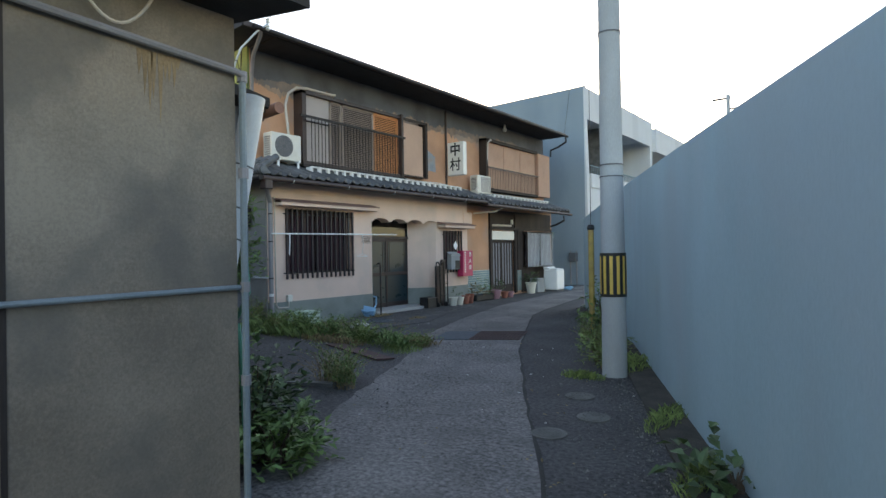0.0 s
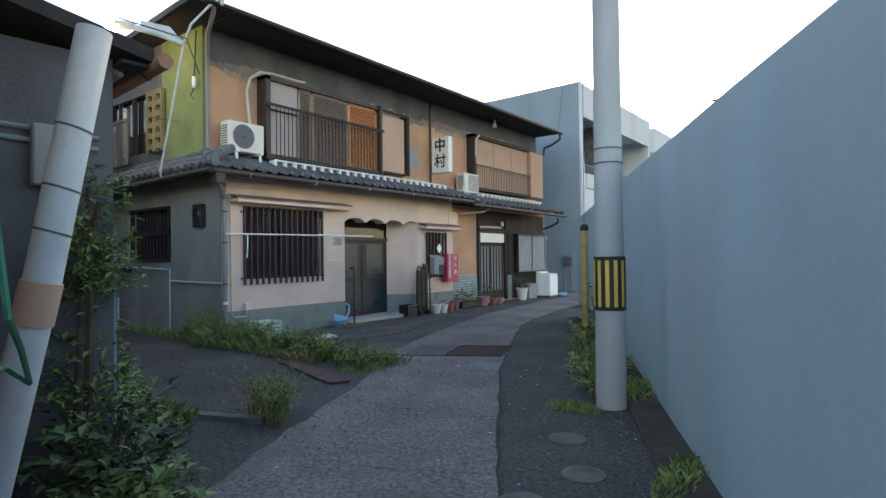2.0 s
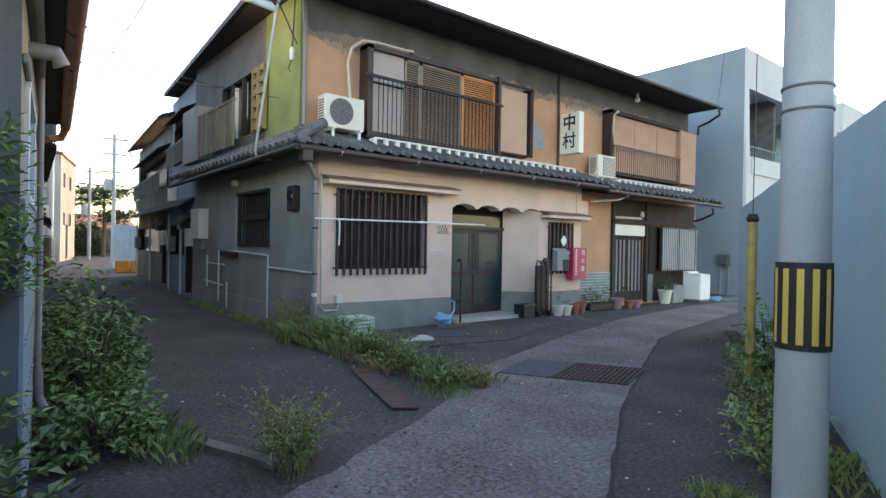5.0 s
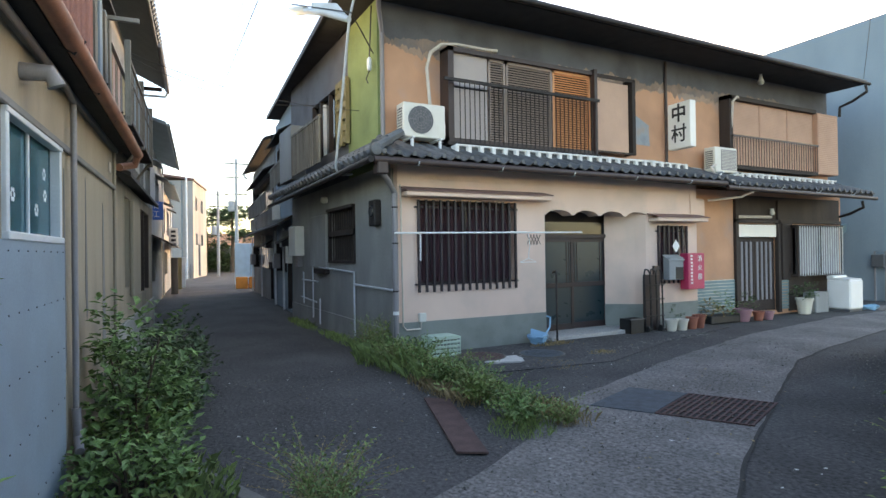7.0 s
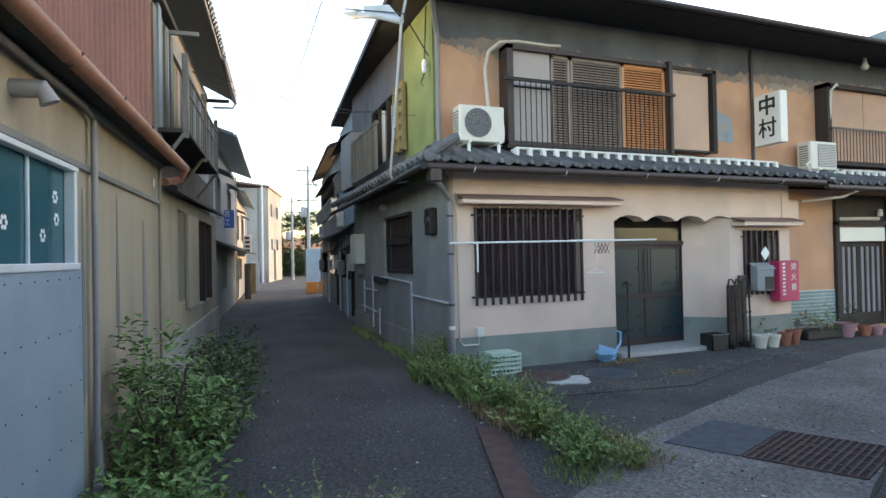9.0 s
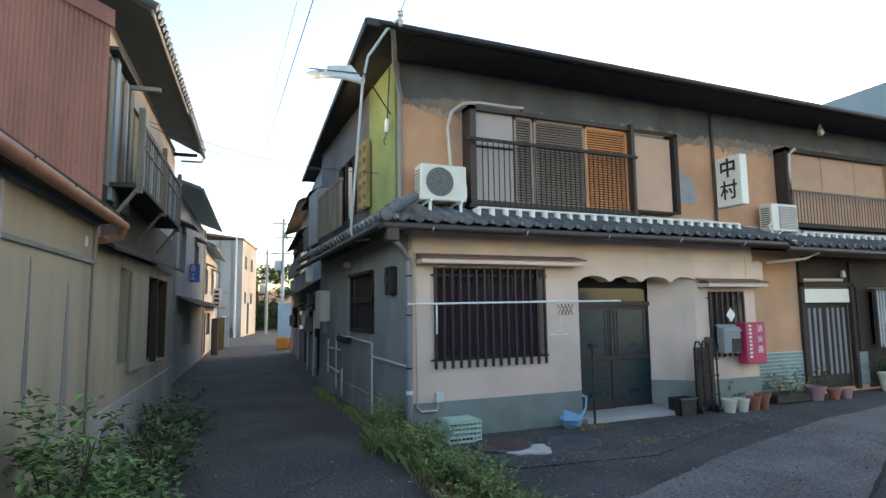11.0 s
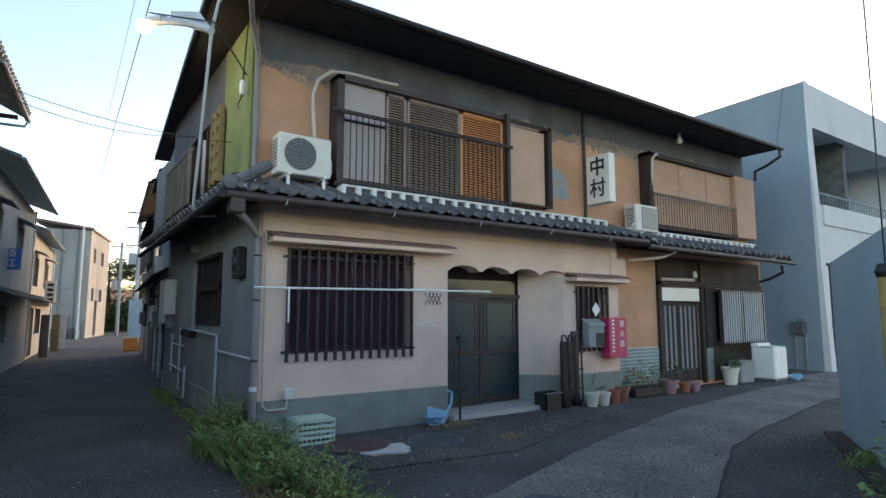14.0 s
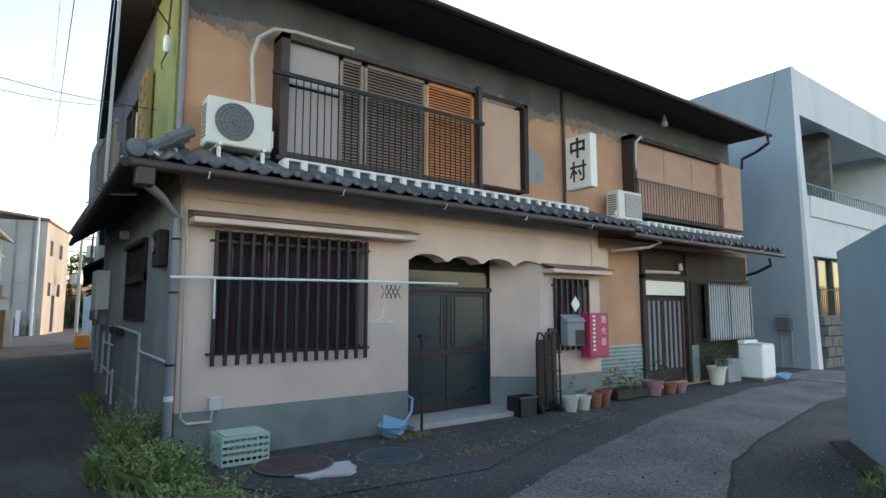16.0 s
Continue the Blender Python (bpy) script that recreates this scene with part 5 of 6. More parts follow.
for k, c in enumerate("消火器"):
    text_on("lettering", c, 0.15, Matrix.Translation((-9.847, 13.70, 1.53 - k * .2)) @ TO_X, WHITE, fe)
for k in range(9):
    part("lettering", B().box((-9.85, 13.40, 1.58 - k * .075), (-9.847, 13.47, 1.62 - k * .075)), WHITE, fe)
solid("paper_sticker", B().prism([(-9.88, 12.98, 1.68), (-9.88, 13.1, 1.82), (-9.88, 12.98, 1.96), (-9.88, 12.86, 1.82)], (-.004, 0, 0)), WHITE, "white diamond-shaped paper on the bars", "paper")

# ---- side fittings in the alley ----
sf = thing("alley_pipes", (-13, 6.4, 1), "pale water pipes along the grey side wall", "pipe")
for pts in ([(-10.2, 6.44, 1.12), (-12.2, 6.44, 1.14), (-12.2, 6.44, 1.38), (-14.6, 6.42, 1.45), (-15.2, 6.42, 1.6)], [(-12.2, 6.44, 0.1), (-12.2, 6.44, 1.14)], [(-15.2, 6.42, 0.2), (-15.2, 6.42, 1.75)], [(-16.2, 6.42, 1.1), (-14.8, 6.42, 1.1)], [(-14.6, 6.42, .1), (-14.6, 6.42, .7)], [(-16.3, 6.42, .65), (-14.9, 6.42, .6)], [(-16.1, 6.42, .5), (-16.1, 6.42, 1.3)]):
    part("pipe_run", B().tube(pts, 0.02, 8), PIPEPALE, sf, smooth=True)
mt = thing("gas_meter_box", (-16.2, 6.3, 1.8), "pale beige meter cabinet on the side wall", "meter")
part("box", B().box((-17.0, 6.25, 1.72), (-16.3, 6.5, 2.5), .015), WHITEPL, mt)
part("fitting", B().box((-16.75, 6.36, 1.42), (-16.5, 6.5, 1.72), .01), PIPEGREY, mt)
mt = thing("electric_meter", (-11.0, 6.4, 2.3), "dark grey electricity meter near the corner", "meter")
part("case", B().box((-11.15, 6.36, 2.25), (-10.85, 6.5, 2.72), .02), IRON, mt)
part("dial", B().lathe((-11.0, 6.34, 2.52), [(.1, 0), (.11, .02)], 14, "y"), DARKGLASS, mt)
solid("wall_lamp", B().lathe((-14.2, 6.36, 3.0), [(.06, 0), (.08, .05), (.07, .14)], 12, "y"), WHITEPL, "small round white wall lamp", "lamp", smooth=True)
ins = thing("insulator_cluster", (-10.9, 6.45, 5.2), "white insulators and wires on the green wall", "insulator")
part("insulator", B().lathe((-11.1, 6.4, 5.1), [(.03, 0), (.045, .03), (.045, .2), (.02, .24)], 10), WHITE, ins, smooth=True)
part("lead", B().tube([(-11.1, 6.4, 5.1), (-11.15, 6.35, 4.95), (-11.05, 6.35, 4.85)], 0.01, 5), WIRE, ins)
part("lead", B().tube([(-11.1, 6.4, 5.3), (-11.1, 6.45, 6.3)], 0.014, 5), WIRE, ins)
# street lamp fixed to the eave corner
sl = thing("street_lamp", (-11.3, 5.85, 3.3), "lit street lamp on a thin pole at the eave", "street lamp")
part("pole", B().tube([(-11.55, 6.2, 3.25), (-11.45, 5.9, 3.2), (-11.35, 5.82, 3.35), (-10.3, 5.75, 5.62), (-10.1, 5.78, 5.95), (-9.85, 6.0, 6.3), (-9.75, 6.2, 6.5)], 0.022, 8), PIPEPALE, sl, smooth=True)
part("arm", B().tube([(-10.3, 5.75, 5.62), (-10.75, 5.5, 5.85), (-11.3, 5.25, 6.05)], 0.055, 10), PIPEPALE, sl, smooth=True)
part("arm_plate", B().prism([(-10.3, 5.75, 5.6), (-10.6, 5.6, 5.78), (-11.1, 5.34, 6.0), (-11.1, 5.34, 6.14), (-10.6, 5.6, 5.98)], (0.02, .03, 0)), PIPEPALE, sl)
part("stay", B().tube([(-10.9, 6.4, 5.35), (-10.2, 5.75, 5.7), (-11.5, 5.1, 6.22)], 0.012, 5), WIRE, sl)
part("head", B().tube([(-11.25, 5.28, 6.05), (-11.6, 5.1, 6.12)], 0.075, 12), WHITEPL, sl, smooth=True)
part("bulb", B().lathe((-11.68, 5.06, 6.08), [(0.02, -.12), (.09, -.08), (.115, 0), (.09, .07), (.02, .1)], 14), GLOW, sl, "glowing bulb", smooth=True)
ci = B()
for z in (6.35, 6.5):
    ci.lathe((-9.75, 6.2, z), [(.02, 0), (.05, .03), (.03, .06), (.05, .09), (.02, .12)], 10)
solid("eave_insulator", ci, WHITEPL, "white ceramic insulators at the eave corner", "insulator", smooth=True)
for yy, z, nm in ((20.75, 6.3, "eave_drain"), (20.45, 3.03, "eave_drain")):
    solid(nm, B().tube([(-9.82, yy, z), (-9.8, yy + .02, z - .18), (-10.2, yy + .1, z - .34), (-10.6, yy + .2, z - .42), (-10.62, yy + .2, z - .7)], 0.04, 8), IRON, "dark bent drain pipe at the eave end", "pipe", smooth=True)

# houses beyond the main house in the alley
MR = Matrix(((-0.9968, -0.08, 0, -17.65), (0.08, -0.9968, 0, 6.62), (0, 0, 1, 0), (0, 0, 0, 1)))   # u along the alley, v out into it
for u0, u1, h, m, topped in ((0.0, 4.3, 6.3, BLUEGREY, False), (4.35, 13.0, 5.75, PLASTERGREY, True)):
    e = thing("row_house", MR @ Vector(((u0 + u1) / 2, 0, 0)), "old narrow grey house crowded with pipes and boxes", "house")
    holes = [(u0 + .5, u0 + 1.4, .1, 2.0), (u0 + 1.9, u1 - .3, 1.2, 2.2), (u0 + .6, u1 - .7, h - 2.2, h - 1.0)]
    b = B(MR); wall_y(b, -.2, 0, u0, u1, 0, h, holes); b.box((u0, -5.4, 0), (u1, -.2, h))
    part("wall", b, m, e)
    for q in holes:
        wd = part("window", B(MR).box((q[0], -.12, q[2]), (q[1], -.1, q[3])), DARKGLASS, e)
        for a, c in (((q[0], -.1, q[2]), (q[0] + .06, .05, q[3])), ((q[1] - .06, -.1, q[2]), (q[1], .05, q[3])), ((q[0] + .06, -.1, q[3] - .06), (q[1] - .06, .05, q[3]))):
            part("frame", B(MR).box(a, c), DARKWOOD, wd)
    if topped:
        part("roof", B(MR).prism([(u0 - .5, .42, h), (u1 + .2, .42, h), (u1 + .2, -3.0, h + 1.2), (u0 - .5, -3.0, h + 1.2)], (0, 0, .1)), SOFFIT, e)
        part("gable_wall", B(MR).prism([(u1 - .1, -.1, h), (u1 - .1, -3, h), (u1 - .1, -3, h + 1.15), (u1 - .1, -.1, h + .16)], (.1, 0, 0)), m, e)
        part("gutter", B(MR).tube([(u0 - .5, .46, h), (u1 + .25, .46, h)], .05, 8), IRON, e, smooth=True)
        part("gutter_outlet", B(MR).tube([(u1 - .5, .46, h), (u1 - .5, .4, h - .25), (u1 - .6, .06, h - .4), (u1 - .6, .06, 3.2)], .04, 8), PIPEPALE, e, smooth=True)
    part("canopy", B(MR).prism([(u0, .5, 2.6), (u1, .5, 2.6), (u1, 0, 2.9), (u0, 0, 2.9)], (0, 0, .05)), SOFFIT, e)
    part("door_hood", B(MR).prism([(u0 + .3, .4, 2.1), (u0 + 1.6, .4, 2.1), (u0 + 1.6, 0, 2.3), (u0 + .3, 0, 2.3)], (0, 0, .04)), SOFFIT, e)
    rail = part("window_rail", B(MR).box((u0 + .5, .28, h - 1.75), (u1 - .6, .33, h - 1.7)), GREYWOOD, e)
    for k in range(int((u1 - u0 - 1.2) / .2)):
        part("slat", B(MR).box((u0 + .52 + k * .2, .29, h - 2.35), (u0 + .6 + k * .2, .32, h - 1.75)), GREYWOOD, rail)
    for uu, zz, mm in ((u1 - 1.0, 2.95, WHITEPL), (u0 + .3, 1.5, WHITEPL), (u1 - .9, 1.3, PIPEGREY), (u0 + 1.5, 2.0, HOUSEGREY)):
        part("meter_box", B(MR).box((uu, 0, zz), (uu + .42, .22, zz + .5), .012), mm, e)
    for uu in (u0 + .1, u1 - .1, (u0 + u1) / 2):
        part("down_pipe", B(MR).tube([(uu, .07, 0), (uu, .07, 2.6)], .035, 8), (PIPEBLUE, PIPEPALE)[uu > u0 + 1], e, smooth=True)
    part("hood", B(MR).prism([(u0 + .4, .42, h - .95), (u1 - .5, .42, h - .95), (u1 - .5, 0, h - .72), (u0 + .4, 0, h - .72)], (0, 0, .04)), SOFFIT, e)

# ---- concrete building beyond the house ----
cbd = thing("concrete_building", (-13, 28, 0), "pale blue-grey modern concrete building with recessed balconies", "building")
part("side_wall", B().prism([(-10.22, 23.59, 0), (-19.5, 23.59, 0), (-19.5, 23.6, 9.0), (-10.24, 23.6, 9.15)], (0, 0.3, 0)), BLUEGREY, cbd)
b = B()
wall_x(b, -10.5, -10.24, 23.9, 33.6, 0, 9.15, [(23.95, 33.2, 5.2, 7.7), (24.2, 33.2, 0.4, 3.35)])
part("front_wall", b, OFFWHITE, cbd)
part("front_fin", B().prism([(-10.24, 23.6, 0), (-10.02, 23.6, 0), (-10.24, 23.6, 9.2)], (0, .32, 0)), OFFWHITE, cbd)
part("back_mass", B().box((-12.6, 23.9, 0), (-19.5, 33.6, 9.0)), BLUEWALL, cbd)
part("roof_slab", B().box((-10.5, 23.9, 8.0), (-12.6, 33.6, 9.1)), OFFWHITE, cbd)
part("balcony_floor", B().box((-10.5, 23.9, 4.9), (-12.6, 33.6, 5.2)), OFFWHITE, cbd)
part("end_wall", B().box((-10.5, 33.3, 0), (-12.6, 33.6, 9.0)), OFFWHITE, cbd)
part("parapet_band", B().box((-10.24, 24.3, 4.55), (-10.18, 33.6, 5.2), .01), OFFWHITE, cbd)
for k in range(3):
    wd = part("window", B().box((-12.58, 24.3 + k * 3, 5.2), (-12.55, 26.6 + k * 3, 7.6)), DARKGLASS, cbd)
    part("frame", B().box((-12.55, 25.42 + k * 3, 5.2), (-12.5, 25.5 + k * 3, 7.6)).box((-12.55, 24.3 + k * 3, 6.3), (-12.5, 26.6 + k * 3, 6.36)), TEALTIN, wd)
cr = part("balcony_rail", B().tube([(-10.35, 24.45, 5.62), (-10.35, 33.2, 5.62)], .03, 6), TEALTIN, cbd)
for k in range(40):
    part("rail_bar", B().tube([(-10.35, 24.5 + k * .22, 5.2), (-10.35, 24.5 + k * .22, 5.62)], .012, 5), TEALTIN, cr)
part("divider", B().box((-12.5, 27.2, 5.2), (-10.6, 27.4, 7.9)), STONE, cbd, "rough grey rendered side wall")
part("lower_window", B().box((-10.6, 25.15, .4), (-10.55, 33.2, 3.35)), DARKGLASS, cbd)
part("roller_shutter", B().box((-10.56, 24.2, 1.5), (-10.5, 25.1, 3.3), .01), SIGNWHITE, cbd, "cream roller shutter")
part("recess_back", B().box((-10.8, 23.9, .0), (-10.7, 33.2, 4.5)), GUNGREY, cbd)
for k in range(7):
    part("mullion", B().box((-10.55, 25.15 + k * 1.18, .4), (-10.45, 25.23 + k * 1.18, 3.35)), GUNGREY, cbd)
fr = part("forecourt_rail", B().box((-10.1, 24.2, 2.3), (-10.07, 27.0, 2.34)), IRON, cbd, "black iron railing")
for k in range(20):
    part("rail_bar", B().box((-10.095, 24.22 + k * .145, 1.55), (-10.075, 24.24 + k * .145, 2.42)), IRON, fr)
rw2 = random.Random(44)
sw = thing("stone_wall", (-10, 25.4, 0), "stacked grey stone block wall below the railing", "wall")
for r in range(5):
    for k in range(6):
        y0 = 24.1 + k * .5 + .24 * (r % 2)
        part("stone", B().box((-10.2, y0 + .01, r * .31 + .005), (-9.98 + rw2.uniform(-.02, .03), y0 + .49, r * .31 + .3), .025), STONE, sw)
part("far_wing", B().prism([(-10.0, 33.6, 7.4), (-10.0, 46.0, 7.4), (-17, 46.0, 7.4), (-17, 33.6, 7.4)], (0, 0, 1.4)), OFFWHITE, cbd)
part("far_wing_wall", B().box((-12.0, 33.7, 0), (-17, 46, 7.4)), HOUSEGREY, cbd)
gm = thing("gas_meter", (-10.3, 23.4, .9), "grey gas meter with pipes on the concrete wall", "meter")
part("box", B().box((-10.98, 23.33, 1.1), (-10.62, 23.58, 1.5), .02), GUNGREY, gm)
part("pipe_run", B().tube([(-10.95, 23.5, 0), (-10.95, 23.5, 1.6), (-10.65, 23.5, 1.6), (-10.65, 23.5, 0)], .03, 8), PIPEGREY, gm, smooth=True)
solid("vent_hood", B().prism([(-12.2, 23.62, 2.3), (-11.8, 23.62, 2.3), (-11.8, 23.2, 2.1), (-12.2, 23.2, 2.1)], (0, 0, .25)), TEALTIN, "small teal vent hood on the concrete wall", "vent")
structure("wall_low_concrete", B().box((-6.6, 20.5, 0), (-10.0, 20.9 + 2.5, 0.03)), ROAD, "concrete forecourt slab")

# ---- utility pole, yellow guy cover, far antenna pole ----
up = thing("utility_pole", (-2.31, 6.02, 0), "concrete utility pole with black and yellow warning sleeve", "pole")
part("post", B().tube([(-2.31, 6.02, 0), (-2.31, 6.02, 3.0), (-2.31, 6.02, 9.5)], 0.158, 24, 0.125), POLE, up, smooth=True)
sv = part("sleeve", B().tube([(-2.31, 6.02, 1.02), (-2.31, 6.02, 1.58)], 0.163, 24), BLACK, up, "black rubber sleeve", smooth=True)
for k in range(12):
    a0 = k * 0.5236 + .1
    yb = B()
    yb.add([(-2.31 + 0.166 * math.cos(a0 + d), 6.02 + 0.166 * math.sin(a0 + d), z) for z in (1.06, 1.54) for d in (0, .08, .16, .24)], [(i, i + 1, 5 + i, 4 + i) for i in range(3)])
    part("stripe", yb, YELLOW, sv)
for z in (2.55, 2.7, 4.4):
    part("strap", B().tube([(-2.31, 6.02, z), (-2.31, 6.02, z + .015)], 0.158 - z * .0035 + .004, 24), GUNGREY, up, smooth=True)
yp = thing("guy_wire_cover", (-3.92, 9.15, 0), "weathered yellow guy wire cover leaning slightly", "guy cover")
part("sleeve", B().tube([(-3.92, 9.15, 0), (-3.93, 9.18, 2.0)], 0.055, 10), YPOLE, yp, smooth=True)
part("cap", B().lathe((-3.93, 9.18, 2.0), [(.06, 0), (.075, .04), (.05, .1)], 10), BLACK, yp, smooth=True)
part("wire", B().tube([(-3.93, 9.18, 2.05), (-3.9, 9.2, 9.5)], 0.006, 5), WIRE, yp)
ax, ay, az = -7.84, 43.09, 12.41
an = thing("antenna_pole", (ax, ay, 0), "far pole with crossarms above the blue wall", "pole")
part("post", B().tube([(ax, ay, 0), (ax, ay, az)], 0.13, 10), POLE, an, smooth=True)
part("crossarm", B().box((ax - 1.0, ay - .05, az - .3), (ax + .15, ay + .05, az - .18)), IRON, an)
part("crossarm", B().box((ax - .1, ay - .05, az - 1.05), (ax + 1.8, ay + .05, az - .95)), IRON, an)
part("insulator", B().tube([(ax + 1.7, ay, az - .95), (ax + 1.7, ay, az - .45)], .06, 6), IRON, an)

# wires
def wire(a, c, sag, label="thin black overhead cable", r=0.006):
    return solid("overhead_cable", B().tube(arc(a, c, sag), r, 5), WIRE, label, "cable", "overhead cables")


q1 = lw(6.2, -0.14, 5.3)
wire(q1, (-11.7, 6.42, 4.5), 0.2, "cable slung across the alley")
wire(lw(6.3, -0.14, 5.25), (-13.4, 6.2, 5.0), 0.3, "pale cable slung across the alley")
wire((-62, 6.4, 9.0), (8, 5.2, 9.0), 0.15, r=0.012)
wire((-62, 6.2, 9.2), (8, 4.9, 9.3), 0.15)
wire((-9.75, 6.2, 6.5), (-44.6, 8.9, 8.3), 0.9)
wire((-9.75, 6.2, 6.6), (-2.31, 6.02, 9.3), 0.25)
wire((-9.8, 20.6, 6.45), (-2.31, 6.1, 9.2), 0.5)
wire((-28.5, 7.1, 5.7), (-44.6, 8.87, 7.6), 0.4)
wire((-44.6, 8.87, 8.35), (-54, 8.7, 7.0), 0.2)

# ---- lane fittings ----
def cover(x, y, r, m, label, z=0.006):
    e = thing("manhole_cover", (x, y, z), label, "manhole cover")
    part("rim", B().lathe((x, y, z), [(r + .03, 0), (r + .03, .012), (r, .012)], 28), STONE, e)
    part("lid", B().lathe((x, y, z), [(r, 0.0), (r, .016), (r * .9, .019), (0.01, .019)], 28), m, e)
    pb = B()
    for k in range(10):
        for j in range(10):
            px, py = (k - 4.5) * r * .18, (j - 4.5) * r * .18
            if math.hypot(px, py) < r * .85:
                pb.box((x + px, y + py, z + .018), (x + px + r * .08, y + py + r * .08, z + .023))
    part("stud", pb, m, e)
    return e


cover(-9.29, 7.57, .40, RUST, "rusty brown round cover in the apron", .03)
cover(-9.04, 8.64, .36, BLUEIRON, "blue-grey round iron cover in the apron", .016)
for x, y in ((-1.93, 3.42), (-1.8, 4.1), (-2.24, 4.78)):
    cover(x, y, .13, STONE, "small round grey drain cover in the lane", .002)
rm = random.Random(17)
solid("mortar_patch", B().prism([(-8.9 + (.27 + rm.uniform(-.06, .05)) * math.cos(a * .3), 7.8 + (.33 + rm.uniform(-.07, .06)) * math.sin(a * .3), .016) for a in range(21)], (0, 0, .022)), MORTARW, "pale broken mortar ring beside the cover", "mortar")
gt = thing("drain_grating", (-5.7, 8.0, 0), "steel drain grating set across the lane", "grating")
ga, gbv, gc = Vector((-6.19, 7.1, .008)), Vector((1.38, .82, 0)), Vector((-.38, 1.0, 0))
GM = Matrix(((gbv.x, gc.x, 0, ga.x), (gbv.y, gc.y, 0, ga.y), (0, 0, 1, ga.z), (0, 0, 0, 1)))
part("plate", B(GM).box((0, 0, 0), (.42, 1, .01)), BLUEIRON, gt, "flat blue-grey steel plate")
part("pit", B(GM).box((.43, 0, 0), (1, 1, .002)), DARK, gt)
for k in range(15):
    part("bar", B(GM).box((.43 + k * .04, 0, .002), (.445 + k * .04, 1, .014)), RUST, gt)
for k in range(6):
    part("cross_bar", B(GM).box((.43, k * .195, .002), (1.01, .02 + k * .195, .013)), RUST, gt)
solid("steel_strip", B().prism([(-7.4, 5.62, .012), (-5.6, 5.05, .012), (-5.45, 5.28, .012), (-7.2, 5.85, .012)], (0, 0, .02)), RUST, "rusty steel plate over the gutter", "steel plate")
solid("low_kerb", B().prism([(-7.3, 2.7, 0), (-4.9, 3.62, 0), (-4.86, 3.52, 0), (-7.25, 2.58, 0)], (0, 0, .05)), STONE, "low broken kerb beside the weeds", "kerb")

# ---- small things before the house ----
cr = thing("plastic_crate", (-9.95, 7.2, 0), "pale green plastic basket lying upside down", "crate")
part("top", B().box((-10.06, 6.93, .33), (-9.72, 7.4, .35), .006), CRATE, cr)
for z in (.02, .09, .16, .23, .30):
    part("band", B().box((-9.72 + .03, 6.9, z), (-9.70 + .03, 7.43, z + .035)).box((-10.09, 6.9, z), (-10.07, 7.43, z + .035)).box((-10.09, 6.9, z), (-9.69, 6.92, z + .035)).box((-10.09, 7.41, z), (-9.69, 7.43, z + .035)), CRATE, cr)
for k in range(9):
    part("rib", B().box((-9.692, 6.9 + k * .0645, .02), (-9.68, 6.918 + k * .0645, .34)), CRATE, cr)
    part("rib", B().box((-10.09 + k * .048, 6.89, .02), (-10.075 + k * .048, 6.9, .34)), CRATE, cr)
hs = thing("hose_heap", (-9.9, 9.2, 0), "heap of faded blue hose by the tap", "hose")
rh = random.Random(4)
for k in range(5):
    r0 = .12 + .02 * k
    part("coil", B().tube([(-9.88 + r0 * math.cos(a * .45) * .8, 9.2 + r0 * math.sin(a * .45), .03 + .03 * k + rh.uniform(0, .05)) for a in range(15)], .016, 6), BLUEPL, hs, smooth=True)
part("spout", B().tube([(-10.05, 9.55, .5), (-9.98, 9.58, .48), (-9.96, 9.55, .3), (-9.9, 9.35, .12)], .02, 8), BLUEPL, hs, smooth=True)
part("cloth", B().prism([(-9.9, 9.05, .05), (-9.72, 9.25, .04), (-9.78, 9.35, .2), (-9.98, 9.12, .28)], (.02, -.02, .03)), BLUEPL, hs)
bk = thing("black_bin", (-10.0, 11.75, 0), "black plastic crate by the entrance", "bin")
for a, c in (((-10.15, 11.55, .0), (-9.85, 11.95, .02)), ((-10.15, 11.55, 0), (-10.13, 11.95, .32)), ((-9.87, 11.55, 0), (-9.85, 11.95, .32)), ((-10.15, 11.55, 0), (-9.85, 11.57, .32)), ((-10.15, 11.93, 0), (-9.85, 11.95, .32))):
    part("side", B().box(a, c), BLACK, bk)
part("rim", B().box((-9.86, 11.54, .30), (-9.835, 11.96, .325)), GUNGREY, bk)
wc = thing("folded_trolley", (-9.95, 12.3, 0), "folded brown hand trolley leaning upright on the wall", "trolley")
for y in (12.0, 12.18, 12.36):
    part("tube_frame", B().tube([(-9.86, y, .1), (-9.88, y, 1.25), (-9.9, y + .04, 1.33), (-9.9, y + .12, 1.33), (-9.88, y + .16, 1.25), (-9.86, y + .16, .1)], .017, 8), IRON, wc, smooth=True)
part("deck_board", B().box((-9.98, 12.05, .12), (-9.93, 12.5, 1.22), .008), BROWNMETAL, wc, "brown wooden deck")
part("deck_board", B().box((-10.05, 12.42, .02), (-10.0, 12.6, 1.4), .008), BROWNMETAL, wc)
for z in (.35, .7, 1.0):
    part("cross_bar", B().tube([(-9.85, 11.98, z), (-9.85, 12.55, z)], .012, 6), IRON, wc)
for y in (12.05, 12.45):
    part("wheel", B().lathe((-9.88, y, .075), [(.05, -.02), (.075, -.015), (.075, .015), (.05, .02)], 14, "y"), BLACK, wc, smooth=True)


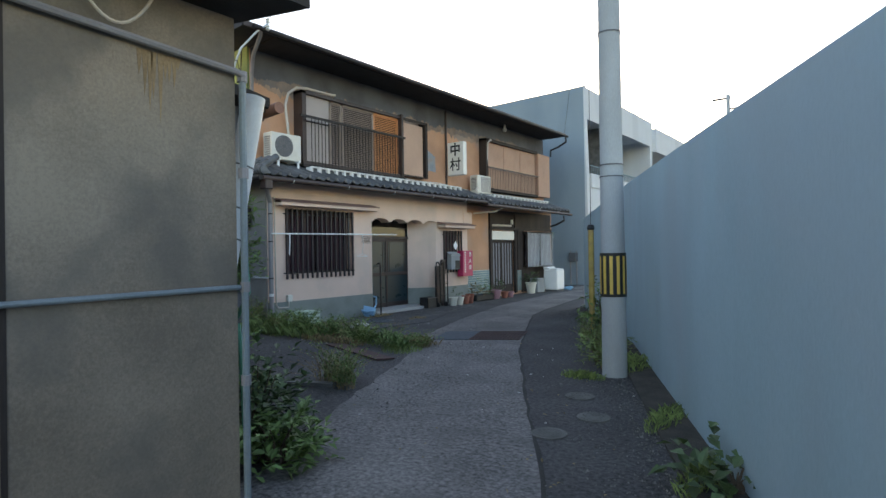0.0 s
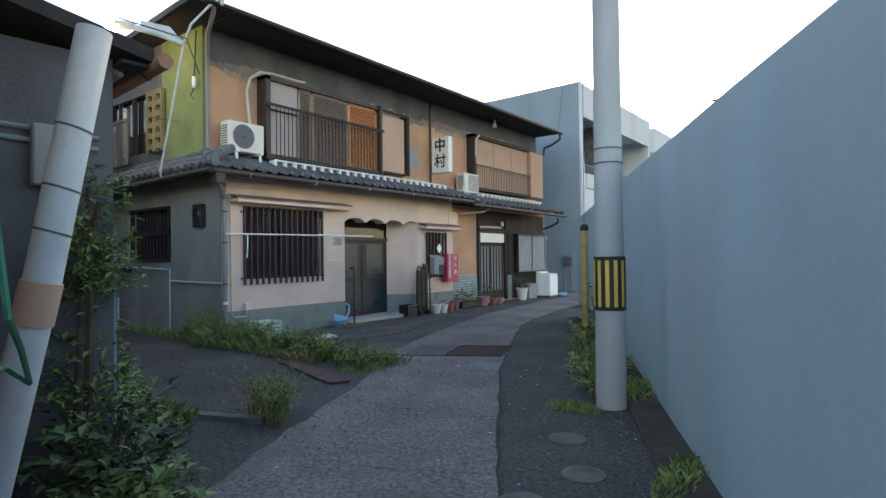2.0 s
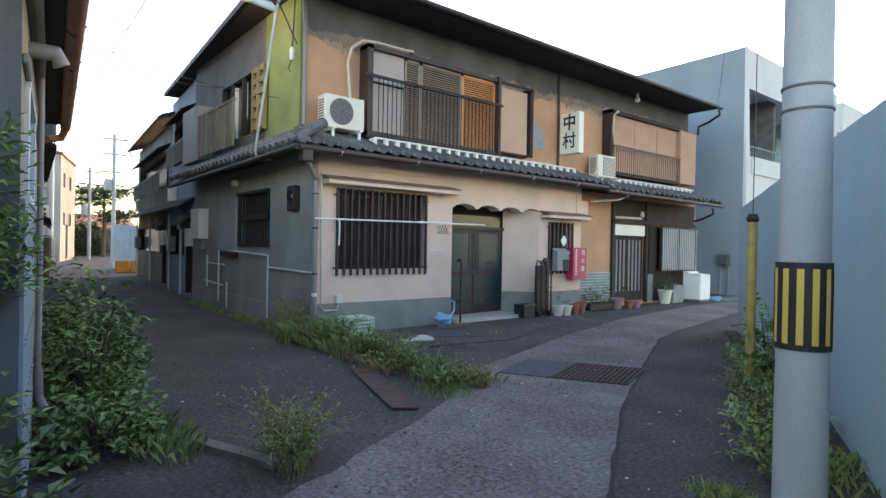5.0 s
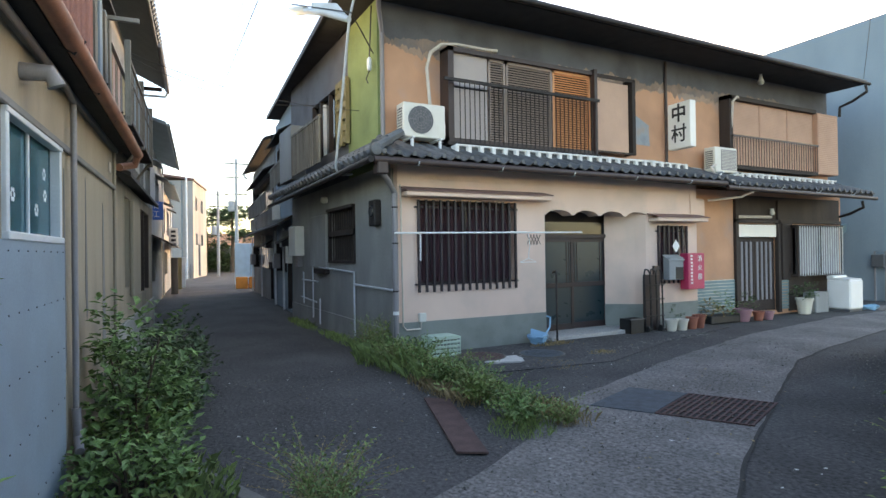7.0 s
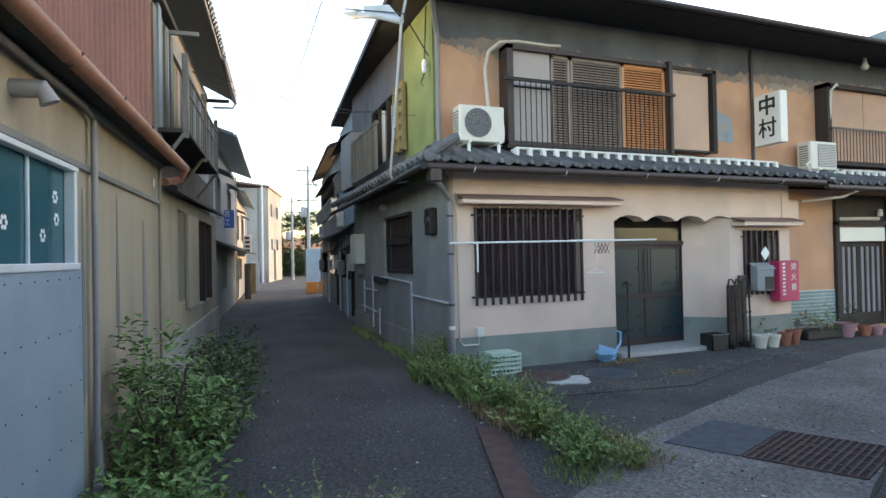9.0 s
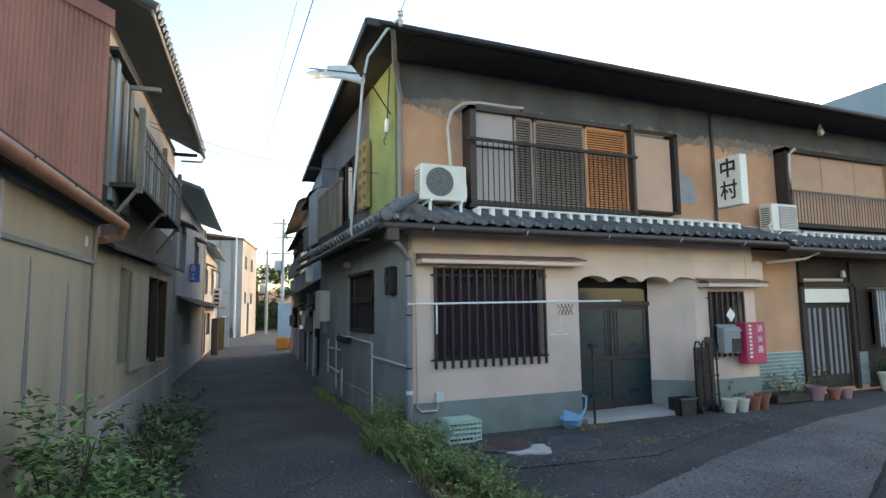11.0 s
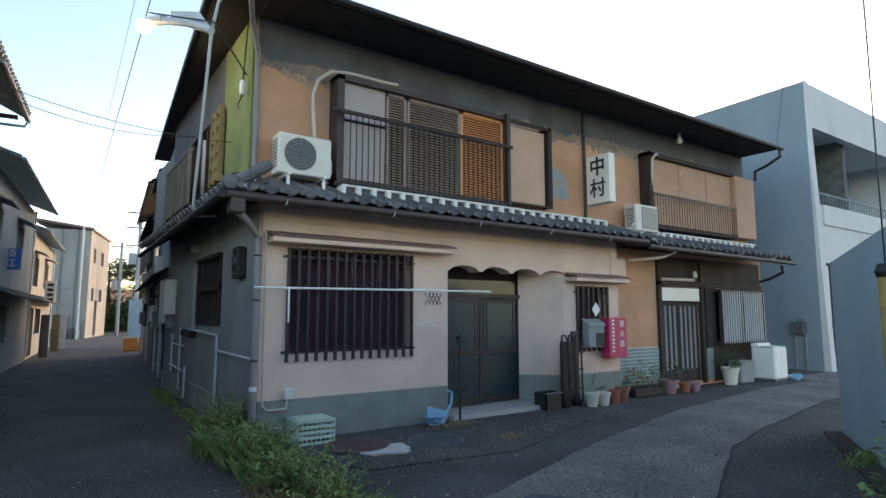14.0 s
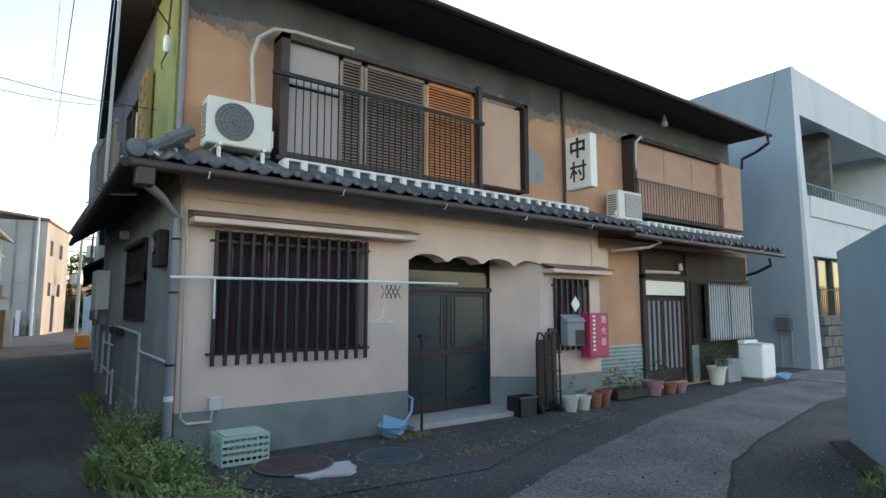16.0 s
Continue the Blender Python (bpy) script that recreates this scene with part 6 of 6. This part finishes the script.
def pot(x, y, r, h, m, label, leaves=0):
    e = thing("flower_pot", (x, y, 0), label, "flower pot", "pots along the house front")
    part("pot_body", B().lathe((x, y, 0.006), [(r * .7, 0), (r, h * .85), (r * 1.1, h * .86), (r * 1.1, h), (r * .95, h), (r * .92, h * .88)], 16), m, e, smooth=True)
    part("soil", B().lathe((x, y, h * .8), [(r * .9, 0), (r * .5, .02), (.01, .025)], 12), DIRT, e)
    if leaves:
        part("plant", leafy(x, y, h * .9, r * .9, leaves, h * 1.3, 900 + int(y * 10), .07), LEAFD, e)
    return e


def leaf(b, p, d, l, w, rnd):
    d = Vector(d).normalized()
    s = d.cross(Vector((rnd.uniform(-.3, .3), rnd.uniform(-.3, .3), 1))).normalized() * w
    up = s.cross(d).normalized() * w * .35
    b.add([p, p + d * l * .45 + s + up, p + d * l - up, p + d * l * .45 - s + up, p + d * l * .5 - up * .3], [(0, 1, 4), (1, 2, 4), (2, 3, 4), (3, 0, 4)])


def leafy(x, y, z, r, n, h, seed, size=.09, thin=.35):
    """Leaf sprays: n short twigs, each with leaves in pairs, filling an uneven dome."""
    rnd = random.Random(seed)
    b = B()
    for _ in range(n):
        a, q = rnd.uniform(0, 6.283), rnd.random() ** .6
        top = Vector((x + math.cos(a) * r * q, y + math.sin(a) * r * q, z + h * rnd.uniform(.12, 1.0) * (1.1 - q * q * .75)))
        out = Vector((math.cos(a), math.sin(a), rnd.uniform(-.2, .9))).normalized()
        for k in range(7):
            p = top + out * (k * size * .5)
            sd = Vector((rnd.uniform(-1, 1), rnd.uniform(-1, 1), rnd.uniform(-.5, .5)))
            leaf(b, p, (out * .6 + sd), size * rnd.uniform(.6, 1.3), size * thin, rnd)
    return b


def shrub(name, x, y, r, h, n, m, label, seed, size=.09, stems=9):
    rnd = random.Random(seed)
    e = thing(name, (x, y, 0), label, "shrub")
    for k in range(stems):
        a = rnd.uniform(0, 6.283)
        t2 = Vector((x + math.cos(a) * r * .7, y + math.sin(a) * r * .7, h * rnd.uniform(.5, .95)))
        sb = B().tube([(x + math.cos(a) * .08, y + math.sin(a) * .08, 0), (x + math.cos(a) * r * .3, y + math.sin(a) * r * .3, t2.z * .55), t2], .012, 5, .005)
        part("stem", sb, BARK, e)
    part("crown", leafy(x, y, 0, r, n, h, seed, size, .2 if m == GRASS else .32), m, e)
    return e


pot(-9.74, 12.63, .13, .26, POTWHITE, "cream plastic flower pot with a dried stem", 4)
pot(-9.72, 12.93, .13, .25, POTWHITE, "empty cream plastic flower pot")
pot(-9.72, 13.25, .12, .27, TERRA, "small plain terracotta flower pot")
pot(-9.75, 13.52, .13, .3, TERRA, "tall terracotta flower pot")
pot(-10.0, 15.4, .2, .3, POTPINK, "dusty pink planter pot with a plant", 14)
pot(-9.9, 15.85, .13, .22, TERRA, "small brown flower pot")
pot(-9.88, 16.2, .13, .2, POTPINK, "pale pink flower pot")
pot(-10.1, 18.1, .2, .42, POTWHITE, "white flower pot with a leafy shrub", 40)
pl = thing("planter_trough", (-10.1, 14.7, 0), "long black planter trough with soil and plants", "planter")
part("trough", B().box((-10.3, 14.2, .01), (-9.95, 15.25, .2), .02), BLACK, pl)
part("plant", leafy(-10.2, 14.95, .15, .22, 34, .55, 77, .06), LEAF, pl)
part("dry_leaves", leafy(-10.15, 14.5, .15, .3, 25, .3, 78, .08), STRAW, pl)
ws = thing("washing_machine", (-9.95, 19.65, 0), "white top-loading washing machine outside the house", "washing machine")
part("cabinet", B().box((-10.25, 19.42, .07), (-9.65, 20.07, .86), .035), WHITE, ws)
part("lid", B().prism([(-9.67, 19.44, .86), (-9.67, 20.05, .86), (-10.05, 20.05, .89), (-10.05, 19.44, .89)], (0, 0, .025)), WHITE, ws)
part("control_panel", B().box((-10.25, 19.42, .86), (-10.05, 20.07, .97), .02), WHITE, ws)
part("base", B().box((-10.22, 19.45, 0.01), (-9.68, 20.04, .07)), GUNGREY, ws)
solid("utility_box", B().box((-10.4, 18.55, 0), (-10.05, 19.15, .55), .02), HOUSEGREY, "pale low box beside the washing machine", "box")
bc = thing("hose_coil", (-9.7, 20.5, 0), "loose coil of blue hose on the ground", "hose")
for k in range(4):
    part("coil", B().tube([(-9.7 + (.13 + .02 * k) * math.cos(a * .45), 20.5 + (.2 + .02 * k) * math.sin(a * .45), .03 + .03 * k + .02 * math.sin(a * 1.3 + k)) for a in range(15)], .018, 6), BLUEPL, bc, smooth=True)

# ---- plants ----
shrub("alley_shrub", -6.75, 2.62, .28, 1.28, 210, LEAF, "tall leafy weed shrub against the hut wall", 21, .085)
shrub("alley_shrub", -7.5, 2.72, .3, .95, 100, LEAFD, "weedy shrub beside the alley", 22, .10)
shrub("alley_shrub", -5.95, 2.6, .3, .45, 140, LEAF, "low spreading weed by the kerb", 23, .075)
shrub("alley_shrub", -8.3, 2.8, .35, .6, 90, LEAF, "low weeds along the old wall", 34, .09)
shrub("alley_shrub", -9.5, 3.0, .4, .75, 120, LEAFD, "dusty weeds along the old wall", 24, .09)
shrub("alley_shrub", -12.2, 3.1, .45, .6, 120, LEAFD, "dusty weeds along the old wall", 35, .09)
shrub("corner_weed", -3.85, 1.75, .24, .7, 110, LEAFD, "dark weeds below the leaning pipe", 25, .10)
shrub("corner_weed", -3.35, 1.6, .2, .35, 90, LEAF, "low weeds at the wall foot", 26, .09)
shrub("wall_weed", -0.36, 2.98, .07, .2, 14, LEAFD, "large-leaved weed at the blue wall", 27, .13)
shrub("wall_weed", 0.04, 2.2, .07, .18, 12, LEAFD, "large-leaved weed at the blue wall", 28, .13)
shrub("wall_weed", -3.8, 9.4, .2, .85, 90, LEAF, "tall green weed by the yellow guy cover", 29, .10)
shrub("wall_weed", -2.72, 6.6, .2, .32, 70, GRASS, "scrubby weeds behind the utility pole", 30, .08)
shrub("wall_weed", -3.0, 7.5, .22, .35, 70, GRASS, "scrubby weeds along the blue wall", 31, .08)
vn = thing("climbing_vine", (-4.25, 2.0, 0), "hanging climbing vine over a post", "vine")
part("stem", B().tube([(-4.36, 1.8, 0), (-4.34, 1.82, 1.2), (-4.3, 1.8, 2.1)], .035, 6, .02), BARK, vn)
part("stem", B().tube([(-4.4, 1.72, 0), (-4.34, 1.78, 1.5), (-4.25, 1.85, 2.0)], .02, 5), BARK, vn)
vb = leafy(-4.3, 1.8, 1.3, .12, 190, 0.9, 41, .07, .2)
v2 = leafy(-4.35, 1.78, .3, .1, 60, 1.1, 42, .08, .25)
vb.add(v2.v, v2.f)
part("leaves", vb, LEAF, vn)


def blades(b, x, y, h, rnd, w=.0038):
    a, ln = rnd.uniform(0, 6.283), rnd.uniform(.25, .75)
    dx, dy = math.cos(a), math.sin(a)
    b.add([(x - dy * w, y + dx * w, 0), (x + dy * w, y - dx * w, 0), (x + dx * h * ln * .4 + dy * w * .6, y + dy * h * ln * .4 - dx * w * .6, h * .65), (x + dx * h * ln, y + dy * h * ln, h * rnd.uniform(.75, 1))], [(0, 1, 2), (0, 2, 3)])


def turf(name, spots, n, m, label, seed):
    rnd = random.Random(seed)
    b = B()
    for cx, cy, rx, ry, h in spots:
        for _ in range(n):
            a, q = rnd.uniform(0, 6.283), rnd.random() ** .6
            blades(b, cx + math.cos(a) * q * rx, cy + math.sin(a) * q * ry, h * rnd.uniform(.35, 1.1) * (1.1 - q * .5), rnd)
    return tagged(solid(name, b, m, label, "grass"), kind="stuff")


def feathery(name, x, y, r, h, n, m, label, seed, ll=.05):
    """A loose weed: arching thin stems, each with small leaflets in pairs and a fine tip."""
    rnd = random.Random(seed)
    e = thing(name, (x, y, 0), label, "weed")
    sb, lf = B(), B()
    for _ in range(n):
        a, reach, hh = rnd.uniform(0, 6.283), r * rnd.uniform(.3, 1.25), h * rnd.uniform(.45, 1.15)
        bx, by = x + rnd.uniform(-.35, .35) * r, y + rnd.uniform(-.35, .35) * r
        pts = [Vector((bx + math.cos(a) * reach * f * f, by + math.sin(a) * reach * f * f, hh * (1.25 * f - .25 * f * f * f))) for f in (0, .25, .5, .75, 1)]
        sb.tube(pts, .003, 3, .001, False)
        for k in range(14):
            f = .15 + .85 * k / 13
            i = min(3, int(f * 4)); p = pts[i].lerp(pts[i + 1], f * 4 - i)
            d = (pts[i + 1] - pts[i]).normalized()
            sd = Vector((rnd.uniform(-1, 1), rnd.uniform(-1, 1), rnd.uniform(-.3, .6)))
            leaf(lf, p, d * .6 + sd, ll * rnd.uniform(.6, 1.3) * (1.15 - f * .5), ll * .2, rnd)
    tagged(part("stalk", sb, STRAW, e), kind="stuff")
    part("leaves", lf, m, e)
    return e


verge = [(-9.9, 6.05, .5, .4, .42), (-9.2, 6.2, .6, .4, .40), (-8.5, 6.2, .6, .38, .34), (-7.7, 6.3, .6, .38, .26), (-7.0, 6.4, .6, .38, .22), (-6.3, 6.3, .5, .42, .18), (-5.9, 5.95, .35, .35, .14), (-10.8, 6.2, .6, .22, .3)]
turf("verge_grass", verge, 300, GRASS, "long green grass on the corner verge", 51)
turf("dry_grass", [(-6.1, 6.55, .5, .3, .22), (-7.6, 5.9, .9, .15, .22), (-8.6, 6.5, .7, .2, .2), (-9.7, 9.4, .15, .5, .12), (-8.6, 9.6, .2, .3, .08), (-8.3, 8.3, .5, .4, .05)], 240, STRAW, "dry yellow grass at the verge edge", 52)
for k in range(18):
    rv = random.Random(300 + k)
    f = k / 17
    feathery("verge_weed", -10.7 + f * 4.9, 6.15 + .18 * math.sin(k * 2.3) + (.1 if f > .4 else 0), .34, (.62 - .36 * f) * rv.uniform(.75, 1.2), 40, (LEAF, GRASS, LEAF, LEAF)[k % 4], "loose leafy weed among the verge grass", 300 + k, (.06, .085, .05)[k % 3])
feathery("kerb_tuft", -4.95, 3.72, .42, .52, 60, GRASS, "feathery green weed at the broken kerb", 53, .055)
feathery("kerb_tuft", -4.72, 3.6, .3, .4, 36, LEAF, "feathery green weed at the broken kerb", 54, .05)
feathery("kerb_tuft", -5.2, 3.75, .34, .36, 34, STRAW, "dry brown weed stalks at the broken kerb", 55, .035)
turf("wall_grass", [(-2.3, 6.7, .3, .7, .22), (-1.2, 4.4, .15, .5, .15), (-3.6, 9.2, .3, .6, .3), (-0.6, 3.2, .15, .5, .15), (-5.2, 12.2, .2, .7, .15), (-2.6, 5.7, .3, .15, .12)], 350, GRASS, "thin weeds along the blue wall", 55)
turf("alley_grass", [(-8.2, 2.9, .5, .25, .35), (-10.5, 3.0, .9, .2, .25), (-12.5, 3.2, 1.0, .2, .25), (-12.5, 6.2, 1.4, .15, .2), (-15.5, 6.2, 1.4, .15, .2), (-5.9, 3.0, .6, .3, .25)], 320, GRASS, "weeds along the alley edges", 56)
for k in range(5):
    feathery("wall_weed", -2.55 - k * .3 + .1 * (k % 2), 6.35 + k * .52, .2, .3 + .16 * (k % 3), 20, (LEAF, GRASS, LEAFD)[k % 3], "loose weed in the soil along the blue wall", 400 + k, .055)

rl3 = random.Random(12)
lit = B()
for k in range(70):
    x = rl3.uniform(-9.6, -1.2); y = rl3.uniform(2.5, 9.5)
    if x > -2.6 - 0.0 and y < 3: continue
    a = rl3.uniform(0, 3.1); s = rl3.uniform(.008, .03)
    lit.prism([(x, y, .016), (x + s * math.cos(a), y + s * math.sin(a), .018), (x + s * .4, y + s * 1.1, .017)], (0, 0, .004))
tagged(solid("litter", lit, PLASTERWHITE, "scattered pale litter and fallen scraps", "litter"), kind="stuff")

ap = B()
ra = random.Random(31)
for k in range(420):
    f = ra.random()
    x, y = -8.15 - 1.2 * f + ra.gauss(0, .12), 7.3 + 6.3 * f + ra.gauss(0, .12)
    if k % 3 == 0:
        x, y = ra.uniform(-10.05, -8.3), ra.uniform(7.3, 13.5)
    sz = ra.uniform(.008, .03)
    a0 = ra.uniform(0, 6.28)
    ap.add([(x + sz * math.cos(a0 + d), y + sz * math.sin(a0 + d), .014) for d in (0, 1.5, 3.2, 4.6)] + [(x + sz * .2, y, .014 + sz * .7)], [(0, 1, 4), (1, 2, 4), (2, 3, 4), (3, 0, 4)])
tagged(solid("rubble", ap, GRIT, "crumbs of broken mortar on the apron", "rubble"), kind="stuff")

gv = B()
rg = random.Random(14)
for k in range(15000):
    if k % 2:
        f = rg.random(); y = -0.5 + f * 13.5
        x = (-0.74 - (y - 3.87) * .472 if y < 8.53 else -2.94 - (y - 8.53) * .594) - abs(rg.gauss(.3, .35)) - .1
    else:
        x, y = rg.uniform(-9.8, -3.5), rg.uniform(3.2, 13)
        if x > -2.2 - y * .38: continue
    s = rg.uniform(.004, .010) if k % 9 else rg.uniform(.010, .019); a = rg.uniform(0, 6.28)
    gv.add([(x + s * math.cos(a + d), y + s * math.sin(a + d), .008) for d in (0, 2.1, 4.2)] + [(x, y, .012 + s * .8)], [(0, 1, 3), (1, 2, 3), (2, 0, 3)])
tagged(solid("gravel", gv, GRIT, "loose grit and small stones on the lane", "gravel"), kind="stuff")
lv = B()
for k in range(260):
    x, y = rg.uniform(-9.5, -1.0), rg.uniform(2.0, 11)
    if x > -0.9 - (y - 3.0) * .47: continue
    leaf(lv, Vector((x, y, .014)), (rg.uniform(-1, 1), rg.uniform(-1, 1), rg.uniform(0, .3)), rg.uniform(.02, .05), .01, rg)
tagged(solid("fallen_leaves", lv, STRAW, "scattered dry fallen leaves on the ground", "leaves"), kind="stuff")

# ---- far trees ----
def tree(x, y, h, r, seed):
    e = thing("tree", (x, y, 0), "dark pine-like tree at the end of the alley", "tree")
    rnd = random.Random(seed)
    tb = B().tube([(x, y, 0), (x + .2, y + .1, h * .5), (x, y, h * .95)], .22, 8, .05)
    cr = B()
    for k in range(11):
        a, z = rnd.uniform(0, 6.283), h * rnd.uniform(.4, .95)
        q = Vector((x + math.cos(a) * r * rnd.uniform(.4, 1), y + math.sin(a) * r * rnd.uniform(.4, 1), z + rnd.uniform(-.2, .6)))
        tb.tube([(x, y, z - .4), q], .06, 5, .02)
        c = leafy(q.x, q.y, q.z - .25, r * .42, 60, .7, seed * 20 + k, .22, .4)
        cr.add(c.v, c.f)
    part("trunk", tb, BARK, e)
    part("crown", cr, LEAFD, e)


tree(-64.5, 11.2, 7.4, 2.8, 71)
tree(-66, 8.8, 7.0, 2.4, 72)
solid("far_hedge", leafy(-67, 9.6, 0, 1.6, 400, 2.6, 73, .3, .45), LEAFD, "dark hedge at the end of the alley", "hedge")
